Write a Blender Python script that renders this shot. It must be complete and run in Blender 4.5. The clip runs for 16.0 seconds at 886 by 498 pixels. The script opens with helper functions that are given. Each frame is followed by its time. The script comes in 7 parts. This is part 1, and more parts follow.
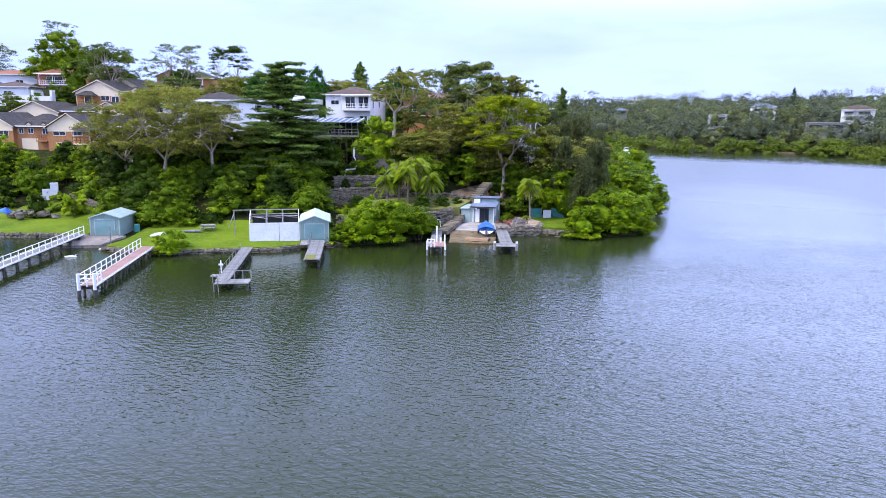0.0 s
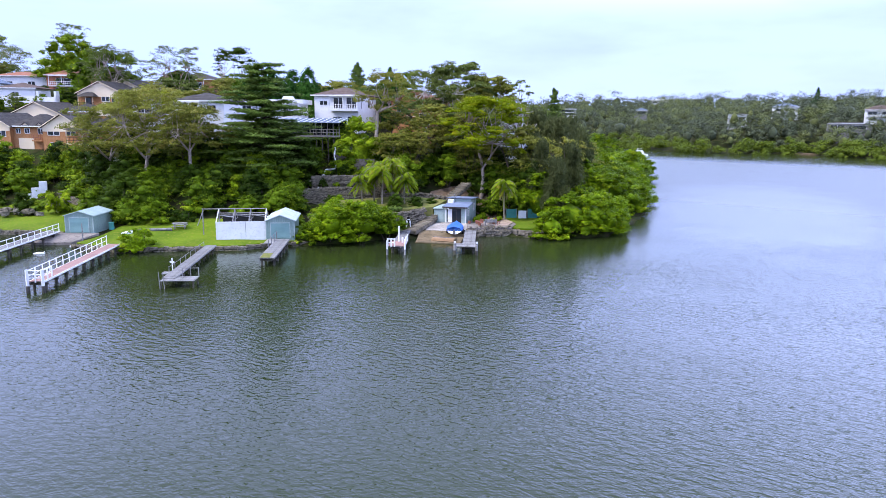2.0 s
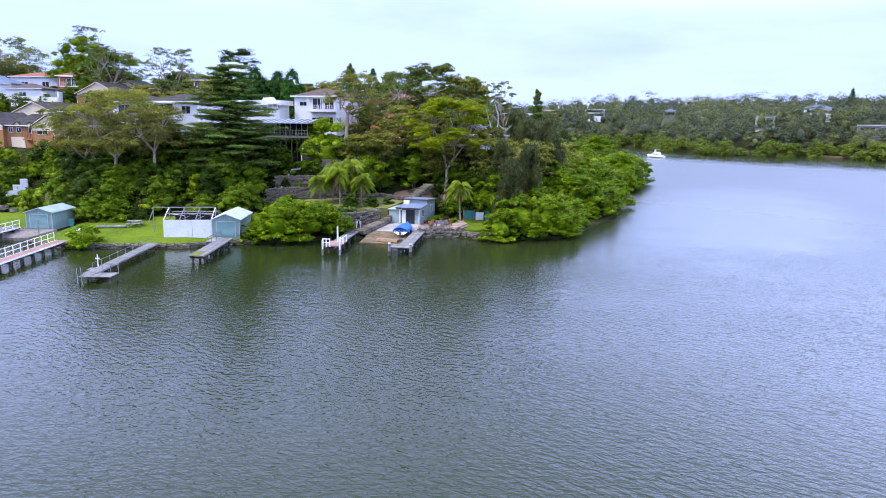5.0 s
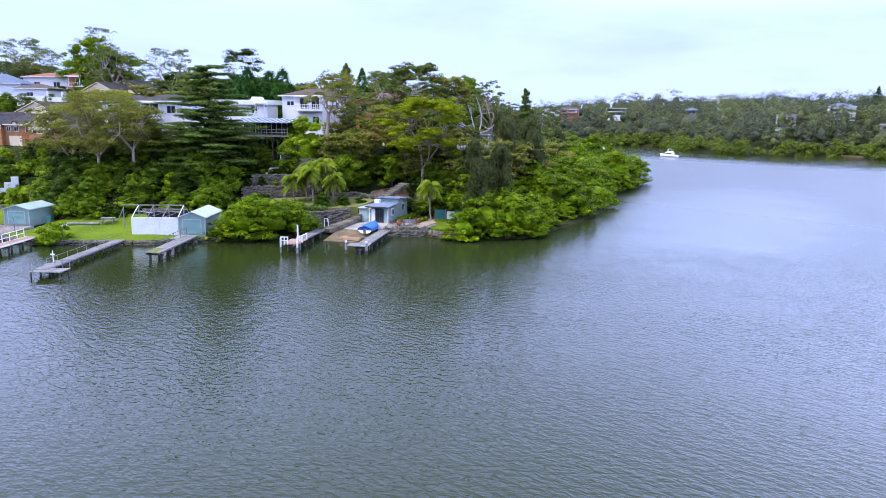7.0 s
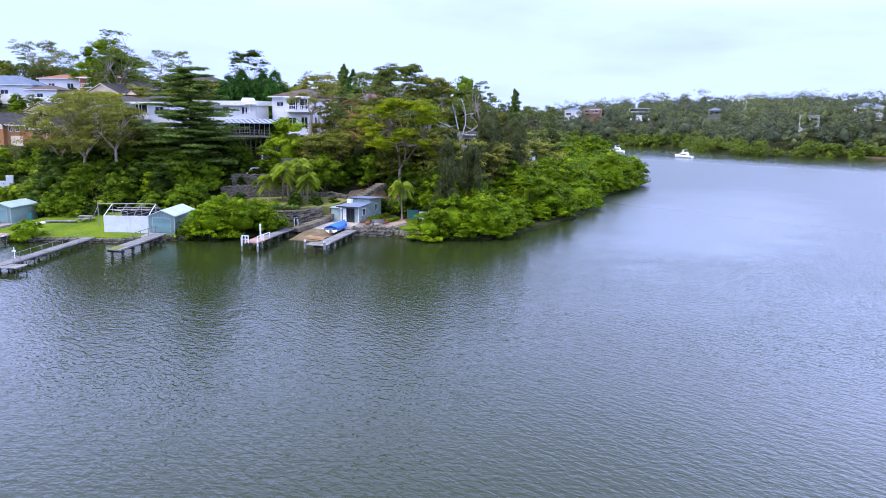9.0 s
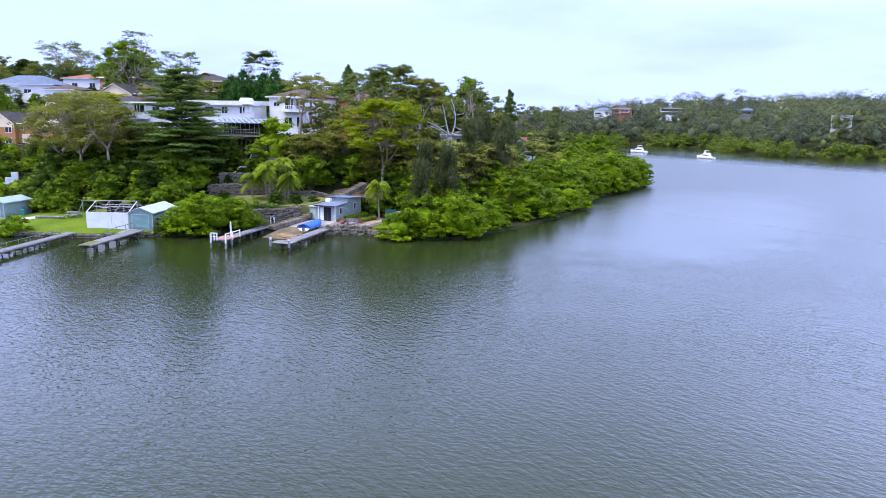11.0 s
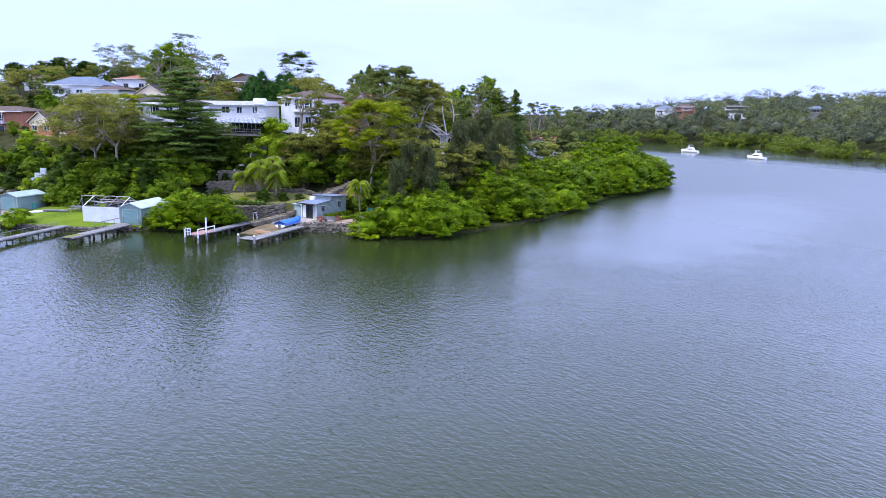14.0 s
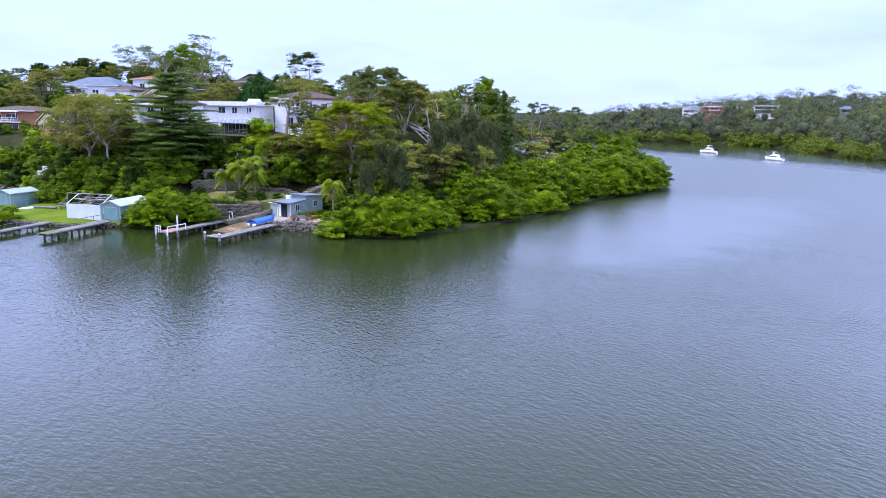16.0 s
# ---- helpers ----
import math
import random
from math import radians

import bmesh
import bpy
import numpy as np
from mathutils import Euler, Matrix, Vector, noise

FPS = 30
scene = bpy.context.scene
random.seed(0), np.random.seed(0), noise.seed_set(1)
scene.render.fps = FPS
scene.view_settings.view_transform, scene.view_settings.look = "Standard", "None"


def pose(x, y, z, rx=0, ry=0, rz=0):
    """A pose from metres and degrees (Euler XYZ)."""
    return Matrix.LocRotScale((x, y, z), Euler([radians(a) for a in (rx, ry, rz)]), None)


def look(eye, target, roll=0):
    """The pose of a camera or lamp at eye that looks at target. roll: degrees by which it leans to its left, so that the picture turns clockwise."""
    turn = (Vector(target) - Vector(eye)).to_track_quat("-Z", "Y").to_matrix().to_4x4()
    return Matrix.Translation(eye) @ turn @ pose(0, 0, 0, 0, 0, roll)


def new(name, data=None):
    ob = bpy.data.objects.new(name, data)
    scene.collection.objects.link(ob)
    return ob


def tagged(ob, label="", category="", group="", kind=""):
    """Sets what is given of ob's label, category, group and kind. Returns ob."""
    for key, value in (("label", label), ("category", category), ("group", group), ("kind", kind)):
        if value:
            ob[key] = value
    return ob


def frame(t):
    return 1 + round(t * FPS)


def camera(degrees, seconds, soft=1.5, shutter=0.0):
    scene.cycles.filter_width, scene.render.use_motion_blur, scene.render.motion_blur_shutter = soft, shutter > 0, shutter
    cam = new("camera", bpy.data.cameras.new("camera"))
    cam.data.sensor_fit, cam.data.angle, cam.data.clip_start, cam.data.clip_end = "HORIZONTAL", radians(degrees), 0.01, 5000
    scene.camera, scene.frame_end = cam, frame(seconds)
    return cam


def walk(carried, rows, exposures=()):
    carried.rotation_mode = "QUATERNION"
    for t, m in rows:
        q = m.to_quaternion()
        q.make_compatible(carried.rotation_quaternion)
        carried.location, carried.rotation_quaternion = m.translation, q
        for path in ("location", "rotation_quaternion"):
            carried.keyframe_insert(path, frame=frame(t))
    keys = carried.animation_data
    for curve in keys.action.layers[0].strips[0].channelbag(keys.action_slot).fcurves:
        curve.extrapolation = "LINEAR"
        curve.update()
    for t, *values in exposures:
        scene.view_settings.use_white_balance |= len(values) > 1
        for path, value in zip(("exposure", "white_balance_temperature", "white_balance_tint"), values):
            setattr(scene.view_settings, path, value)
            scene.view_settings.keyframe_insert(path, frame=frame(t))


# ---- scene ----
cam = camera(64.4, 16.0, soft=0.6)

PATH = [
    (0, (3.183, -2.204, 14.614), (2.953, -0.251, 14.25), 0.5),
    (0.5, (4.959, -2.138, 14.63), (4.706, -0.188, 14.267), 0.5),
    (1, (6.851, -1.956, 14.64), (6.578, -0.009, 14.277), 0.5),
    (1.5, (8.624, -1.692, 14.644), (8.334, 0.253, 14.281), 0.5),
    (2, (10.637, -1.537, 14.695), (10.327, 0.405, 14.331), 0.5),
    (2.5, (12.486, -1.364, 14.787), (12.159, 0.575, 14.423), 0.5),
    (3, (14.484, -1.126, 14.829), (14.137, 0.809, 14.464), 0.5),
    (3.5, (16.346, -0.835, 14.877), (15.98, 1.097, 14.511), 0.5),
    (4, (18.336, -0.484, 14.926), (17.95, 1.444, 14.56), 0.6),
    (6.5, (28.211, 1.352, 15.195), (27.728, 3.257, 14.827), 0.7),
    (7, (30.306, 1.737, 15.246), (29.801, 3.636, 14.876), 0.7),
    (7.5, (32.23, 2.137, 15.301), (31.705, 4.031, 14.931), 0.7),
    (8, (34.359, 2.588, 15.341), (33.811, 4.475, 14.97), 0.7),
    (8.5, (36.318, 3.03, 15.405), (35.749, 4.911, 15.034), 0.7),
    (9, (38.491, 3.551, 15.444), (37.9, 5.426, 15.073), 0.7),
    (11.5, (49.169, 6.165, 15.954), (48.446, 7.991, 15.576), 0.9),
    (12, (51.32, 6.818, 16.049), (50.565, 8.631, 15.669), 0.9),
    (12.5, (53.365, 7.451, 16.145), (52.58, 9.251, 15.765), 0.9),
    (13, (55.603, 8.175, 16.283), (54.786, 9.96, 15.901), 0.9),
    (13.5, (57.666, 8.965, 16.376), (56.817, 10.735, 15.993), 0.9),
    (14, (59.865, 9.735, 16.529), (58.985, 11.49, 16.143), 0.9),
    (14.5, (61.885, 10.504, 16.693), (60.983, 12.246, 16.306), 1.0),
    (15, (64.168, 11.385, 16.807), (63.243, 13.115, 16.419), 1.0),
    (15.5, (66.395, 12.134, 16.976), (65.45, 13.853, 16.586), 1.0),
    (16, (68.635, 13.023, 17.071), (67.668, 14.73, 16.68), 1.0),
]
walk(cam, [(t, look(eye, target, roll)) for t, eye, target, roll in PATH], [(0, 0.0)])

# ---- world, sun ----
world = bpy.data.worlds.new("overcast_sky")
scene.world = world
world.use_nodes = True
SKY_GAIN, SUN_GAIN = 1.66, 4.2
SUN_EL, SUN_AZ = 52.0, 242.0


def build_world():
    nt = world.node_tree
    nt.nodes.clear()
    N, L = nt.nodes.new, nt.links.new
    out = N("ShaderNodeOutputWorld")
    bg = N("ShaderNodeBackground")
    sky = N("ShaderNodeTexSky")
    sky.sky_type, sky.sun_disc = "NISHITA", False
    sky.sun_elevation, sky.sun_rotation = radians(SUN_EL), radians(SUN_AZ)
    dim = N("ShaderNodeVectorMath")
    dim.operation = "SCALE"
    dim.inputs["Scale"].default_value = 0.075
    L(sky.outputs["Color"], dim.inputs[0])
    geo = N("ShaderNodeTexCoord")
    sep = N("ShaderNodeSeparateXYZ")
    L(geo.outputs["Generated"], sep.inputs[0])
    ramp = N("ShaderNodeValToRGB")
    ramp.color_ramp.elements[0].position = 0.0
    ramp.color_ramp.elements[0].color = (0.500, 0.640, 1.20, 1)
    ramp.color_ramp.elements[1].position = 0.6
    ramp.color_ramp.elements[1].color = (0.46, 0.55, 0.92, 1)
    mid = ramp.color_ramp.elements.new(0.16)
    mid.color = (0.500, 0.640, 1.20, 1)
    up = ramp.color_ramp.elements.new(0.27)
    up.color = (0.545, 0.635, 1.22, 1)
    L(sep.outputs["Z"], ramp.inputs[0])
    # soft grey cloud bellies
    mp = N("ShaderNodeMapping")
    mp.inputs["Scale"].default_value = (2.2, 2.2, 9.0)
    L(geo.outputs["Generated"], mp.inputs[0])
    noi = N("ShaderNodeTexNoise")
    noi.inputs["Scale"].default_value = 1.6
    noi.inputs["Detail"].default_value = 5
    noi.inputs["Roughness"].default_value = 0.5
    L(mp.outputs[0], noi.inputs["Vector"])
    cl = N("ShaderNodeMapRange")
    cl.inputs["From Min"].default_value, cl.inputs["From Max"].default_value = 0.50, 0.75
    cl.inputs["To Min"].default_value, cl.inputs["To Max"].default_value = 1.0, 0.80
    L(noi.outputs[0], cl.inputs["Value"])
    mul = N("ShaderNodeVectorMath")
    mul.operation = "SCALE"
    L(ramp.outputs[0], mul.inputs[0])
    L(cl.outputs[0], mul.inputs["Scale"])
    mix = N("ShaderNodeMix")
    mix.data_type = "RGBA"
    mix.inputs["Factor"].default_value = 0.88
    L(dim.outputs[0], mix.inputs["A"])
    # an overcast sky is about three times brighter overhead than at the horizon
    lift = N("ShaderNodeMapRange")
    lift.interpolation_type = "SMOOTHSTEP"
    lift.inputs["From Min"].default_value, lift.inputs["From Max"].default_value = 0.12, 0.26
    lift.inputs["To Min"].default_value, lift.inputs["To Max"].default_value = 1.0, 2.5
    L(sep.outputs["Z"], lift.inputs["Value"])
    # the cloud is thinner and brighter towards the east
    side = N("ShaderNodeVectorMath")
    side.operation = "DOT_PRODUCT"
    side.inputs[1].default_value = (0.80, 0.60, 0.0)
    L(geo.outputs["Generated"], side.inputs[0])
    glow = N("ShaderNodeMapRange")
    glow.interpolation_type = "SMOOTHSTEP"
    glow.inputs["From Min"].default_value, glow.inputs["From Max"].default_value = 0.42, 1.0
    glow.inputs["To Min"].default_value, glow.inputs["To Max"].default_value = 1.9, 4.0
    L(side.outputs["Value"], glow.inputs["Value"])
    west = N("ShaderNodeVectorMath")
    west.operation = "DOT_PRODUCT"
    west.inputs[1].default_value = (-0.97, 0.25, 0.0)
    L(geo.outputs["Generated"], west.inputs[0])
    veil = N("ShaderNodeMapRange")
    veil.interpolation_type = "SMOOTHSTEP"
    veil.inputs["From Min"].default_value, veil.inputs["From Max"].default_value = 0.5, 1.0
    veil.inputs["To Min"].default_value, veil.inputs["To Max"].default_value = 0.0, 0.4
    L(west.outputs["Value"], veil.inputs["Value"])
    both = N("ShaderNodeMath")
    L(glow.outputs[0], both.inputs[0])
    L(veil.outputs[0], both.inputs[1])
    L(both.outputs[0], lift.inputs["To Max"])
    mul2 = N("ShaderNodeVectorMath")
    mul2.operation = "SCALE"
    L(mul.outputs[0], mul2.inputs[0])
    L(lift.outputs[0], mul2.inputs["Scale"])
    L(mul2.outputs[0], mix.inputs["B"])
    L(mix.outputs["Result"], bg.inputs["Color"])
    bg.inputs["Strength"].default_value = SKY_GAIN
    L(bg.outputs[0], out.inputs[0])


build_world()
sun = new("sun", bpy.data.lights.new("sun", "SUN"))
sun.data.energy, sun.data.angle, sun.data.color = SUN_GAIN, radians(22), (1.0, 0.94, 0.82)
sun.matrix_world = pose(0, 0, 60, 90 - SUN_EL, 0, 180 - SUN_AZ)


# ---- materials ----
def material(name, build):
    m = bpy.data.materials.new(name)
    m.use_nodes = True
    nt = m.node_tree
    nt.nodes.clear()
    out = nt.nodes.new("ShaderNodeOutputMaterial")
    sh = build(nt, nt.nodes.new, nt.links.new)
    nt.links.new(sh, out.inputs["Surface"])
    return m


def rgb(c):
    return (c[0], c[1], c[2], 1)


def noise_fac(N, L, scale, detail=4, rough=0.55, lo=0.35, hi=0.65, stretch=None, coords="Object"):
    co = N("ShaderNodeTexCoord")
    noi = N("ShaderNodeTexNoise")
    noi.inputs["Scale"].default_value = scale
    noi.inputs["Detail"].default_value = detail
    noi.inputs["Roughness"].default_value = rough
    if stretch:
        mp = N("ShaderNodeMapping")
        mp.inputs["Scale"].default_value = stretch
        L(co.outputs[coords], mp.inputs[0])
        L(mp.outputs[0], noi.inputs["Vector"])
    else:
        L(co.outputs[coords], noi.inputs["Vector"])
    r = N("ShaderNodeMapRange")
    r.inputs["From Min"].default_value, r.inputs["From Max"].default_value = lo, hi
    L(noi.outputs[0], r.inputs["Value"])
    return r.outputs[0]


def mix_col(N, L, fac, a, b):
    m = N("ShaderNodeMix")
    m.data_type = "RGBA"
    if isinstance(fac, float):
        m.inputs["Factor"].default_value = fac
    else:
        L(fac, m.inputs["Factor"])
    for key, v in (("A", a), ("B", b)):
        if isinstance(v, tuple):
            m.inputs[key].default_value = rgb(v)
        else:
            L(v, m.inputs[key])
    return m.outputs["Result"]


def surface(name, a, b, scale=1.5, rough=0.8, metal=0.0, c=None, scale2=12.0, bump=0.02, stretch=None, spec=0.4, lines=None, rand=0.0):
    """Two tones and a third of stains, with fine relief. lines: (axis vector, per metre, depth) for ribs or boards. rand: piece by piece."""
    def build(nt, N, L):
        col = mix_col(N, L, noise_fac(N, L, scale, 5, stretch=stretch), a, b)
        if c:
            col = mix_col(N, L, noise_fac(N, L, scale2, 3, lo=0.52, hi=0.72), col, c)
        if rand:
            info = N("ShaderNodeObjectInfo")
            geo = N("ShaderNodeNewGeometry")
            add = N("ShaderNodeMath")
            L(info.outputs["Random"], add.inputs[0])
            L(geo.outputs["Random Per Island"], add.inputs[1])
            rr = N("ShaderNodeMapRange")
            rr.inputs["From Max"].default_value = 2.0
            rr.inputs["To Min"].default_value, rr.inputs["To Max"].default_value = 1 - rand, 1 + rand
            L(add.outputs[0], rr.inputs["Value"])
            vm = N("ShaderNodeVectorMath")
            vm.operation = "SCALE"
            L(col, vm.inputs[0])
            L(rr.outputs[0], vm.inputs["Scale"])
            col = vm.outputs[0]
        p = N("ShaderNodeBsdfPrincipled")
        p.inputs["Roughness"].default_value = rough
        p.inputs["Metallic"].default_value = metal
        p.inputs["Specular IOR Level"].default_value = spec
        L(col, p.inputs["Base Color"])
        bm = N("ShaderNodeBump")
        bm.inputs["Distance"].default_value = bump
        bm.inputs["Strength"].default_value = 0.7
        h = noise_fac(N, L, scale2, 4, lo=0.2, hi=0.8)
        if lines:
            co = N("ShaderNodeTexCoord")
            dot = N("ShaderNodeVectorMath")
            dot.operation = "DOT_PRODUCT"
            dot.inputs[1].default_value = lines[0]
            L(co.outputs["Object"], dot.inputs[0])
            k = N("ShaderNodeMath")
            k.operation = "MULTIPLY"
            k.inputs[1].default_value = lines[1] * 2 * math.pi
            L(dot.outputs["Value"], k.inputs[0])
            s = N("ShaderNodeMath")
            s.operation = "SINE"
            L(k.outputs[0], s.inputs[0])
            ad = N("ShaderNodeMath")
            ad.operation = "MULTIPLY_ADD"
            ad.inputs[1].default_value = lines[2]
            L(s.outputs[0], ad.inputs[0])
            L(h, ad.inputs[2])
            h = ad.outputs[0]
        L(h, bm.inputs["Height"])
        L(bm.outputs[0], p.inputs["Normal"])
        return p.outputs[0]
    return material(name, build)


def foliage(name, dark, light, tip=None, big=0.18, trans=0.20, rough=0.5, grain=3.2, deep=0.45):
    """Leaves: leaf by leaf and patch by patch from dark to light, some of them tip-coloured."""
    def build(nt, N, L):
        geo = N("ShaderNodeNewGeometry")
        info = N("ShaderNodeObjectInfo")
        patch = noise_fac(N, L, big, 3, lo=0.3, hi=0.7)
        add = N("ShaderNodeMath")
        add.operation = "MULTIPLY_ADD"
        add.inputs[1].default_value = 0.55
        L(geo.outputs["Random Per Island"], add.inputs[0])
        half = N("ShaderNodeMath")
        half.operation = "MULTIPLY_ADD"
        half.inputs[1].default_value = 0.35
        half.inputs[2].default_value = -0.12
        L(patch, half.inputs[0])
        L(half.outputs[0], add.inputs[2])
        tot = N("ShaderNodeMath")
        tot.operation = "MULTIPLY_ADD"
        tot.inputs[1].default_value = 0.42
        L(info.outputs["Random"], tot.inputs[0])
        L(add.outputs[0], tot.inputs[2])
        col = mix_col(N, L, tot.outputs[0], dark, light)
        if tip:
            col = mix_col(N, L, noise_fac(N, L, big * 3.1, 2, lo=0.56, hi=0.70), col, tip)
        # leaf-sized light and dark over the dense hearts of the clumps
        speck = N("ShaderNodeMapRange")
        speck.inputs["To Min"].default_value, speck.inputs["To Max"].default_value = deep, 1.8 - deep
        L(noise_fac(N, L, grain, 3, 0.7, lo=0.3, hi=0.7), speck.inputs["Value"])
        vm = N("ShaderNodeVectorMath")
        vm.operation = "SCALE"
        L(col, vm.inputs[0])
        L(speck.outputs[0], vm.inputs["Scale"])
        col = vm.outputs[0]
        p = N("ShaderNodeBsdfPrincipled")
        p.inputs["Roughness"].default_value = rough
        p.inputs["Specular IOR Level"].default_value = 0.05
        L(col, p.inputs["Base Color"])
        t = N("ShaderNodeBsdfTranslucent")
        L(col, t.inputs["Color"])
        m = N("ShaderNodeMixShader")
        m.inputs[0].default_value = trans
        L(p.outputs[0], m.inputs[1])
        L(t.outputs[0], m.inputs[2])
        return m.outputs[0]
    return material(name, build)


def build_water(nt, N, L):
    co = N("ShaderNodeTexCoord")
    last = None
    # wind gusts strengthen and calm the ripples in broad patches
    gust = noise_fac(N, L, 0.022, 3, 0.5, lo=0.30, hi=0.70, stretch=(1, 1.8, 1))
    gr = N("ShaderNodeMapRange")
    gr.inputs["To Min"].default_value, gr.inputs["To Max"].default_value = 0.45, 1.0
    L(gust, gr.inputs["Value"])
    # the bay ruffles; the open reach beyond the point lies calmer
    sep = N("ShaderNodeSeparateXYZ")
    L(co.outputs["Object"], sep.inputs[0])
    reach = N("ShaderNodeMath")
    reach.operation = "MULTIPLY_ADD"
    reach.inputs[1].default_value = 0.6
    L(sep.outputs["X"], reach.inputs[0])
    L(sep.outputs["Y"], reach.inputs[2])
    calm = N("ShaderNodeMapRange")
    calm.inputs["From Min"].default_value, calm.inputs["From Max"].default_value = 50.0, 190.0
    calm.inputs["To Min"].default_value, calm.inputs["To Max"].default_value = 1.0, 0.6
    L(reach.outputs[0], calm.inputs["Value"])
    force = N("ShaderNodeMath")
    force.operation = "MULTIPLY"
    L(gr.outputs[0], force.inputs[0])
    L(calm.outputs[0], force.inputs[1])
    # a slick of smooth water in the lee of the point
    off = N("ShaderNodeMapping")
    off.vector_type = "TEXTURE"
    off.inputs["Location"].default_value = (46.0, 128.0, 0.0)
    off.inputs["Rotation"].default_value = (0, 0, radians(-12))
    off.inputs["Scale"].default_value = (17.0, 44.0, 1.0)
    L(co.outputs["Object"], off.inputs[0])
    far = N("ShaderNodeVectorMath")
    far.operation = "LENGTH"
    L(off.outputs[0], far.inputs[0])
    edge = N("ShaderNodeMath")
    edge.operation = "MULTIPLY_ADD"
    edge.inputs[1].default_value = 0.5
    L(noise_fac(N, L, 0.09, 4, 0.6, lo=0.2, hi=0.8), edge.inputs[0])
    L(far.outputs["Value"], edge.inputs[2])
    slick = N("ShaderNodeMapRange")
    slick.interpolation_type = "SMOOTHSTEP"
    slick.inputs["From Min"].default_value, slick.inputs["From Max"].default_value = 0.6, 1.6
    slick.inputs["To Min"].default_value, slick.inputs["To Max"].default_value = 0.30, 1.0
    L(edge.outputs[0], slick.inputs["Value"])
    force2 = N("ShaderNodeMath")
    force2.operation = "MULTIPLY"
    L(force.outputs[0], force2.inputs[0])
    L(slick.outputs[0], force2.inputs[1])
    # along the jetties the bank shelters the water
    bank = N("ShaderNodeMath")
    bank.operation = "MULTIPLY_ADD"
    bank.inputs[1].default_value = -0.33
    L(sep.outputs["X"], bank.inputs[0])
    L(sep.outputs["Y"], bank.inputs[2])
    near = N("ShaderNodeMapRange")
    near.interpolation_type = "SMOOTHSTEP"
    near.inputs["From Min"].default_value, near.inputs["From Max"].default_value = 60.0, 76.0
    near.inputs["To Min"].default_value, near.inputs["To Max"].default_value = 1.0, 0.42
    L(bank.outputs[0], near.inputs["Value"])
    open_x = N("ShaderNodeMapRange")
    open_x.inputs["From Min"].default_value, open_x.inputs["From Max"].default_value = 18.0, 34.0
    L(sep.outputs["X"], open_x.inputs["Value"])
    lull = N("ShaderNodeMix")
    L(open_x.outputs[0], lull.inputs["Factor"])
    L(near.outputs[0], lull.inputs["A"])
    lull.inputs["B"].default_value = 1.0
    force = N("ShaderNodeMath")
    force.operation = "MULTIPLY"
    L(force2.outputs[0], force.inputs[0])
    L(lull.outputs["Result"], force.inputs[1])
    # slow swell, two trains of wind ripples that cross, fine chop
    for scale, stretch, angle, depth in ((0.40, (1.6, 1, 1), -50, 0.018), (2.9, (2.8, 1, 1), -28, 0.060), (3.8, (2.4, 1, 1), 12, 0.040), (7.5, (1.8, 1, 1), -22, 0.024)):
        mp = N("ShaderNodeMapping")
        mp.vector_type = "TEXTURE"
        mp.inputs["Rotation"].default_value = (0, 0, radians(angle))
        mp.inputs["Scale"].default_value = stretch
        L(co.outputs["Object"], mp.inputs[0])
        noi = N("ShaderNodeTexNoise")
        noi.inputs["Scale"].default_value = scale
        noi.inputs["Detail"].default_value = 1.5
        noi.inputs["Roughness"].default_value = 0.45
        noi.inputs["Distortion"].default_value = 0.4
        L(mp.outputs[0], noi.inputs["Vector"])
        b = N("ShaderNodeBump")
        b.inputs["Distance"].default_value = depth * WAVE
        L(force.outputs[0], b.inputs["Strength"])
        L(noi.outputs[0], b.inputs["Height"])
        if last:
            L(last.outputs[0], b.inputs["Normal"])
        last = b
    col = mix_col(N, L, noise_fac(N, L, 0.012, 4, lo=0.35, hi=0.65), (0.018, 0.027, 0.005), (0.022, 0.031, 0.010))
    p = N("ShaderNodeBsdfPrincipled")
    # beyond the bay the ripples are too fine to see singly and blur the reflections instead
    rg = N("ShaderNodeMapRange")
    rg.inputs["From Min"].default_value, rg.inputs["From Max"].default_value = 40.0, 170.0
    rg.inputs["To Min"].default_value, rg.inputs["To Max"].default_value = 0.07, 0.30
    L(reach.outputs[0], rg.inputs["Value"])
    # under the opposite bank the water is sheltered and mirrors it
    lee = N("ShaderNodeMapRange")
    lee.inputs["From Min"].default_value, lee.inputs["From Max"].default_value = 305.0, 345.0
    lee.inputs["To Min"].default_value, lee.inputs["To Max"].default_value = 1.0, 0.3
    L(reach.outputs[0], lee.inputs["Value"])
    soft = N("ShaderNodeMath")
    soft.operation = "MULTIPLY"
    L(rg.outputs[0], soft.inputs[0])
    L(lee.outputs[0], soft.inputs[1])
    L(soft.outputs[0], p.inputs["Roughness"])
    # IOR raised inside the slick only to brighten it, an added sheen
    sheen_ior = N("ShaderNodeMapRange")
    sheen_ior.inputs["From Min"].default_value, sheen_ior.inputs["From Max"].default_value = 0.30, 1.0
    sheen_ior.inputs["To Min"].default_value, sheen_ior.inputs["To Max"].default_value = 1.85, 1.36
    L(slick.outputs[0], sheen_ior.inputs["Value"])
    L(sheen_ior.outputs[0], p.inputs["IOR"])
    L(col, p.inputs["Base Color"])
    L(last.outputs[0], p.inputs["Normal"])
    return p.outputs[0]


WAVE = 1.05


def build_glass(nt, N, L):
    p = N("ShaderNodeBsdfPrincipled")
    p.inputs["Base Color"].default_value = (0.02, 0.025, 0.03, 1)
    p.inputs["Roughness"].default_value = 0.05
    p.inputs["IOR"].default_value = 1.5
    return p.outputs[0]


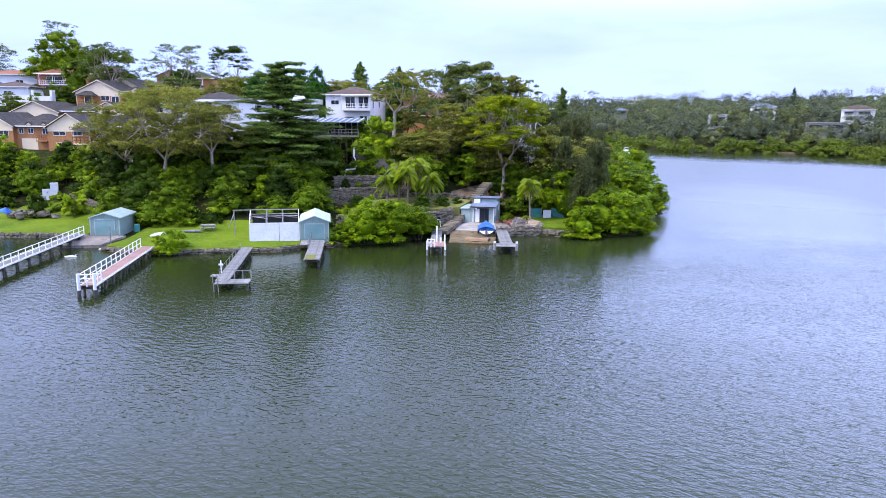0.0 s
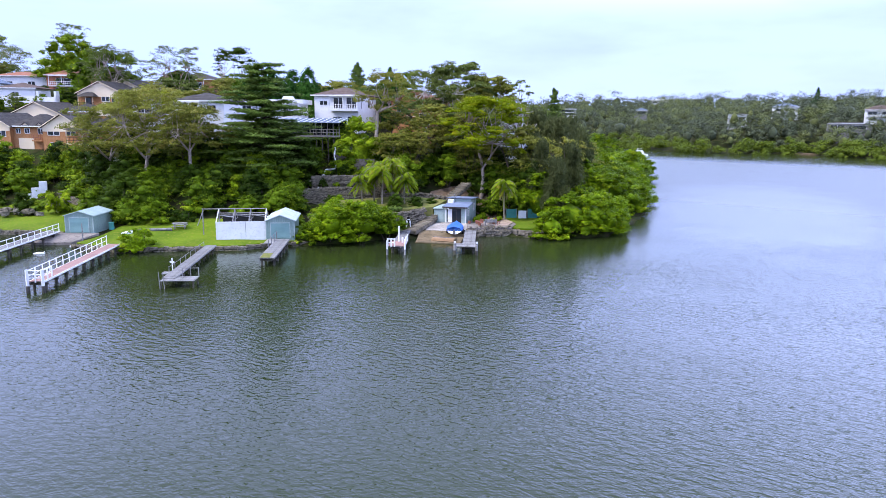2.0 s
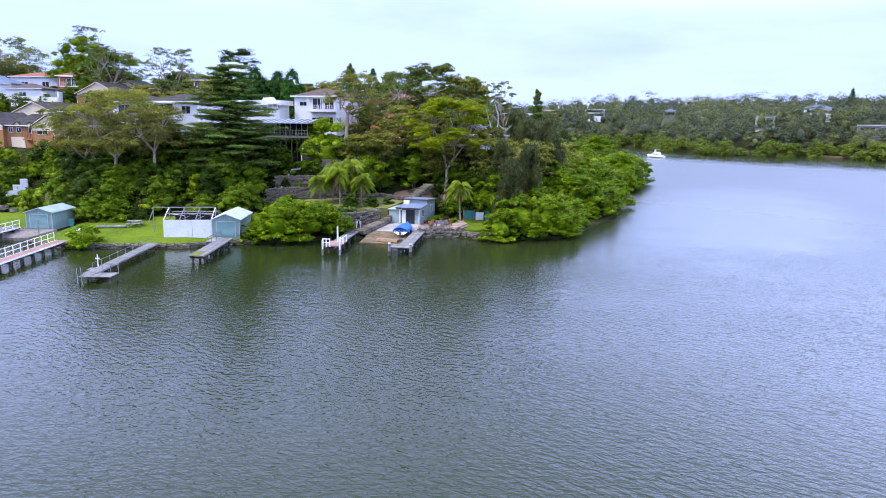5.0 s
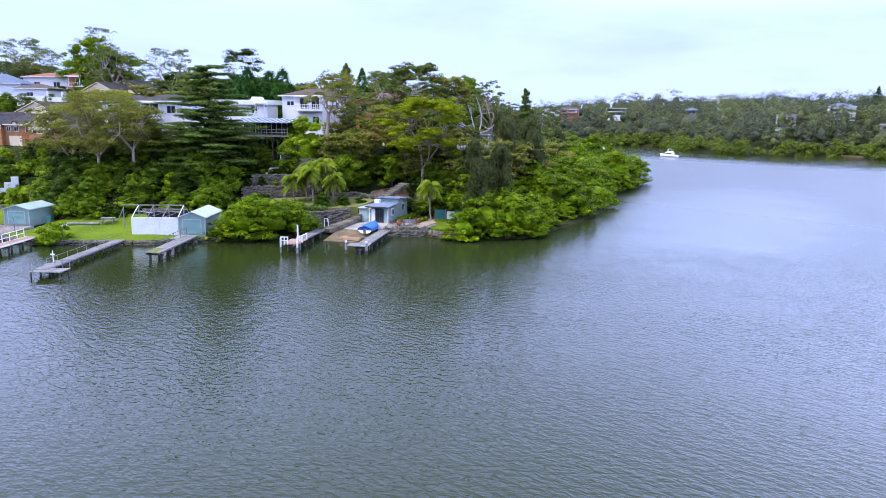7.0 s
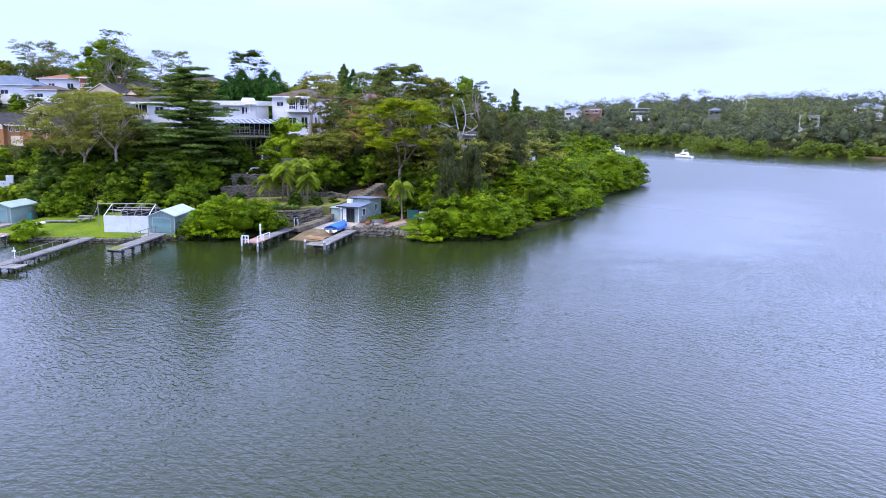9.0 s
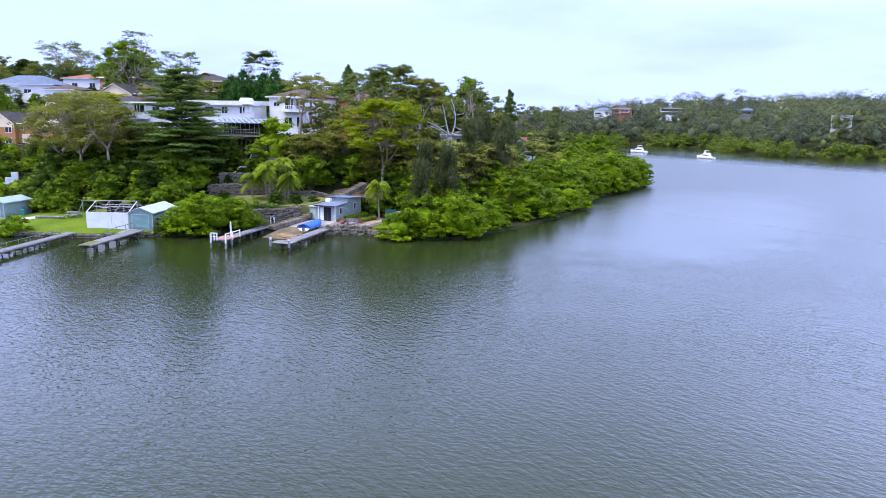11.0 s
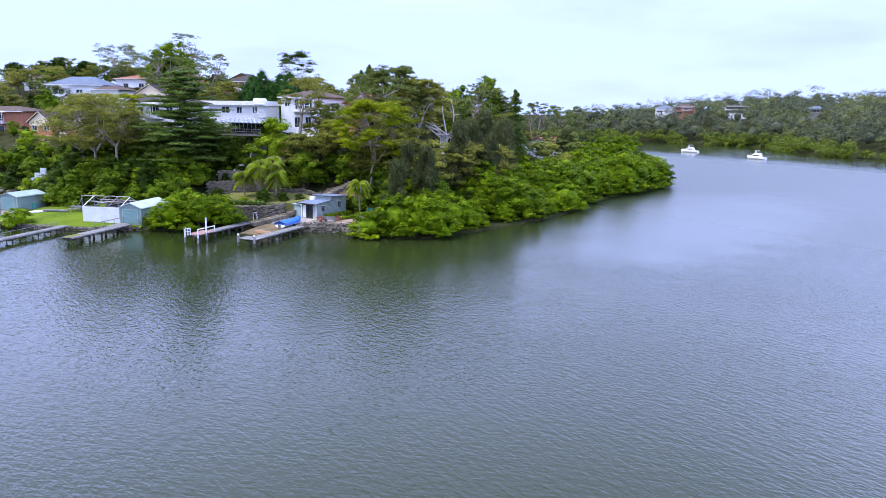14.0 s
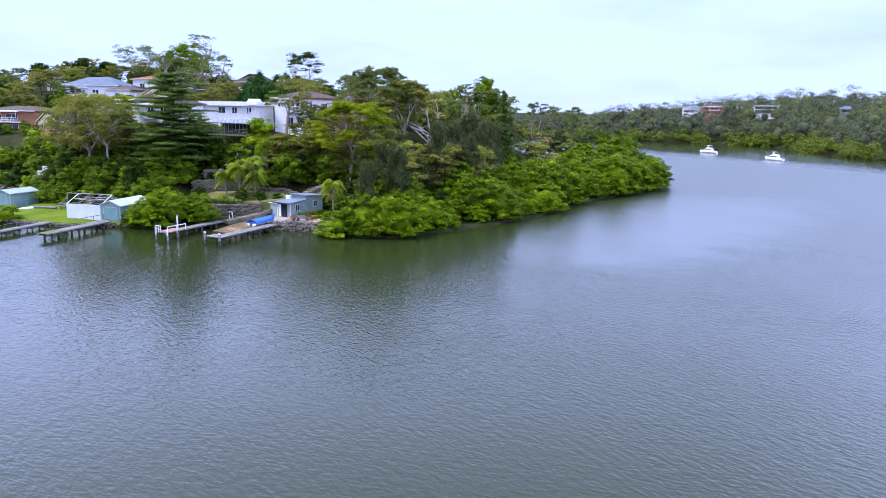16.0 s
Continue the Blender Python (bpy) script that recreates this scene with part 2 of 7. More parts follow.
M_WATER = material("river_water", build_water)
M_GLASS = material("window_glass", build_glass)
M_GROUND = surface("forest_floor", (0.014, 0.020, 0.005), (0.042, 0.038, 0.016), 0.35, 0.98, c=(0.035, 0.060, 0.010), scale2=1.1, bump=0.15, spec=0.05)
M_LAWN = surface("mown_grass", (0.070, 0.122, 0.005), (0.125, 0.185, 0.009), 0.28, 0.95, c=(0.175, 0.185, 0.025), scale2=2.6, bump=0.05, spec=0.1)
M_DRYLAWN = surface("dry_grass", (0.12, 0.135, 0.03), (0.20, 0.185, 0.065), 0.5, 0.95, c=(0.08, 0.13, 0.02), scale2=3, bump=0.05, spec=0.1)
M_STONE = surface("sandstone", (0.085, 0.074, 0.056), (0.25, 0.215, 0.165), 1.4, 0.95, c=(0.040, 0.046, 0.022), scale2=4, bump=0.08, rand=0.5, spec=0.1)
M_PAVE = surface("weathered_concrete", (0.15, 0.13, 0.115), (0.26, 0.225, 0.20), 0.6, 0.92, c=(0.085, 0.08, 0.065), scale2=4, bump=0.03, spec=0.2)
M_RAMP = surface("sandy_slip", (0.13, 0.095, 0.055), (0.22, 0.165, 0.10), 0.7, 0.95, c=(0.075, 0.065, 0.04), scale2=3, bump=0.04, spec=0.15)
M_APRON = surface("pale_concrete", (0.27, 0.245, 0.225), (0.40, 0.365, 0.335), 0.6, 0.9, c=(0.17, 0.15, 0.12), scale2=3.5, bump=0.02, spec=0.2)
M_SANDY = surface("pink_sand", (0.30, 0.215, 0.165), (0.40, 0.30, 0.23), 0.8, 0.95, c=(0.20, 0.17, 0.09), scale2=4, bump=0.04)
M_SHEDROOF = surface("white_steel_roof", (0.42, 0.48, 0.50), (0.50, 0.56, 0.58), 0.7, 0.55, c=(0.36, 0.41, 0.42), scale2=3, bump=0.02, spec=0.25, lines=((0.0, 1.0, 0.0), 5.0, 0.6))
M_PLANK = surface("grey_timber", (0.17, 0.165, 0.165), (0.30, 0.29, 0.285), 1.4, 0.9, c=(0.10, 0.10, 0.075), scale2=6, bump=0.01, rand=0.3, spec=0.2)
M_PINKDECK = surface("faded_red_decking", (0.32, 0.185, 0.16), (0.43, 0.27, 0.23), 1.2, 0.9, c=(0.26, 0.18, 0.165), scale2=6, bump=0.01, rand=0.16, spec=0.2)
M_DIRT = surface("bare_earth", (0.13, 0.085, 0.055), (0.23, 0.16, 0.11), 0.7, 0.95, c=(0.07, 0.06, 0.03), scale2=3.5, bump=0.12)
M_SKIFF = surface("faded_orange_hull", (0.24, 0.14, 0.07), (0.34, 0.21, 0.11), 1.6, 0.85, c=(0.16, 0.11, 0.07), scale2=5, bump=0.02)
M_PILE = surface("tarred_pile", (0.035, 0.032, 0.028), (0.09, 0.08, 0.065), 2.0, 0.9, bump=0.02)
M_WHITE = surface("white_paint", (0.70, 0.70, 0.71), (0.78, 0.78, 0.78), 0.8, 0.7, c=(0.62, 0.62, 0.60), scale2=3, bump=0.004, spec=0.2)
M_RENDER = surface("white_render", (0.72, 0.72, 0.73), (0.80, 0.80, 0.80), 0.35, 0.85, c=(0.66, 0.66, 0.65), scale2=1.6, bump=0.01, spec=0.15)
M_CREAM = surface("cream_render", (0.74, 0.60, 0.41), (0.80, 0.67, 0.48), 0.5, 0.8, bump=0.01)
M_BRICK = surface("orange_brick", (0.36, 0.17, 0.07), (0.46, 0.225, 0.10), 2.2, 0.92, c=(0.26, 0.13, 0.07), scale2=14, bump=0.01, spec=0.15)
M_REDBRICK = surface("red_brick", (0.30, 0.115, 0.065), (0.38, 0.16, 0.09), 2.2, 0.9, c=(0.22, 0.09, 0.06), scale2=14, bump=0.01)
M_TILE_DARK = surface("charcoal_roof_tiles", (0.040, 0.036, 0.034), (0.066, 0.060, 0.056), 1.2, 0.9, c=(0.09, 0.08, 0.075), scale2=9, bump=0.04, spec=0.12, lines=((0.0, 0.0, 1.0), 4.0, 0.5))
M_TILE_RED = surface("terracotta_roof_tiles", (0.25, 0.105, 0.07), (0.33, 0.155, 0.11), 1.2, 0.95, c=(0.19, 0.10, 0.075), scale2=9, bump=0.04, spec=0.1, lines=((0.0, 0.0, 1.0), 4.0, 0.5))
M_TILE_BROWN = surface("brown_roof_tiles", (0.085, 0.062, 0.052), (0.13, 0.095, 0.08), 1.2, 0.9, bump=0.04, spec=0.12, lines=((0.0, 0.0, 1.0), 4.0, 0.5))
M_TILE_BLUE = surface("slate_blue_roof", (0.10, 0.13, 0.185), (0.14, 0.175, 0.235), 0.8, 0.7, bump=0.03, spec=0.2, lines=((1.0, 0.0, 0.0), 3.0, 0.5))
M_GREENMETAL = surface("sage_green_steel", (0.20, 0.285, 0.255), (0.25, 0.335, 0.30), 0.7, 0.6, c=(0.17, 0.245, 0.215), scale2=4, bump=0.02, spec=0.25, lines=((1.0, 1.0, 0.0), 5.0, 0.6))
M_GREENROOF = surface("pale_sage_steel_roof", (0.30, 0.385, 0.365), (0.37, 0.45, 0.43), 0.7, 0.55, c=(0.26, 0.33, 0.30), scale2=3, bump=0.02, spec=0.25, lines=((0.0, 1.0, 0.0), 5.0, 0.6))
M_TEALDOOR = surface("teal_roller_door", (0.15, 0.285, 0.275), (0.19, 0.33, 0.315), 0.7, 0.5, bump=0.02, lines=((0.0, 0.0, 1.0), 9.0, 0.7))
M_BLUEROOF = surface("pale_blue_steel_roof", (0.15, 0.185, 0.27), (0.20, 0.24, 0.33), 0.7, 0.6, c=(0.135, 0.165, 0.23), scale2=2.5, bump=0.02, spec=0.25, lines=((1.0, 0.0, 0.0), 5.0, 0.6))
M_CABIN = surface("pale_green_weatherboard", (0.28, 0.36, 0.335), (0.34, 0.415, 0.385), 0.7, 0.75, c=(0.22, 0.28, 0.25), scale2=2, bump=0.02, spec=0.2, lines=((0.0, 0.0, 1.0), 6.0, 0.7))
M_TARP = surface("blue_boat_cover", (0.03, 0.12, 0.46), (0.05, 0.18, 0.58), 1.4, 0.65, c=(0.025, 0.09, 0.34), scale2=4, bump=0.08, spec=0.3)
M_GREYSTEEL = surface("weathered_steel", (0.16, 0.155, 0.155), (0.27, 0.26, 0.255), 2.5, 0.6, metal=0.3, bump=0.01)
M_DARK = surface("dark_interior", (0.012, 0.012, 0.012), (0.025, 0.025, 0.025), 1.0, 0.9, bump=0.005)
M_BARK_GUM = surface("gum_bark", (0.22, 0.165, 0.125), (0.40, 0.34, 0.29), 0.7, 0.9, c=(0.14, 0.10, 0.075), scale2=3, bump=0.05, stretch=(1, 1, 0.3))
M_BARK_PALE = surface("pale_smooth_bark", (0.42, 0.39, 0.35), (0.58, 0.55, 0.50), 0.8, 0.85, c=(0.30, 0.26, 0.22), scale2=3, bump=0.03, stretch=(1, 1, 0.3))
M_BARK_DARK = surface("dark_bark", (0.05, 0.038, 0.028), (0.10, 0.08, 0.06), 1.2, 0.95, bump=0.05)
M_PALMTRUNK = surface("palm_trunk_bark", (0.24, 0.20, 0.16), (0.34, 0.30, 0.25), 1.0, 0.9, bump=0.05, lines=((0.0, 0.0, 1.0), 6.0, 0.6))
M_TEALNET = surface("teal_mesh_fence", (0.035, 0.17, 0.155), (0.05, 0.22, 0.195), 1.0, 0.85, bump=0.01)
M_RUST = surface("rust_red_metal", (0.20, 0.07, 0.045), (0.28, 0.11, 0.07), 2.0, 0.8, bump=0.01)
M_HULL = surface("white_gelcoat", (0.78, 0.79, 0.80), (0.84, 0.85, 0.86), 0.6, 0.25, bump=0.002)
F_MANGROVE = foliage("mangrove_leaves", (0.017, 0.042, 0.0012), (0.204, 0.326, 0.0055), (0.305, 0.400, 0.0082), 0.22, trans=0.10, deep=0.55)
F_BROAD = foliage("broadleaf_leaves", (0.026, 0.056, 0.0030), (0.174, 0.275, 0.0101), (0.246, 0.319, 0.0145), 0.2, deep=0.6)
# deep green, darkened further to carry the understorey's shade in the leaf colour
F_DEEPSHADE = foliage("deep_green_leaves", (0.010, 0.024, 0.0026), (0.054, 0.096, 0.0063), (0.081, 0.123, 0.0084), 0.2, deep=0.6)
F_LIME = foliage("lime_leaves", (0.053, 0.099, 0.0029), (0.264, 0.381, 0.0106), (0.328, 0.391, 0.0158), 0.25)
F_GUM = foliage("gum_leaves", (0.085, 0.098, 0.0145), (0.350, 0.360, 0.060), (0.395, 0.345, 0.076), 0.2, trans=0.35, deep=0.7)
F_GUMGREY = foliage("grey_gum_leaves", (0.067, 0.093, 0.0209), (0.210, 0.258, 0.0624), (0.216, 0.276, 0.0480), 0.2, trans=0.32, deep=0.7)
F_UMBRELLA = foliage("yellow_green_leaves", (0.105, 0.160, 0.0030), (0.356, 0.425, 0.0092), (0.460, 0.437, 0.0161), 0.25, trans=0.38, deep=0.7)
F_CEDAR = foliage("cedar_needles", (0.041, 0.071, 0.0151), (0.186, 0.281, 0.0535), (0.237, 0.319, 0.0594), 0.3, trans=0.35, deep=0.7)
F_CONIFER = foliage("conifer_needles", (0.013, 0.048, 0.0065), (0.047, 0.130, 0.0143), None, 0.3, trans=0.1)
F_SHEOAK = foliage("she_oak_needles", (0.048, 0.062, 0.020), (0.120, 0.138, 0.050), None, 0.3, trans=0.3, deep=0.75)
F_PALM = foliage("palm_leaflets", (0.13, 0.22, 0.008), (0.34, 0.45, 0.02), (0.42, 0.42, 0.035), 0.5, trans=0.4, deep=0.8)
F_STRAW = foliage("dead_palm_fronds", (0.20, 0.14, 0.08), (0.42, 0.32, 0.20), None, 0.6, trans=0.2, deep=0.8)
# aerial haze is painted into this far canopy: paler, bluish-grey leaf colours
F_FARHAZE = foliage("far_canopy_leaves", (0.043, 0.055, 0.0323), (0.150, 0.177, 0.0973), (0.160, 0.183, 0.0852), 0.10, trans=0.3, grain=0.6, deep=0.7)
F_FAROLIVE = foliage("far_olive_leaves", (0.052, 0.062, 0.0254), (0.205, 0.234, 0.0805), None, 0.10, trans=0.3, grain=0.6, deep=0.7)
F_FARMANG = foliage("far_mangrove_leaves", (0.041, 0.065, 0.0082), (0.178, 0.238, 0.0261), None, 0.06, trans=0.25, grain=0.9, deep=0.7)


# ---- building tools ----
def mesh_from(name, verts, faces, mat, smooth=False):
    """verts: n x 3 array; faces: list of arrays of equal-sided index rows."""
    me = bpy.data.meshes.new(name)
    verts = np.asarray(verts, dtype=np.float32)
    idx = np.concatenate([np.asarray(f, dtype=np.int32).ravel() for f in faces])
    size = np.concatenate([np.full(len(f), np.asarray(f).shape[1], dtype=np.int32) for f in faces])
    start = np.concatenate([[0], np.cumsum(size)[:-1]]).astype(np.int32)
    me.vertices.add(len(verts))
    me.vertices.foreach_set("co", verts.ravel())
    me.loops.add(len(idx))
    me.loops.foreach_set("vertex_index", idx)
    me.polygons.add(len(size))
    me.polygons.foreach_set("loop_start", start)
    me.polygons.foreach_set("loop_total", size)
    if smooth:
        me.polygons.foreach_set("use_smooth", np.ones(len(size), dtype=bool))
    me.update(calc_edges=True)
    me.validate()
    me.materials.append(mat)
    return me


def thing(name, label, category, m, group="", kind=""):
    ob = new(name)
    ob.empty_display_size = 0.2
    ob.matrix_basis = m
    return tagged(ob, label, category, group, kind)


def part(name, bm, mat, parent=None, label=""):
    me = bpy.data.meshes.new(name)
    bm.normal_update()
    bm.to_mesh(me)
    bm.free()
    me.materials.append(mat)
    ob = new(name, me)
    if parent:
        ob.parent = parent
    return tagged(ob, label)


def linked(name, me, parent, m=None, label=""):
    ob = new(name, me)
    ob.parent = parent
    if m:
        ob.matrix_basis = m
    return tagged(ob, label)


def box(bm, x0, x1, y0, y1, z0, z1, m=None):
    vs = [bm.verts.new((x, y, z)) for z in (z0, z1) for x, y in ((x0, y0), (x1, y0), (x1, y1), (x0, y1))]
    for f in ((3, 2, 1, 0), (4, 5, 6, 7), (0, 1, 5, 4), (1, 2, 6, 5), (2, 3, 7, 6), (3, 0, 4, 7)):
        bm.faces.new([vs[i] for i in f])
    if m:
        bmesh.ops.transform(bm, matrix=m, verts=vs)
    return bm


def boxes(*dims):
    bm = bmesh.new()
    for d in dims:
        box(bm, *d)
    return bm


def prism(bm, outline, axis, a, b):
    """An outline of (u, v) pairs drawn out from a to b along x or y; u is the other flat axis, v is up."""
    def at(u, v, w):
        return (w, u, v) if axis == "x" else (u, w, v)
    lo = [bm.verts.new(at(u, v, a)) for u, v in outline]
    hi = [bm.verts.new(at(u, v, b)) for u, v in outline]
    n = len(outline)
    bm.faces.new(lo)
    bm.faces.new(hi[::-1])
    for i in range(n):
        bm.faces.new((lo[i], hi[i], hi[(i + 1) % n], lo[(i + 1) % n]))
    bmesh.ops.recalc_face_normals(bm, faces=bm.faces)
    return bm


def beam(bm, p, q, r, sides=4):
    p, q = Vector(p), Vector(q)
    z = (q - p).normalized()
    x = z.orthogonal().normalized()
    y = z.cross(x)
    off = math.pi / 4
    ring = [[bm.verts.new(c + (x * math.cos(off + 2 * math.pi * i / sides) + y * math.sin(off + 2 * math.pi * i / sides)) * r) for i in range(sides)] for c in (p, q)]
    for i in range(sides):
        j = (i + 1) % sides
        bm.faces.new((ring[0][i], ring[0][j], ring[1][j], ring[1][i]))
    bm.faces.new(ring[0][::-1])
    bm.faces.new(ring[1])
    return bm


def one_beam(p, q, r, sides=4):
    return beam(bmesh.new(), p, q, r, sides)


def inside(poly, X, Y):
    r = np.zeros(X.shape, dtype=bool)
    n = len(poly)
    for i in range(n):
        (x0, y0), (x1, y1) = poly[i], poly[(i + 1) % n]
        if y0 == y1:
            continue
        c = ((y0 > Y) != (y1 > Y)) & (X < (x1 - x0) * (Y - y0) / (y1 - y0) + x0)
        r ^= c
    return r


def edge_distance(poly, X, Y):
    d = np.full(X.shape, 1e9)
    n = len(poly)
    for i in range(n):
        (x0, y0), (x1, y1) = poly[i], poly[(i + 1) % n]
        dx, dy = x1 - x0, y1 - y0
        t = np.clip(((X - x0) * dx + (Y - y0) * dy) / (dx * dx + dy * dy + 1e-9), 0, 1)
        d = np.minimum(d, np.hypot(X - x0 - t * dx, Y - y0 - t * dy))
    return np.where(inside(poly, X, Y), d, -d)


# ---- the lie of the land ----
SHORE = [(-2500, 40), (-140, 71), (-60.2, 75.2), (-53.6, 76.2), (-49.2, 75.6), (-48.6, 71.8), (-43.6, 71.4), (-43.2, 69.2), (-40.4, 68.4), (-36.6, 67.6), (-33.6, 68.6), (-26.7, 70.7),
         (-24, 71.5), (-22, 73.4), (-19, 75.3), (-14.2, 78.2), (-9.8, 82.6), (-3.5, 82.4), (2.5, 87.6), (7.6, 87.2), (13.1, 87.4), (17.6, 90), (22.6, 104), (26.3, 120),
         (26.2, 144), (32.4, 175.6), (32.4, 186), (27, 197), (10, 204), (-30, 215), (-90, 260), (-170, 340), (-320, 420), (-900, 500), (-2500, 520)]
TOE = [(-2500, 62), (-140, 86), (-68, 90), (-57, 86), (-49, 82.5), (-40, 79.5), (-26, 80), (-21, 82), (-20, 93), (-13, 95.5), (-8, 96), (-5, 97), (1, 99), (6, 97),
       (11, 99), (16, 111), (18, 125), (17, 145), (19, 165), (17, 178), (4, 188), (-30, 200), (-100, 240), (-180, 320), (-330, 400), (-900, 470), (-2500, 500)]
FAR = [(-2500, 900), (-600, 560), (-200, 470), (-110, 445), (-56, 440), (-12, 446), (20, 434), (49.6, 403.6), (62, 363), (81, 342), (120, 346), (134, 323), (144, 299),
       (175, 270), (260, 250), (600, 200), (4000, 100), (4000, 4000), (-2500, 4000)]


def smooth_step(a, b, v):
    t = np.clip((v - a) / (b - a), 0, 1)
    return t * t * (3 - 2 * t)


def ground_height(X, Y):
    X, Y = np.asarray(X, dtype=float), np.asarray(Y, dtype=float)
    ds, dt, df = edge_distance(SHORE, X, Y), edge_distance(TOE, X, Y), edge_distance(FAR, X, Y)
    bed = -3.0
    flat = np.where(X > 7, 0.25, 0.35 + 0.055 * np.clip(ds, 0, 12))
    flat = np.where((X > -20) & (X < 7), 0.7, flat)
    flat = np.where((X > -8) & (X < 1.5) & (Y < 91), 0.05, flat)
    near = bed + (flat - bed) * smooth_step(-2.2, 0.3, ds)
    e = 1.0 - 0.45 * smooth_step(-6, 14, X)
    d = np.clip(dt, 0, None)
    hill = (0.46 * np.minimum(d, 16) + 0.22 * np.clip(d - 16, 0, 70) + 0.03 * np.clip(d - 86, 0, 300)) * e
    near = near + hill
    d = np.clip(df - 7, 0, None)
    far = bed + (0.4 - bed) * smooth_step(-6, 1, df) + 0.24 * np.minimum(d, 55) + 0.055 * np.clip(d - 55, 0, 260)
    far = np.where(far > 0.4, 0.4 + (far - 0.4) * (0.10 + 0.90 * smooth_step(-220, 60, X)), far)
    far += np.where(df > 20, 1.6 * np.sin(X * 0.045 + 1.0) * np.sin(Y * 0.031), 0) * smooth_step(20, 60, df)
    return np.maximum(near, far)


def gz(x, y):
    return float(ground_height(np.array([x]), np.array([y]))[0])


def build_ground():
    xs = np.concatenate([[-2500, -1500, -900, -600, -400, -280], np.arange(-220, -104, 6), np.arange(-104, 40, 1.5), np.arange(40, 300, 8), [320, 400, 600, 1000, 2000, 4000]])
    ys = np.concatenate([[-1500, -600, -200, 0, 40], np.arange(60, 130, 1.5), np.arange(130, 210, 3), np.arange(210, 520, 8), np.arange(520, 900, 20), [1000, 1300, 2000, 3000, 4000]])
    X, Y = np.meshgrid(xs, ys)
    Z = ground_height(X, Y)
    bumps = np.array([noise.noise((x * 0.13, y * 0.13, 0)) + 0.5 * noise.noise((x * 0.4, y * 0.4, 3)) for x, y in zip(X.ravel(), Y.ravel())]).reshape(X.shape)
    Z = Z + bumps * np.where(edge_distance(TOE, X, Y) > 1.5, 0.5, np.where(edge_distance(FAR, X, Y) > 6, 0.8, 0.03))
    w = len(xs)
    i = (np.arange(len(ys) - 1)[:, None] * w + np.arange(w - 1)[None, :]).ravel()
    quads = np.stack([i, i + 1, i + 1 + w, i + w], axis=1)
    ob = new("ground", mesh_from("ground", np.stack([X, Y, Z], -1).reshape(-1, 3), [quads], M_GROUND, smooth=True))
    tagged(ob, "wooded hillside soil with leaf litter above the river", "ground", kind="structure")


build_ground()
bm = bmesh.new()
bm.faces.new([bm.verts.new(v) for v in ((-4000, -3000, 0), (4500, -3000, 0), (4500, 4500, 0), (-4000, 4500, 0))])
tagged(part("water", bm, M_WATER), "grey-green river water with fine wind ripples", "water", kind="structure")


def sheet(name, outline, z_of, mat, label, category, thick=0.5, step=1.2):
    """A slab with a given outline whose top follows z_of(x, y)."""
    bm = bmesh.new()
    pts = []
    n = len(outline)
    for i in range(n):
        a, b = Vector(outline[i]), Vector(outline[(i + 1) % n])
        k = max(1, int((b - a).length / step))
        pts += [a.lerp(b, j / k) for j in range(k)]
    top = [bm.verts.new((p.x + 0.12 * noise.noise((p.x, p.y, 5)), p.y + 0.12 * noise.noise((p.x, p.y, 9)), 0)) for p in pts]
    f = bm.faces.new(top)
    bmesh.ops.triangulate(bm, faces=[f])
    bmesh.ops.subdivide_edges(bm, edges=[e for e in bm.edges if e.calc_length() > 2 * step], cuts=2, use_grid_fill=True)
    bmesh.ops.triangulate(bm, faces=bm.faces[:])
    ret = bmesh.ops.extrude_face_region(bm, geom=bm.faces[:])
    low = [v for v in ret["geom"] if isinstance(v, bmesh.types.BMVert)]
    lowset = set(low)
    for v in bm.verts:
        z = z_of(v.co.x, v.co.y)
        v.co.z = z - thick if v in lowset else z + 0.03 * noise.noise((v.co.x * 0.8, v.co.y * 0.8, 0))
    bmesh.ops.recalc_face_normals(bm, faces=bm.faces)
    return tagged(part(name, bm, mat), label, category, kind="structure")


def lawn_z(x, y):
    v = np.array([x]), np.array([y])
    return 0.48 + 0.085 * float(np.clip(edge_distance(SHORE, *v), 0, 8)[0]) + 0.38 * max(0.0, float(edge_distance(TOE, *v)[0]))


sheet("lawn", [(-42.9, 69.6), (-40.4, 68.7), (-36.6, 67.9), (-33.6, 68.9), (-26.7, 71.0), (-24.1, 71.8), (-22.2, 73.8), (-19.3, 75.7), (-18.4, 79), (-20.4, 82.6), (-27, 82.2), (-34, 81.6), (-41.0, 81.6), (-43.2, 79), (-42.6, 74)], lawn_z, M_LAWN,
      "bright green mown lawn beside the river wall", "lawn")
sheet("lawn", [(-75, 74.8), (-60.2, 75.5), (-53.8, 76.5), (-49.4, 76), (-49.2, 79), (-50.5, 83), (-53, 86), (-60, 93), (-66, 96), (-72, 93), (-75, 84)], lawn_z, M_LAWN,
      "bright green lawn sloping down to a low river wall", "lawn")
sheet("lawn", [(3.2, 89.2), (7.6, 88.2), (11.2, 88.4), (12.2, 93), (10.6, 99.6), (3.4, 98.6), (4.2, 95)], lambda x, y: 0.95 + 0.02 * (y - 88), M_LAWN,
      "small green lawn behind a stone edge by the mangroves", "lawn")
sheet("terrace_lawn", [(-19.6, 87.2), (-9.0, 89.8), (-5.6, 91.2), (-4.4, 95.2), (-8, 96.4), (-13, 96), (-19.6, 93.6)], lambda x, y: 2.45 + 0.13 * (y - 87), M_DRYLAWN,
      "dry mown terrace grass above a stone wall", "lawn", thick=2.2)

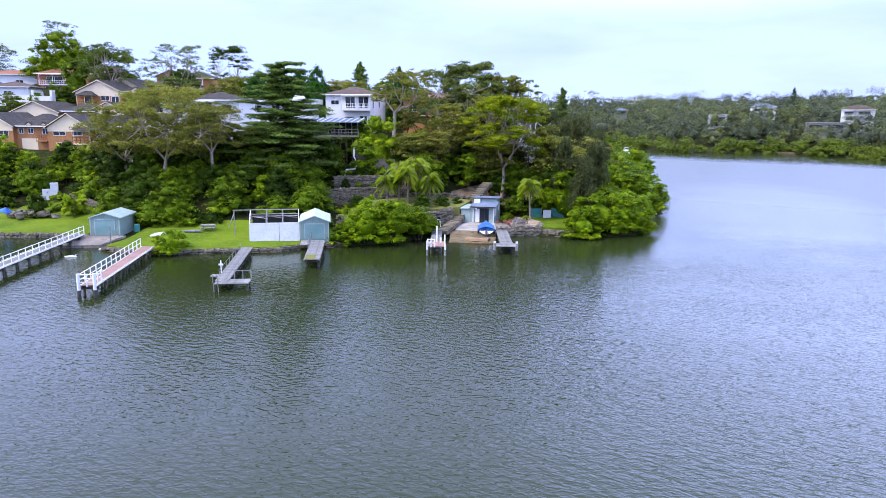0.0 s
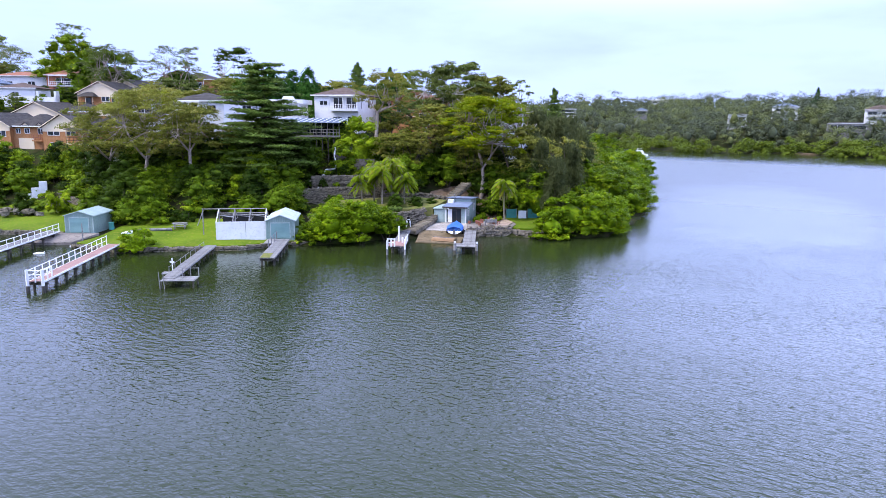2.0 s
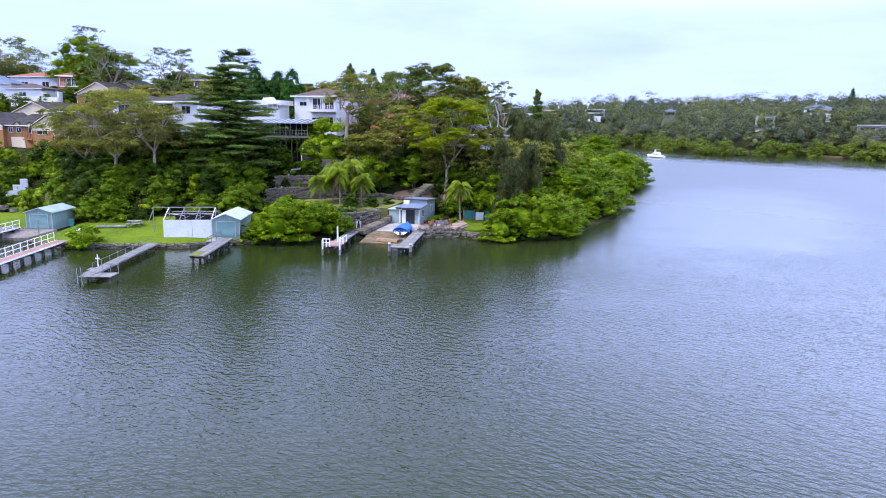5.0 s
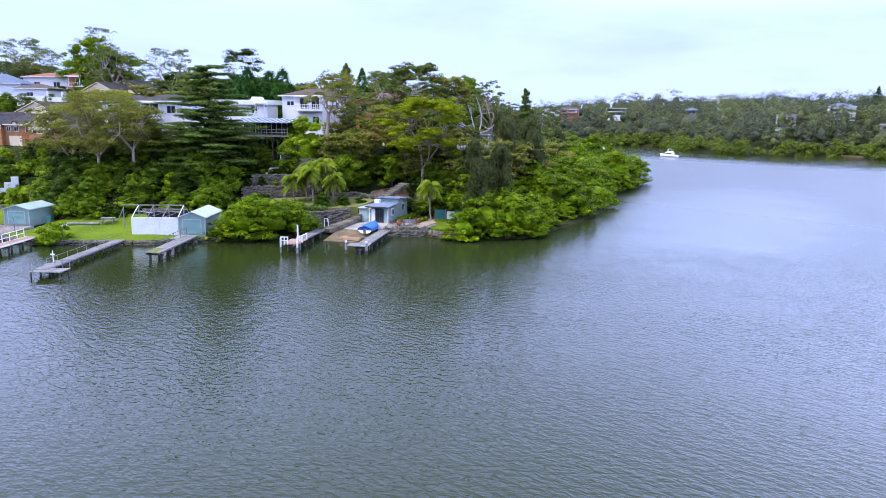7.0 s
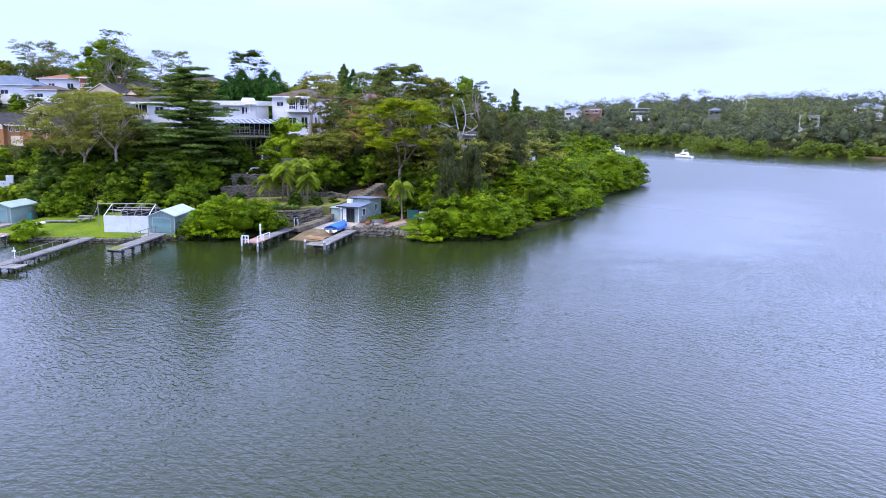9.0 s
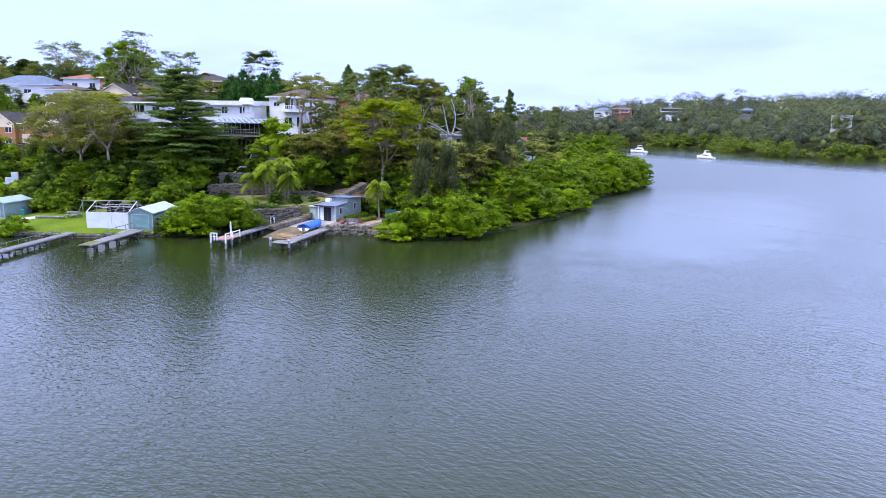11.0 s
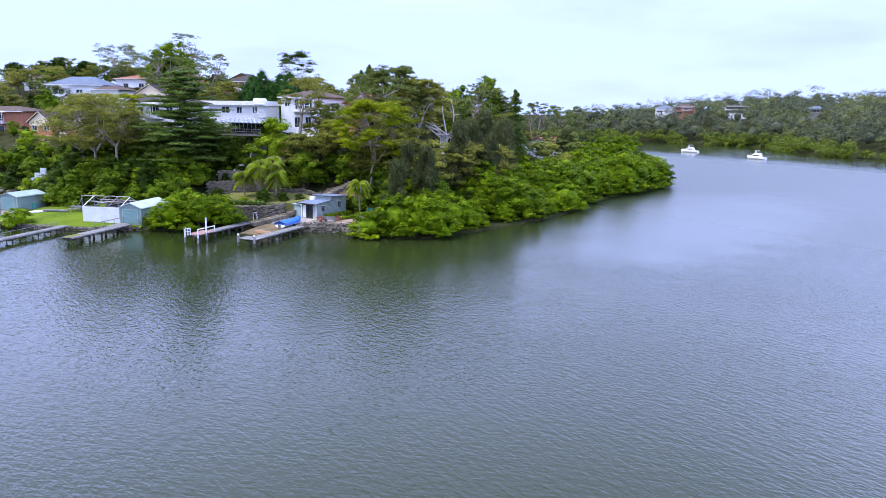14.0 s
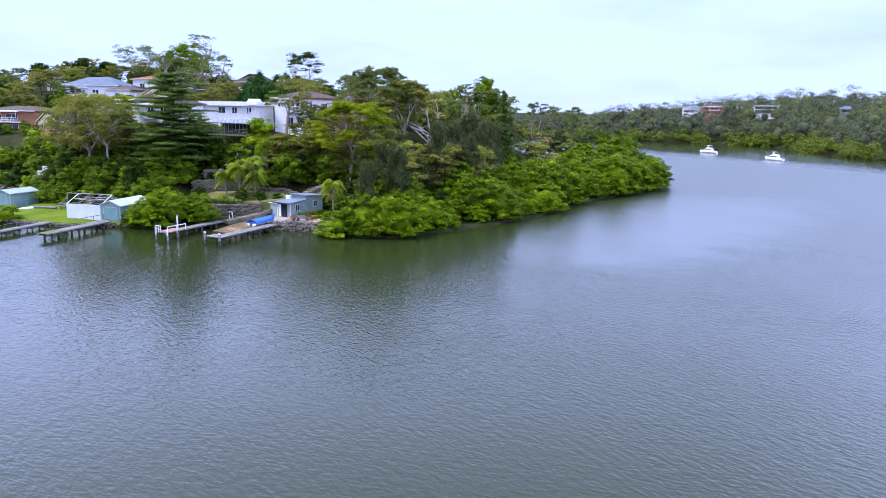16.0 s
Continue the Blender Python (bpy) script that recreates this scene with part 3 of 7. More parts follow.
sheet("earth_slope", [(-8.6, 96.6), (-4.6, 95.4), (-3.6, 97.6), (0.4, 97.6), (3.6, 96.2), (6.4, 98.6), (7.0, 104), (4, 108), (-3, 107), (-8, 103)], lambda x, y: gz(x, y) + 0.14, M_DIRT, "bare brown earth slope cut behind the cabin", "ground", thick=1.0)


def stone_mesh(rng, kind):
    """A rough squared stone about one metre long, half deep and half high."""
    bm = bmesh.new()
    box(bm, -0.5, 0.5, -0.5, 0.5, -0.5, 0.5)
    bmesh.ops.bevel(bm, geom=bm.edges[:], offset=0.09, segments=1, affect="EDGES")
    for v in bm.verts:
        v.co += Vector((rng.uniform(-0.06, 0.06), rng.uniform(-0.06, 0.06), rng.uniform(-0.06, 0.06)))
    me = bpy.data.meshes.new(kind)
    bm.to_mesh(me)
    bm.free()
    me.materials.append(M_STONE)
    return me


rng = random.Random(5)
STONES = [stone_mesh(rng, "stone") for _ in range(5)]


def stone_wall(name, path, height, label, base=None, block=0.6, course=0.3, deep=0.45, lean=0.0, single=True):
    """A dry-stone wall along a path of (x, y, z) points, stone by stone in uneven courses on a rough core."""
    core = bmesh.new()
    for (x0, y0, z0), (x1, y1, z1) in zip(path, path[1:]):
        a = math.atan2(y1 - y0, x1 - x0)
        n = Vector((-math.sin(a), math.cos(a), 0))
        lo = [Vector((x0, y0, z0 - 0.6)), Vector((x1, y1, z1 - 0.6))]
        vs = [core.verts.new(p + n * o + Vector((0, 0, h))) for h in (0, height + 0.5) for p, o in ((lo[0], 0.12), (lo[1], 0.12), (lo[1], deep), (lo[0], deep))]
        for f in ((3, 2, 1, 0), (4, 5, 6, 7), (0, 1, 5, 4), (1, 2, 6, 5), (2, 3, 7, 6), (3, 0, 4, 7)):
            core.faces.new([vs[i] for i in f])
    bmesh.ops.recalc_face_normals(core, faces=core.faces)
    wall = thing(name, label, "wall", Matrix(), kind="structure")
    part("core", core, M_STONE, wall)
    r = random.Random(len(path) * 31 + int(height * 10))
    for (x0, y0, z0), (x1, y1, z1) in zip(path, path[1:]):
        a = math.atan2(y1 - y0, x1 - x0)
        length = math.hypot(x1 - x0, y1 - y0)
        rows = max(1, int(height / course))
        for k in range(rows):
            s = r.uniform(-0.3, 0.1)
            while s < length:
                w = block * r.choice((0.5, 0.7, 0.9, 1.2, 1.6)) * r.uniform(0.9, 1.1)
                h = height / rows * r.uniform(0.75, 1.25)
                t = min(1, (s + w / 2) / length)
                if r.random() < 0.93:
                    m = Matrix.Translation((x0 + (x1 - x0) * t - math.sin(a) * (0.12 + r.uniform(-0.07, 0.05)), y0 + (y1 - y0) * t + math.cos(a) * (0.12 + r.uniform(-0.07, 0.05)), z0 + (z1 - z0) * t + (k + 0.5) * height / rows + r.uniform(-0.09, 0.07))) \
                        @ Euler((r.uniform(-0.12, 0.12), r.uniform(-0.14, 0.14), a + r.uniform(-0.15, 0.15))).to_matrix().to_4x4() @ Matrix.Diagonal((w * 0.97, deep * 1.1, h * 0.96, 1))
                    linked("stone", r.choice(STONES), wall, m)
                s += w
    return wall


# ---- sheds, cabin, jetties ----
def frame_of(x, y, z, deg):
    return pose(x, y, z, 0, 0, deg)


def window(parent, w, h, m, frame_mat=None, mullions=1, label=""):
    """A framed window on a wall; m is its lower left corner, x along the wall, y into it."""
    fm = frame_mat or M_WHITE
    t = 0.07
    bm = boxes((0, w, -0.05, 0.04, 0, t), (0, w, -0.05, 0.04, h - t, h), (0, t, -0.05, 0.04, t, h - t), (w - t, w, -0.05, 0.04, t, h - t))
    for i in range(mullions):
        c = w * (i + 1) / (mullions + 1)
        box(bm, c - t / 2, c + t / 2, -0.045, 0.04, t, h - t)
    bmesh.ops.transform(bm, matrix=m, verts=bm.verts)
    win = part("window", bm, fm, parent, label)
    bm = boxes((t, w - t, -0.02, 0.0, t, h - t))
    bmesh.ops.transform(bm, matrix=m, verts=bm.verts)
    part("pane", bm, M_GLASS, win)
    return win


def railing(parent, p, q, height, mat, posts=6, rails=2, r=0.05, name="railing"):
    bm = bmesh.new()
    p, q = Vector(p), Vector(q)
    for k in range(rails):
        z = height * (k + 1) / rails
        beam(bm, p + Vector((0, 0, z)), q + Vector((0, 0, z)), r)
    rail = part(name, bm, mat, parent)
    for i in range(posts + 1):
        c = p.lerp(q, i / posts)
        part("post", one_beam(c - Vector((0, 0, 0.05)), c + Vector((0, 0, height + 0.06)), r * 1.3), mat, rail)
    return rail


def boat_shed(label, m, w, d, h, rise, roof_mat):
    s = thing("boat_shed", label, "shed", m)
    bm = bmesh.new()
    prism(bm, [(0, -0.9), (w, -0.9), (w, h), (w / 2, h + rise), (0, h)], "y", 0, d)
    body = part("body", bm, M_GREENMETAL, s)
    bm = bmesh.new()
    e = 0.16
    prism(bm, [(-e, h - 0.05), (w / 2, h + rise - 0.0), (w + e, h - 0.05), (w + e, h + 0.05), (w / 2, h + rise + 0.10), (-e, h + 0.05)], "y", -e, d + e)
    part("roof", bm, roof_mat, s)
    dw = w * 0.66
    door = part("roller_door", boxes((w / 2 - dw / 2, w / 2 + dw / 2, -0.05, 0.02, 0.05, h * 0.86)), M_TEALDOOR, s)
    part("door_frame", boxes((w / 2 - dw / 2 - 0.1, w / 2 - dw / 2, -0.07, 0.02, 0, h * 0.86 + 0.1), (w / 2 + dw / 2, w / 2 + dw / 2 + 0.1, -0.07, 0.02, 0, h * 0.86 + 0.1), (w / 2 - dw / 2, w / 2 + dw / 2, -0.07, 0.02, h * 0.86, h * 0.86 + 0.1)), M_GREENROOF, s)
    for x in (0, w):
        part("corner_trim", boxes((x - 0.05, x + 0.05, -0.05, 0.05, 0, h)), M_GREENROOF, s)
    part("gutter", boxes((w + e, w + e + 0.1, -e, d + e, h - 0.08, h + 0.03)), M_GREENROOF, s)
    return s


boat_shed("sage green steel boat shed with a teal roller door", frame_of(-47.5, 74.0, 0.8, 11), 3.3, 5.2, 2.05, 0.5, M_GREENROOF)
boat_shed("pale green steel shed beside the roofless white boathouse", frame_of(-22.4, 75.0, 0.85, 16), 3.2, 6.6, 2.0, 0.66, M_SHEDROOF)


def roofless_boathouse():
    s = thing("boathouse", "roofless white boathouse with bare steel roof frame", "boathouse", frame_of(-27.85, 73.4, 0.85, 18.5))
    w, d, h = 5.6, 5.2, 1.95
    part("front_wall", boxes((0, 3.3, 0, 0.12, -0.6, h), (3.34, w, 0, 0.12, -0.6, h)), M_WHITE, s)
    part("side_wall", boxes((0, 0.12, 0.12, d, -0.6, h * 0.5)), M_WHITE, s)
    # back wall and floor near black: the interior's shade is put into their colour
    part("back_wall", boxes((0.12, w - 0.12, d - 0.12, d, -0.6, 2.3)), M_DARK, s)
    part("side_wall", boxes((w - 0.12, w, 0.12, d, -0.6, h)), M_WHITE, s)
    part("floor", boxes((0.12, w - 0.12, 0.12, d - 0.12, -0.6, 0.12)), M_DARK, s)
    z1 = h + 1.15
    for i in range(4):
        x = 0.06 + (w - 0.12) * i / 3
        part("rafter", one_beam((x, 0.05, h), (x, 2.6, z1), 0.06), M_WHITE if i in (0, 3) else M_GREYSTEEL, s)
        part("rafter", one_beam((x, d, h - 0.2), (x, 2.6, z1), 0.05), M_GREYSTEEL, s)
        part("post", one_beam((x, 2.6, 0), (x, 2.6, z1), 0.06), M_GREYSTEEL, s)
        part("tie", one_beam((x, 0.1, h), (x, d, h - 0.2), 0.04), M_GREYSTEEL, s)
    for y, z in ((1.3, h + 0.6), (2.6, z1 + 0.03), (3.9, h + 0.5), (d, h - 0.15)):
        part("purlin", one_beam((-1.9 if y == 2.6 else 0, y, z), (w, y, z), 0.06), M_GREYSTEEL, s)
    for i in range(3):
        x = w * (i + 0.1) / 3
        part("brace", one_beam((x, 1.3, h + 0.6), (x + 1.5, 3.2, h + 0.1), 0.04), M_GREYSTEEL if i else M_WHITE, s)
    part("post", one_beam((-1.8, 2.6, -0.2), (-1.8, 2.6, z1), 0.06), M_GREYSTEEL, s)
    part("brace", one_beam((-2.4, 2.2, 1.2), (-1.7, 2.6, z1 - 0.1), 0.05), M_GREYSTEEL, s)


roofless_boathouse()


def cabin():
    s = thing("cabin", "pale green waterside cabin with a stepped blue steel roof", "cabin", frame_of(-3.8, 90.8, 0.98, -5))
    w, d = 2.8, 6.6
    bm = bmesh.new()
    prism(bm, [(0, -0.8), (3.2, -0.8), (3.2, 2.35), (0, 2.15)], "x", 0, w)
    part("front_room", bm, M_CABIN, s)
    bm = bmesh.new()
    prism(bm, [(3.2, -0.8), (d, -0.8), (d, 2.75), (3.2, 2.9)], "x", -0.2, w)
    part("rear_room", bm, M_CABIN, s)
    bm = bmesh.new()
    prism(bm, [(-0.6, 2.14), (3.25, 2.42), (3.25, 2.52), (-0.6, 2.24)], "x", -0.35, w + 0.3)
    part("front_roof", bm, M_BLUEROOF, s)
    bm = bmesh.new()
    prism(bm, [(2.9, 3.02), (d + 0.3, 2.78), (d + 0.3, 2.88), (2.9, 3.12)], "x", -0.5, w + 0.3)
    part("rear_roof", bm, M_BLUEROOF, s)
    part("fascia", boxes((-0.35, w + 0.3, -0.66, -0.6, 2.1, 2.26)), M_TILE_DARK, s)
    door = part("sliding_door", boxes((0.25, 2.15, -0.05, 0.02, 0.02, 1.98)), M_TILE_DARK, s)
    part("pane", boxes((1.0, 1.52, -0.07, -0.05, 0.1, 1.9)), M_GLASS, door)
    part("pane", boxes((1.58, 2.08, -0.07, -0.05, 0.1, 1.9)), M_GLASS, door)
    part("curtain", boxes((0.34, 0.9, -0.07, -0.05, 0.1, 1.9)), M_WHITE, door, "pale curtain")
    window(s, 0.85, 1.0, pose(w, 1.0, 0.9, 0, 0, 90))
    window(s, 0.85, 1.0, pose(w, 4.6, 1.2, 0, 0, 90))
    for x in (0.03, w - 0.03):
        part("corner_trim", boxes((x - 0.06, x + 0.06, -0.03, 0.06, 0, 2.15)), M_WHITE, s)
    lean = part("lean_to", prism(bmesh.new(), [(0.1, -0.8), (3.0, -0.8), (3.0, 2.05), (0.1, 1.85)], "x", -1.6, -0.03), M_CABIN, s)
    part("door", boxes((-1.4, -0.4, 0.06, 0.12, 0.05, 1.65)), M_GREENROOF, lean)
    part("lean_to_roof", prism(bmesh.new(), [(-0.15, 1.86), (3.1, 2.08), (3.1, 2.15), (-0.15, 1.93)], "x", -1.72, -0.36), M_GREENROOF, s)
    part("air_conditioner", boxes((-0.15, 0.6, 1.9, 2.35, 2.42, 2.95)), M_WHITE, s, "white boxed air conditioner")
    part("chimney", one_beam((0.4, 3.6, 2.9), (0.4, 3.6, 3.5), 0.09, 8), M_GREYSTEEL, s)
    part("porch_lamp", boxes((0.4, 0.6, -0.7, -0.62, 1.95, 2.08)), M_WHITE, s)


cabin()


def planks(parent, length, width, z, mat, m=None, pitch=0.2, gap=0.02, skip=0.0, seed=1):
    """Deck boards across a jetty that runs along -y from the origin."""
    bm = boxes((-width / 2, width / 2, -pitch / 2 + gap / 2, pitch / 2 - gap / 2, -0.03, 0.03))
    me = bpy.data.meshes.new("plank")
    bm.to_mesh(me)
    bm.free()
    me.materials.append(mat)
    r = random.Random(seed)
    for i in range(int(length / pitch)):
        if r.random() < skip:
            continue
        linked("plank", me, parent, (m or Matrix()) @ pose(r.uniform(-0.03, 0.03), -(i + 0.5) * pitch, z + r.uniform(-0.012, 0.012), r.uniform(-1, 1), r.uniform(-0.7, 0.7), r.uniform(-0.8, 0.8)))


def jetty(label, x, y, deg, length, width, z, mat, pitch=0.25, piles=5, rail=None, seed=1, pile_r=0.11, bearer=True):
    j = thing("jetty", label, "jetty", frame_of(x, y, 0, deg))
    planks(j, length, width, z, mat, pitch=pitch, seed=seed)
    for sx in (-1, 1):
        part("bearer", boxes((sx * width * 0.38 - 0.06, sx * width * 0.38 + 0.06, -length, 0, z - 0.24, z - 0.035)), M_PILE, j)
        part("edge_board", boxes((sx * (width / 2 + 0.03) - 0.03, sx * (width / 2 + 0.03) + 0.03, -length, 0, z - 0.12, z + 0.035)), rail or M_PLANK, j)
    for i in range(piles):
        yy = -length * (i + 0.6) / piles
        part("crosshead", boxes((-width / 2 - 0.1, width / 2 + 0.1, yy - 0.1, yy + 0.1, z - 0.42, z - 0.245)), M_PILE, j)
        for sx in (-1, 1):
            part("pile", one_beam((sx * width * 0.42, yy, -2.6), (sx * width * 0.42, yy, z - 0.425), pile_r, 7), M_PILE, j)
    return j


# white-railed jetty with pink deck
jb = jetty("long pink-decked jetty with white timber railings", -36.7, 67.4, 14.5, 18.2, 1.15, 0.95, M_PINKDECK, piles=9, rail=M_WHITE, seed=2)
railing(jb, (-0.6, -18.1, 0.95), (-0.6, -0.5, 0.95), 0.95, M_WHITE, 13, 2, 0.04)
railing(jb, (0.6, -18.1, 0.95), (0.6, -16.4, 0.95), 0.95, M_WHITE, 2, 2, 0.05)
railing(jb, (-0.6, -18.15, 0.95), (0.6, -18.15, 0.95), 0.95, M_WHITE, 2, 3, 0.045)
for sx in (-0.62, 0.62):
    part("end_post", one_beam((sx, -18.2, 0.62), (sx, -18.2, 2.0), 0.14), M_WHITE, jb)
    part("pile", one_beam((sx, -18.2, -2.5), (sx, -18.2, 0.6), 0.16, 8), M_PILE, jb)
# jetty of the green shed, running out past the left
ja = jetty("long white-railed jetty beside the green boat shed", -48.6, 73.4, 12.5, 34, 1.3, 1.05, M_PLANK, piles=14, rail=M_WHITE, seed=3)
railing(ja, (0.66, -34, 1.05), (0.66, -0.2, 1.05), 0.9, M_WHITE, 24, 2, 0.04)
# L-shaped low jetty
jl = jetty("low grey timber jetty with an L-shaped landing", -26.7, 69.9, 14.5, 16.3, 1.0, 0.72, M_PLANK, piles=8, seed=4, pile_r=0.07)
planks(jl, 1.9, 2.9, 0.66, M_PLANK, pose(0.95, -15.4, 0), 0.24, seed=8)
for px, py in ((-0.4, -17.1), (2.3, -17.1), (2.3, -15.6), (-0.4, -15.6)):
    part("pile", one_beam((px, py, -2.6), (px, py, 0.62), 0.07, 7), M_PILE, jl)
railing(jl, (1.0, -15.5, 0.7), (2.4, -15.5, 0.7), 0.75, M_PLANK, 2, 1, 0.035)
railing(jl, (-0.52, -14.2, 0.7), (-0.52, -1.0, 0.7), 0.6, M_GREYSTEEL, 7, 1, 0.025)
for px in (-0.62, -0.25):
    part("ladder_rail", one_beam((px + 0.2, -17.4, -0.4), (px + 0.05, -17.2, 1.5), 0.035), M_GREYSTEEL, jl)
part("tap_post", one_beam((-0.55, -13.0, -1.8), (-0.55, -13.0, 1.9), 0.05), M_WHITE, jl)
part("tap_board", boxes((-0.75, -0.35, -13.08, -13.02, 1.45, 1.6)), M_WHITE, jl)
part("landing", boxes((-1.5, -0.55, -13.3, -12.4, 0.42, 0.5)), M_PLANK, jl)
# stub jetty
js = jetty("short weathered jetty with mossy boards and one handrail", -20.1, 74.2, 13.5, 11.0, 1.45, 0.9, M_PLANK, piles=5, seed=5, pile_r=0.14)
railing(js, (-0.72, -5.4, 0.9), (-0.72, 0.3, 0.9), 0.85, M_GREYSTEEL, 3, 1, 0.04)
part("moss_patch", boxes((-0.68, 0.3, -10.9, -8.6, 0.934, 0.95)), M_DRYLAWN, js, "mossy green patch on the boards")
part("gangplank", boxes((-1.9, -0.85, -1.8, 1.2, 0.72, 0.78)), M_PLANK, js)
# twin landings by the cabin
jp = jetty("short jetty with pink landing and white mooring posts", -7.7, 83.6, 6.5, 11.4, 1.1, 0.9, M_PLANK, piles=4, seed=6, pile_r=0.15)
planks(jp, 3.4, 1.9, 0.98, M_PINKDECK, pose(0.1, -8.0, 0), 0.22, seed=9)
railing(jp, (1.0, -11.3, 0.95), (1.0, -8.1, 0.95), 0.75, M_WHITE, 2, 1, 0.06)
railing(jp, (-0.85, -11.35, 0.95), (-0.1, -11.35, 0.95), 0.8, M_WHITE, 2, 2, 0.06)
for px, py, h in ((0.1, -8.6, 2.75), (0.55, -9.2, 1.6), (-0.9, -11.4, 1.6), (1.05, -11.4, 1.3)):
    part("mooring_post", one_beam((px, py, 0.62), (px, py, h), 0.10, 8), M_WHITE, jp)
    part("pile", one_beam((px, py, -2.5), (px, py, 0.6), 0.12, 8), M_PLANK, jp)
jr = jetty("low timber jetty with a widened landing beside the slip", 0.25, 85.6, 5.5, 11.6, 1.3, 0.85, M_PLANK, piles=5, seed=7, pile_r=0.15)
planks(jr, 2.0, 2.5, 0.9, M_PLANK, pose(-0.3, -9.9, 0), 0.24, seed=11)
for px, py in ((-1.45, -11.8), (0.95, -11.9)):
    part("mooring_post", one_beam((px, py, 0.5), (px, py, 1.3), 0.15, 8), M_PLANK, jr)
    part("pile", one_beam((px, py, -2.5), (px, py, 0.48), 0.15, 8), M_PILE, jr)
    part("cap", one_beam((px, py, 1.3), (px, py, 1.5), 0.13, 8), M_WHITE, jr)


def slip_z(x, y):
    return 0.08 + (y - 80.0) * 0.085


sheet("boat_slip", [(-5.8, 80.2), (-0.4, 80.4), (-0.2, 88), (0.0, 90.6), (-4.8, 89.4), (-6.2, 85)], slip_z, M_RAMP, "worn sandy concrete boat slip below the cabin", "slipway", thick=0.8)
sheet("cabin_terrace", [(-0.2, 86.4), (5.2, 88.0), (5.6, 91), (4.6, 96.0), (0.4, 95.5), (-0.9, 90.8)], lambda x, y: 1.05, M_PAVE, "paved sandstone terrace beside the cabin", "terrace", thick=1.3)
sheet("slip_apron", [(-5.7, 86.2), (-0.5, 85.9), (-0.6, 90.7), (-3.4, 90.9), (-5.6, 90.2)], lambda x, y: slip_z(x, y) + 0.05, M_APRON, "pale worn concrete apron before the cabin", "apron", thick=0.5)
sheet("garden_path", [(1.0, 89.6), (1.9, 89.6), (2.6, 96.2), (1.8, 96.4)], lambda x, y: 1.09, M_APRON, "pale concrete path beside the cabin hedge", "path", thick=0.2)
sheet("sand_patch", [(2.9, 88.8), (4.6, 89.4), (5.2, 92.6), (3.6, 95.6), (2.8, 94.0)], lambda x, y: 1.12, M_SANDY, "bare pinkish sandy earth beside the palm", "ground", thick=0.3)
sheet("boat_ramp", [(-49.6, 69.4), (-47.0, 70.0), (-44.2, 70.4), (-43.4, 74.3), (-48.6, 73.9)], lambda x, y: 0.22 + 0.12 * (y - 69.4), M_PAVE, "broken concrete ramp before the boat shed", "ramp", thick=1.0)
stairs = thing("stone_steps", "worn stone steps climbing the bank beside the cabin", "steps", Matrix())
for i in range(26):
    t = i / 25
    x, y = -7.0 + 4.4 * t ** 1.2, 84.2 + 18.0 * t
    z = 0.95 + 0.5 * min(1, t * 3) + max(0, t - 0.3) * 5.6
    part("step", boxes((-0.75, 0.75, -0.42, 0.42, -0.5, 0.0)), M_STONE, stairs).matrix_basis = pose(x, y, z, 0, 0, -14 + 5 * math.sin(i * 2.3))


def covered_boat():
    b = thing("dinghy", "small white dinghy under a bright blue cover", "boat", frame_of(-1.7, 85.6, 0.62, 4) @ Matrix.Diagonal((1.2, 1.2, 1.1, 1)))
    n, rows = 12, []
    for i in range(n + 1):
        t = i / n
        y = -2.0 + 4.0 * t
        half = 0.82 * (1 - max(0, t - 0.45) ** 2 * 3.0) * (0.9 + 0.1 * min(1, t * 4))
        rows.append((y, max(half, 0.05), 0.12 * t * t))
    def shell(profile, name, mat):
        verts, quads = [], []
        for y, half, lift in rows:
            for u, v in profile:
                verts.append((u * half, y, v + lift))
        k = len(profile)
        for i in range(n):
            for j in range(k - 1):
                a = i * k + j
                quads.append((a, a + 1, a + k + 1, a + k))
        caps = [list(range(k)), list(range(n * k, n * k + k))[::-1]]
        return linked(name, mesh_from(name, verts, [quads, [caps[0]], [caps[1]]], mat), b)
    shell([(-1, 0.62), (-0.9, 0.35), (-0.45, 0.12), (0, 0.05), (0.45, 0.12), (0.9, 0.35), (1, 0.62)], "hull", M_HULL)
    shell([(-1.05, 0.46), (-1.03, 0.64), (-0.75, 0.80), (-0.4, 0.86), (-0.1, 0.95), (0.15, 0.93), (0.45, 0.84), (0.78, 0.79), (1.03, 0.64), (1.05, 0.46)], "cover", M_TARP)
    for sx in (-1, 1):
        part("trailer_wheel", one_beam((sx * 0.75, -0.4, 0.16), (sx * 0.9, -0.4, 0.16), 0.26, 12), M_DARK, b)
    part("trailer_beam", boxes((-0.8, 0.8, -0.46, -0.34, 0.1, 0.2), (-0.06, 0.06, -1.6, 2.3, 0.1, 0.2)), M_GREYSTEEL, b)
    part("outboard", boxes((-0.11, 0.11, -2.2, -2.003, 0.1, 0.52)), M_GREYSTEEL, b)


covered_boat()


def bench(label, x, y, z, deg):
    s = thing("garden_bench", label, "bench", frame_of(x, y, z, deg))
    part("seat", boxes((-0.8, 0.8, -0.25, 0.25, 0.40, 0.48)), M_PLANK, s)
    part("backrest", boxes((-0.8, 0.8, 0.22, 0.30, 0.45, 0.85)), M_PLANK, s)
    for sx in (-0.7, 0.7):
        part("leg", boxes((sx - 0.06, sx + 0.06, -0.22, 0.22, 0, 0.40)), M_PLANK, s)


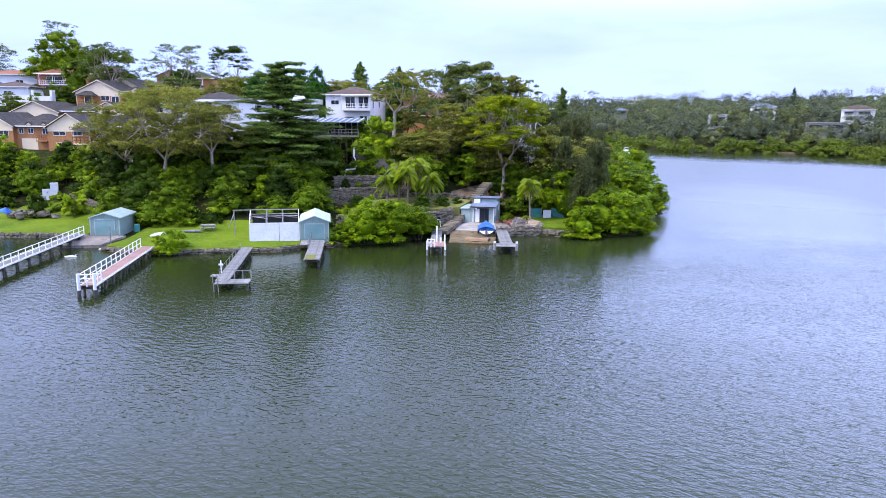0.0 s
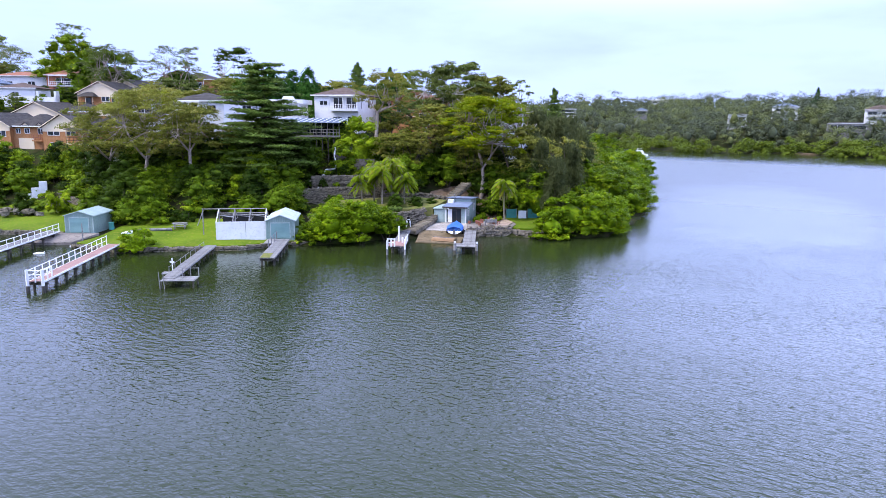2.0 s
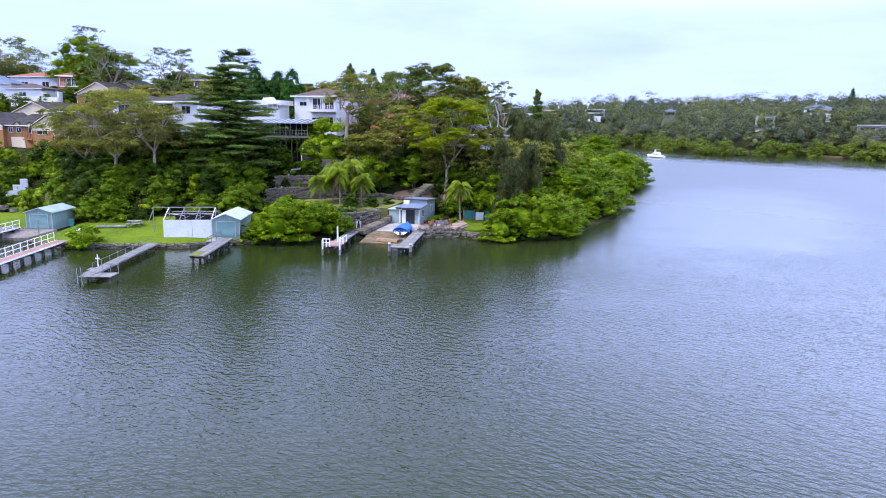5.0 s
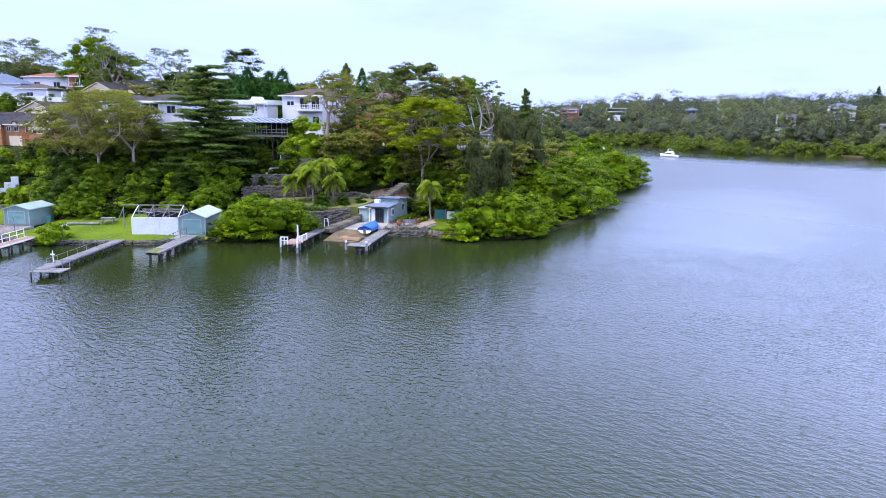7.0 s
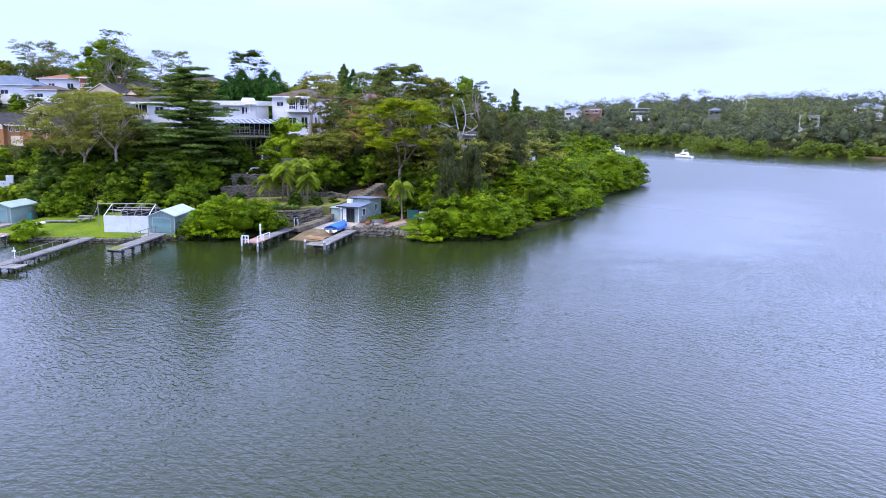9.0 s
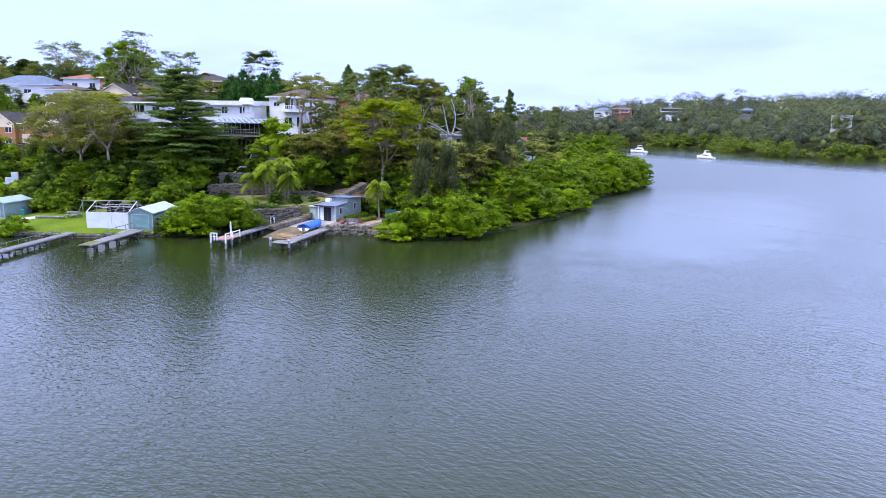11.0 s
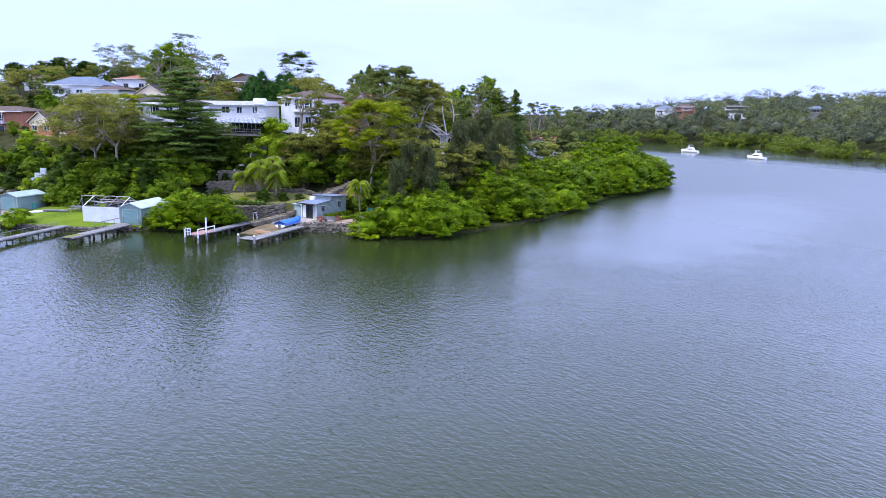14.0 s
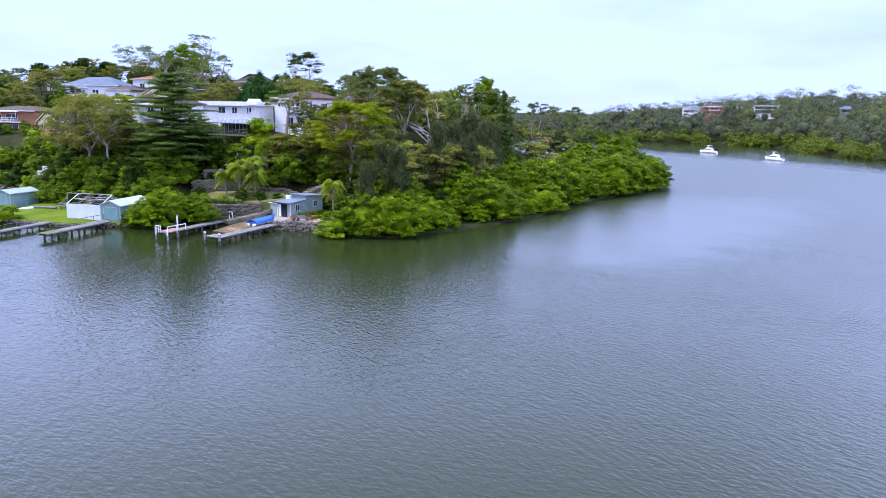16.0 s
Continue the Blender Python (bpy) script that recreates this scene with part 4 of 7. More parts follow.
def picnic_table(x, y, z, deg):
    s = thing("picnic_table", "weathered grey timber picnic table on the lawn", "table", frame_of(x, y, z, deg))
    part("tabletop", boxes((-0.85, 0.85, -0.38, 0.38, 0.68, 0.75)), M_PLANK, s)
    for sy in (-0.7, 0.7):
        part("seat", boxes((-0.85, 0.85, sy - 0.14, sy + 0.14, 0.40, 0.46)), M_PLANK, s)
    for sx in (-0.6, 0.6):
        part("leg", boxes((sx - 0.05, sx + 0.05, -0.72, 0.72, 0.32, 0.40), (sx - 0.05, sx + 0.05, -0.3, -0.2, 0, 0.68), (sx - 0.05, sx + 0.05, 0.2, 0.3, 0, 0.68)), M_PLANK, s)


picnic_table(-34.6, 77.4, lawn_z(-34.6, 77.4), 20)
bench("low grey timber bench beside the paving", 2.4, 89.2, 1.06, 190)
for k, (x, y) in enumerate(((1.3, 88.3), (3.2, 90.0), (2.2, 90.6))):
    c = thing("garden_chair", "rust red metal garden chair on the terrace", "chair", frame_of(x, y, 1.05, 60 * k), group="terrace chairs")
    part("seat", boxes((-0.24, 0.24, -0.24, 0.24, 0.40, 0.45)), M_RUST, c)
    part("backrest", boxes((-0.24, 0.24, 0.2, 0.25, 0.45, 0.9)), M_RUST, c)
    for sx in (-0.21, 0.21):
        for sy in (-0.21, 0.21):
            part("leg", boxes((sx - 0.02, sx + 0.02, sy - 0.02, sy + 0.02, 0, 0.40)), M_RUST, c)
log = thing("log", "grey driftwood log lying on the grass", "log", frame_of(-36.9, 75.6, lawn_z(-36.9, 75.6) + 0.12, 16))
part("trunk", one_beam((-2.0, 0, 0), (2.0, 0.2, 0.02), 0.17, 9), M_PLANK, log)
kayak = thing("upturned_kayak", "white upturned kayak lying on the lawn", "kayak", frame_of(-39.2, 74.6, lawn_z(-39.2, 74.6) + 0.1, 70))
bm = bmesh.new()
bmesh.ops.create_uvsphere(bm, u_segments=14, v_segments=8, radius=1)
bmesh.ops.transform(bm, matrix=Matrix.Diagonal((1.5, 0.36, 0.24, 1)), verts=bm.verts)
part("hull", bm, M_HULL, kayak)
ob = thing("outboard_motor", "black outboard motor clamped on a white stand", "motor", frame_of(-7.7, 85.3, 0.95, 10))
part("cowling", boxes((-0.17, 0.17, -0.25, 0.2, 1.0, 1.45)), M_DARK, ob)
part("midsection", boxes((-0.08, 0.08, -0.1, 0.1, 0.3, 1.0)), M_DARK, ob)
part("band", boxes((-0.18, 0.18, -0.26, 0.21, 1.08, 1.16)), M_WHITE, ob, "white stripe")
part("stand", boxes((-0.3, 0.3, 0.12, 0.2, 0.62, 0.95), (-0.3, -0.22, 0.1, 0.18, 0.0, 0.62), (0.22, 0.3, 0.1, 0.18, 0.0, 0.62)), M_WHITE, ob)
rq = random.Random(78)
for k, (x0, y0, x1, y1, n) in enumerate(((0.2, 86.6, 5.0, 88.2, 34), (5.0, 88.4, 9.4, 89.2, 40), (-6.2, 89.6, -4.6, 95.6, 30))):
    heap = thing("rubble_heap", "loose sandstone rubble along the bank", "rocks", Matrix(), group="bank rubble")
    for i in range(n):
        t, sc = rq.random(), rq.uniform(0.14, 0.36)
        x, y = x0 + (x1 - x0) * t + rq.gauss(0, 0.15), y0 + (y1 - y0) * t + rq.gauss(0, 0.35)
        z = (1.1, 0.62, 1.2)[k] + (1.6 * t if k == 2 else 0) + rq.uniform(-0.1, 0.12)
        linked("stone", rq.choice(STONES), heap, pose(x, y, z, rq.uniform(-25, 25), rq.uniform(-25, 25), rq.uniform(0, 180)) @ Matrix.Diagonal((sc * 1.2, sc, sc * 0.7, 1)))
for k, (x, y, s0) in enumerate(((1.0, 88.9, 0.3), (0.5, 90.4, 0.26), (2.7, 90.9, 0.3), (-0.5, 90.2, 0.22))):
    pot = thing("plant_pot", "terracotta plant pot on the terrace", "pot", frame_of(x, y, 1.08, 0), group="terrace pots")
    bm = bmesh.new()
    bmesh.ops.create_cone(bm, cap_ends=True, segments=10, radius1=s0 * 0.7, radius2=s0, depth=s0 * 1.6)
    part("pot", bm, M_RUST, pot).matrix_basis = pose(0, 0, s0 * 0.8)
# teal windbreak of netting behind the small lawn
net = thing("mesh_fence", "teal mesh fence on posts behind the lawn", "fence", frame_of(3.9, 96.4, 1.0, 9))
for i in range(5):
    part("post", one_beam((i * 1.5, 0, 0), (i * 1.5, 0, 1.5), 0.05), M_GREYSTEEL, net)
for i in range(4):
    if i != 1:
        part("panel", boxes((i * 1.5 + 0.05, i * 1.5 + 1.45, -0.015, 0.015, 0.12, 1.38)), M_TEALNET, net)
part("table", boxes((1.7, 2.8, -0.4, -0.2, 0.0, 1.2)), M_WHITE, net)

part("bin", one_beam((0, 0, 0), (0, 0, 0.9), 0.32, 10), M_TEALNET, thing("wheelie_bin", "dark green bin beside the boat shed", "bin", frame_of(-43.2, 76.6, lawn_z(-43.2, 76.6), 10)))
pole = thing("mooring_pole", "slender grey timber pole standing at the ramp", "pole", frame_of(-43.6, 71.6, 0, 0))
part("shaft", one_beam((0, 0, -2.0), (0.05, 0, 2.4), 0.07, 7), M_PLANK, pole)
for k, (x, y, a) in enumerate(((-44.1, 65.1, 20), (-43.3, 69.9, 35))):
    f = thing("water_float", "small white float lying on the water", "float", frame_of(x, y, 0.05, a), group="white floats")
    bm = bmesh.new()
    bmesh.ops.create_uvsphere(bm, u_segments=12, v_segments=7, radius=1)
    bmesh.ops.transform(bm, matrix=Matrix.Diagonal((0.62, 0.17, 0.13, 1)), verts=bm.verts)
    part("body", bm, M_HULL, f)
    part("ring", one_beam((0.45, 0, 0.08), (0.56, 0, 0.22), 0.04, 6), M_HULL, f)
skiff = thing("upturned_skiff", "flat orange-brown upturned skiff on the slip", "boat", frame_of(-2.6, 81.5, slip_z(0, 81.5) + 0.02, 82))
bm = bmesh.new()
prism(bm, [(-0.75, 0.0), (0.75, 0.0), (0.6, 0.24), (0.2, 0.32), (-0.2, 0.32), (-0.6, 0.24)], "y", -1.5, 1.3)
part("hull", bm, M_SKIFF, skiff)
part("keel", boxes((-0.04, 0.04, -1.5, 1.3, 0.31, 0.38)), M_PLANK, skiff)
part("transom", boxes((-0.6, 0.6, -1.56, -1.503, 0.02, 0.26)), M_RAMP, skiff)
rocks = thing("rock_pile", "dark weathered rocks heaped on the lawn", "rocks", frame_of(-63.0, 84.2, lawn_z(-63.0, 84.2), 0))
rr = random.Random(77)
for i in range(26):
    sc = rr.uniform(0.5, 1.1)
    linked("stone", rr.choice(STONES), rocks, pose(rr.gauss(0, 1.3), rr.gauss(0, 0.7), 0.15 + rr.random() * 0.6, rr.uniform(-20, 20), rr.uniform(-20, 20), rr.uniform(0, 180)) @ Matrix.Diagonal((sc * 1.2, sc, sc * 0.6, 1)))
tarp = thing("beach_shade", "small bright blue sunshade beside the rocks", "umbrella", frame_of(-65.2, 82.8, lawn_z(-65.2, 82.8), 0))
part("pole", one_beam((0, 0, 0), (0, 0, 1.1), 0.03, 6), M_GREYSTEEL, tarp)
bm = bmesh.new()
bmesh.ops.create_cone(bm, cap_ends=True, segments=8, radius1=0.75, radius2=0.05, depth=0.5)
part("canopy", bm, M_TARP, tarp).matrix_basis = pose(0, 0, 1.2, 12, 18, 0)


# ---- trees ----
def ico(k):
    b = bmesh.new()
    bmesh.ops.create_icosphere(b, subdivisions=k, radius=1)
    b.verts.ensure_lookup_table()
    made = np.array([v.co[:] for v in b.verts]), np.array([[v.index for v in f.verts] for f in b.faces])
    b.free()
    return made


ICO = {1: ico(1), 2: ico(2)}


class Foliage:
    """Gathers leaves (three-cornered blades) and the dense hearts of the clumps for one mesh."""

    def __init__(self, seed):
        self.r = np.random.RandomState(seed)
        self.v, self.q, self.t, self.n = [], [], [], 0

    def blades(self, c, nrm, length, width, hang=None):
        n = len(c)
        if not n:
            return
        r = self.r
        nrm = nrm / (np.linalg.norm(nrm, axis=1, keepdims=True) + 1e-9)
        ref = r.normal(size=(n, 3)) if hang is None else np.tile(np.array(hang, dtype=float), (n, 1)) + 0.35 * r.normal(size=(n, 3))
        u = ref - nrm * (ref * nrm).sum(1, keepdims=True)
        u /= np.linalg.norm(u, axis=1, keepdims=True) + 1e-9
        w = np.cross(nrm, u)
        L = (length * r.uniform(0.65, 1.35, (n, 1))) / 2
        W = (width * r.uniform(0.7, 1.3, (n, 1))) / 2
        bend = nrm * L * 0.25
        v = np.stack([c - u * L * 0.8 + w * W - bend, c - u * L * 0.55 - w * W, c + u * L - bend], axis=1).reshape(-1, 3)
        self.v.append(v)
        self.t.append(np.arange(n * 3).reshape(n, 3) + self.n)
        self.n += n * 3

    def heart(self, c, rad, rough=0.28, fine=1):
        V, F = ICO[fine]
        v = V * (1 + self.r.uniform(-rough, rough, (len(V), 1))) * rad + c
        self.v.append(v)
        self.t.append(F + self.n)
        self.n += len(V)

    def clump(self, c, rad, count, length, width, up=0.5, spread=0.7, shell=(0.50, 1.15), heart=0.66, low=-0.55, hang=None, fine=1, rough=0.28, lobes=0):
        c, rad = np.array(c, dtype=float), np.array(rad, dtype=float)
        r = self.r
        if lobes:
            # a head of small tufts round a dense heart
            d = r.normal(size=(lobes * 4, 3))
            d /= np.linalg.norm(d, axis=1, keepdims=True)
            d = d[d[:, 2] > low * 0.8][:lobes]
            for q in d:
                k = r.uniform(0.34, 0.56)
                self.clump(c + q * rad * r.uniform(0.62, 0.92), rad * np.array((k, k, k * 0.85)), max(6, count // lobes), length, width, up, spread, (0.45, 1.12), 0, -0.35, hang)
            if heart:
                self.heart(c, rad * heart, rough, fine)
            return
        d = r.normal(size=(int(count * 1.7) + 4, 3))
        d /= np.linalg.norm(d, axis=1, keepdims=True)
        d = d[d[:, 2] > low][:count]
        p = c + d * rad * r.uniform(shell[0], shell[1], (len(d), 1))
        self.blades(p, d / rad * rad.mean() + np.array([0, 0, up]) + spread * r.normal(size=d.shape), length, width, hang)
        if heart:
            self.heart(c, rad * heart, rough, fine)

    def mesh(self, name, mat):
        faces = []
        if self.q:
            faces.append(np.concatenate(self.q))
        if self.t:
            faces.append(np.concatenate(self.t))
        return mesh_from(name, np.concatenate(self.v), faces, mat)


class Wood:
    """Gathers tapered limbs for one mesh."""

    def __init__(self):
        self.v, self.q, self.n = [], [], 0

    def limb(self, pts, r0, r1, sides=7):
        pts = [Vector(p) for p in pts]
        k = len(pts)
        for i, p in enumerate(pts):
            d = (pts[min(i + 1, k - 1)] - pts[max(i - 1, 0)]).normalized()
            x = d.cross(Vector((0.3, 0.9, 0.1))).normalized()
            y = d.cross(x)
            rad = r0 + (r1 - r0) * (i / (k - 1)) ** 0.8
            for j in range(sides):
                a = 2 * math.pi * j / sides
                self.v.append(tuple(p + (x * math.cos(a) + y * math.sin(a)) * rad))
        for i in range(k - 1):
            for j in range(sides):
                a, b = self.n + i * sides + j, self.n + i * sides + (j + 1) % sides
                self.q.append((a, b, b + sides, a + sides))
        self.n += k * sides

    def mesh(self, name, mat):
        return mesh_from(name, np.array(self.v), [np.array(self.q)], mat, smooth=True)


def curve(p, q, sag, r, k=5):
    p, q = Vector(p), Vector(q)
    off = Vector((r.uniform(-1, 1), r.uniform(-1, 1), r.uniform(-0.3, 0.3))) * sag * (q - p).length
    return [p.lerp(q, i / k) + off * math.sin(math.pi * i / k) for i in range(k + 1)]


def gum_tree(seed, H, R, leaf, bark, clumps=26, dense=110, forks=4, base=0.42, flat=0.62, heart=0.0, size=(0.50, 0.20), start=0.3, crad=0.26):
    r = random.Random(seed)
    f, w = Foliage(seed), Wood()
    lean = Vector((r.uniform(-0.12, 0.12) * H, r.uniform(-0.12, 0.12) * H, 0))
    top = Vector((lean.x, lean.y, H * 0.62))
    trunk = curve((0, 0, -0.8), (top.x * 0.5, top.y * 0.5, H * start), 0.04, r)
    w.limb(trunk, 0.024 * H + 0.05, 0.016 * H, 8)
    ends = []
    for i in range(forks):
        a = 2 * math.pi * (i + r.uniform(-0.3, 0.3)) / forks
        e = Vector((lean.x + math.cos(a) * R * 0.45, lean.y + math.sin(a) * R * 0.45, H * r.uniform(0.55, 0.72)))
        w.limb(curve(trunk[-1], e, 0.10, r), 0.012 * H, 0.006 * H, 6)
        ends.append(e)
    for i in range(clumps):
        a, t = r.uniform(0, 2 * math.pi), r.random()
        z = base + (1 - base) * (1 - (1 - t) ** 1.4) * 0.94
        reach = R * math.sqrt(max(0.05, 1 - ((z - 0.62) / 0.42) ** 2)) * r.uniform(0.45, 1.0)
        c = Vector((lean.x + math.cos(a) * reach, lean.y + math.sin(a) * reach, H * z))
        rad = R * crad * r.uniform(0.8, 1.5)
        c.z = min(c.z, H - rad * flat * 0.8)
        e = min(ends, key=lambda q: (q - c).length)
        w.limb(curve(e, c, 0.16, r, 4), 0.0048 * H, 0.015, 4)
        f.clump(c, (rad, rad, rad * flat), int(dense * 1.9 * r.uniform(0.7, 1.3)), size[0] * 0.72, size[1] * 0.78, up=0.8, spread=0.6, shell=(0.35, 1.08), heart=heart * 0.9, low=-0.6, lobes=6)
    return w.mesh("trunk", bark), f.mesh("crown", leaf)


def bushy_tree(seed, H, R, leaf, bark=None, clumps=26, dense=85, size=(0.34, 0.24), low=0.1, flat=0.8, crad=0.33, heart=0.66, fine=1, lobes=7):
    """A close domed crown of round clumps that comes down near the ground."""
    r = random.Random(seed)
    f, w = Foliage(seed), Wood()
    for i in range(3):
        a = i * 2.1 + r.random()
        w.limb(curve((math.cos(a) * 0.15, math.sin(a) * 0.15, -0.8), (math.cos(a) * R * 0.4, math.sin(a) * R * 0.4, H * 0.6), 0.1, r), 0.045 * H ** 0.8, 0.04, 6)
    gold = math.pi * (3 - math.sqrt(5))
    for i in range(clumps):
        u = (i + 0.5) / clumps
        z = low + (1 - low) * (1 - u)
        a = i * gold + r.uniform(-0.5, 0.5)
        rad = R * crad * r.choice((0.5, 0.65, 0.8, 1.05, 1.35)) * r.uniform(0.9, 1.15)
        reach = max(0.0, R * math.sqrt(max(0, 1 - (max(0, z - 0.25) / 0.78) ** 2)) - rad * 0.5) * r.uniform(0.78, 1.13)
        c = (math.cos(a) * reach, math.sin(a) * reach, max(rad * 0.5, H * (z + r.uniform(-0.09, 0.07)) - rad * flat * 0.7))
        f.clump(c, (rad * r.uniform(0.85, 1.25), rad * r.uniform(0.85, 1.25), rad * flat), int(dense * 1.6 * (0.35 + 0.65 * rad / (R * crad))), size[0] * 0.78, size[1] * 0.85, up=1.0, spread=0.35, heart=heart, fine=fine, shell=(0.55, 1.18), lobes=lobes)
    f.heart(np.array((0, 0, H * 0.40)), np.array((R * 0.55, R * 0.55, H * 0.32)))
    return w.mesh("trunk", bark or M_BARK_DARK), f.mesh("crown", leaf)


def cedar_tree(seed, H, R, leaf):
    r = random.Random(seed)
    f, w = Foliage(seed), Wood()
    w.limb(curve((0, 0, -0.8), (0.2, 0, H * 0.98), 0.01, r, 6), 0.45, 0.05, 8)
    tiers = 19
    for k in range(tiers):
        t = k / (tiers - 1)
        z = H * (0.10 + 0.88 * t)
        reach = R * (1.0 - 0.66 * t ** 1.8) * r.uniform(0.86, 1.08)
        n = max(4, int(10 * (1 - 0.5 * t)))
        for i in range(n):
            a = 2 * math.pi * (i + 0.5 * (k % 2) + r.uniform(-0.25, 0.25)) / n
            L = reach * r.uniform(0.55, 1.15)
            z = H * (0.10 + 0.88 * t) + r.uniform(-0.5, 0.5) * H / tiers
            end = Vector((math.cos(a) * L, math.sin(a) * L, z + 0.05 * L))
            w.limb(curve((0, 0, z - 0.1 * L), end, 0.03, r, 3), 0.09 * (1 - 0.6 * t), 0.02, 4)
            for s in (0.25, 0.45, 0.63, 0.8, 0.98):
                pw = (L * 0.17 + 0.40) * r.uniform(0.85, 1.25)
                sw = r.uniform(-0.14, 0.14)
                c = Vector((math.cos(a + sw) * L * s, math.sin(a + sw) * L * s, z + 0.04 * L * s + r.uniform(-0.15, 0.15)))
                f.clump(c, (pw, pw, 0.26), int(60 + 66 * pw), 0.42, 0.15, up=1.3, spread=0.35, shell=(0.1, 1.1), heart=0, low=-1)
    return w.mesh("trunk", M_BARK_DARK), f.mesh("crown", leaf)


def conifer_tree(seed, H, R, leaf, dense=60):
    r = random.Random(seed)
    f, w = Foliage(seed), Wood()
    w.limb([(0, 0, -0.8), (0, 0, H * 0.5), (0, 0, H * 0.97)], 0.3, 0.04, 6)
    for k in range(16):
        t = k / 15
        z, reach = H * (0.08 + 0.86 * t), R * (1 - t) ** 0.55
        n = max(3, int(9 * (1 - t) + 2))
        for i in range(n):
            a = 2 * math.pi * (i + r.random() * 0.6) / n + k
            rad = R * 0.30 * (1 - 0.55 * t) * r.uniform(0.8, 1.3)
            c = (math.cos(a) * max(0, reach - rad * 0.5), math.sin(a) * max(0, reach - rad * 0.5), z + r.uniform(-0.3, 0.3))
            f.clump(c, (rad, rad, rad * 1.35), int(dense * 1.6 * r.uniform(0.8, 1.2)), 0.36, 0.14, up=0.9, spread=0.5, heart=0.5)
    f.heart(np.array((0, 0, H * 0.45)), np.array((R * 0.42, R * 0.42, H * 0.30)))
    return w.mesh("trunk", M_BARK_DARK), f.mesh("crown", leaf)


def tiered_pine(seed, H, R, leaf):
    r = random.Random(seed)
    f, w = Foliage(seed), Wood()
    w.limb([(0, 0, -0.8), (0.1, 0, H * 0.5), (0, 0, H)], 0.25, 0.03, 6)
    for k in range(20):
        t = k / 19
        z, L = H * (0.10 + 0.88 * t), R * (1.06 - t) ** 0.85 * r.uniform(0.8, 1.12)
        n = 9 if t < 0.5 else 6
        for i in range(n):
            a = 2 * math.pi * (i + r.uniform(-0.3, 0.3)) / n + k * 0.5
            z, L = H * (0.10 + 0.88 * t + r.uniform(-0.035, 0.03)), R * (1.06 - t) ** 0.85 * r.uniform(0.6, 1.12)
            e = Vector((math.cos(a) * L, math.sin(a) * L, z + 0.16 * L))
            w.limb([(0, 0, z), e * 0.5 + Vector((0, 0, z * 0.5)), e], 0.05, 0.015, 4)
            for s in (0.3, 0.6, 0.92):
                c = (math.cos(a) * L * s, math.sin(a) * L * s, z + 0.15 * L * s)
                f.clump(c, (L * 0.2 + 0.22, L * 0.2 + 0.22, 0.36), 60, 0.4, 0.13, up=0.8, spread=0.6, shell=(0.2, 1.1), heart=0, low=-1)
    return w.mesh("trunk", M_BARK_DARK), f.mesh("crown", leaf)


def she_oak(seed, H, R, leaf):
    r = random.Random(seed)
    f, w = Foliage(seed), Wood()
    w.limb(curve((0, 0, -0.8), (0.1 * H * r.uniform(-1, 1), 0, H * 0.92), 0.03, r, 6), 0.02 * H + 0.05, 0.03, 6)
    for i in range(34):
        t = r.random() ** 0.8
        z = H * (0.12 + 0.84 * t)
        reach = R * (1 - 0.75 * t ** 1.5) * r.uniform(0.2, 1.0)
        a = r.uniform(0, 2 * math.pi)
        rad = R * 0.30 * r.uniform(0.7, 1.2)
        c = Vector((math.cos(a) * reach, math.sin(a) * reach, z))
        w.limb([(0, 0, z - 0.35 * reach), c], 0.05, 0.02, 4)
        f.clump(c, (rad, rad, rad * 1.5), 230, 0.75, 0.075, up=-0.1, spread=1.0, shell=(0.2, 1.1), heart=0.45, low=-1, hang=(0, 0, 1))
    return w.mesh("trunk", M_BARK_DARK), f.mesh("crown", leaf)


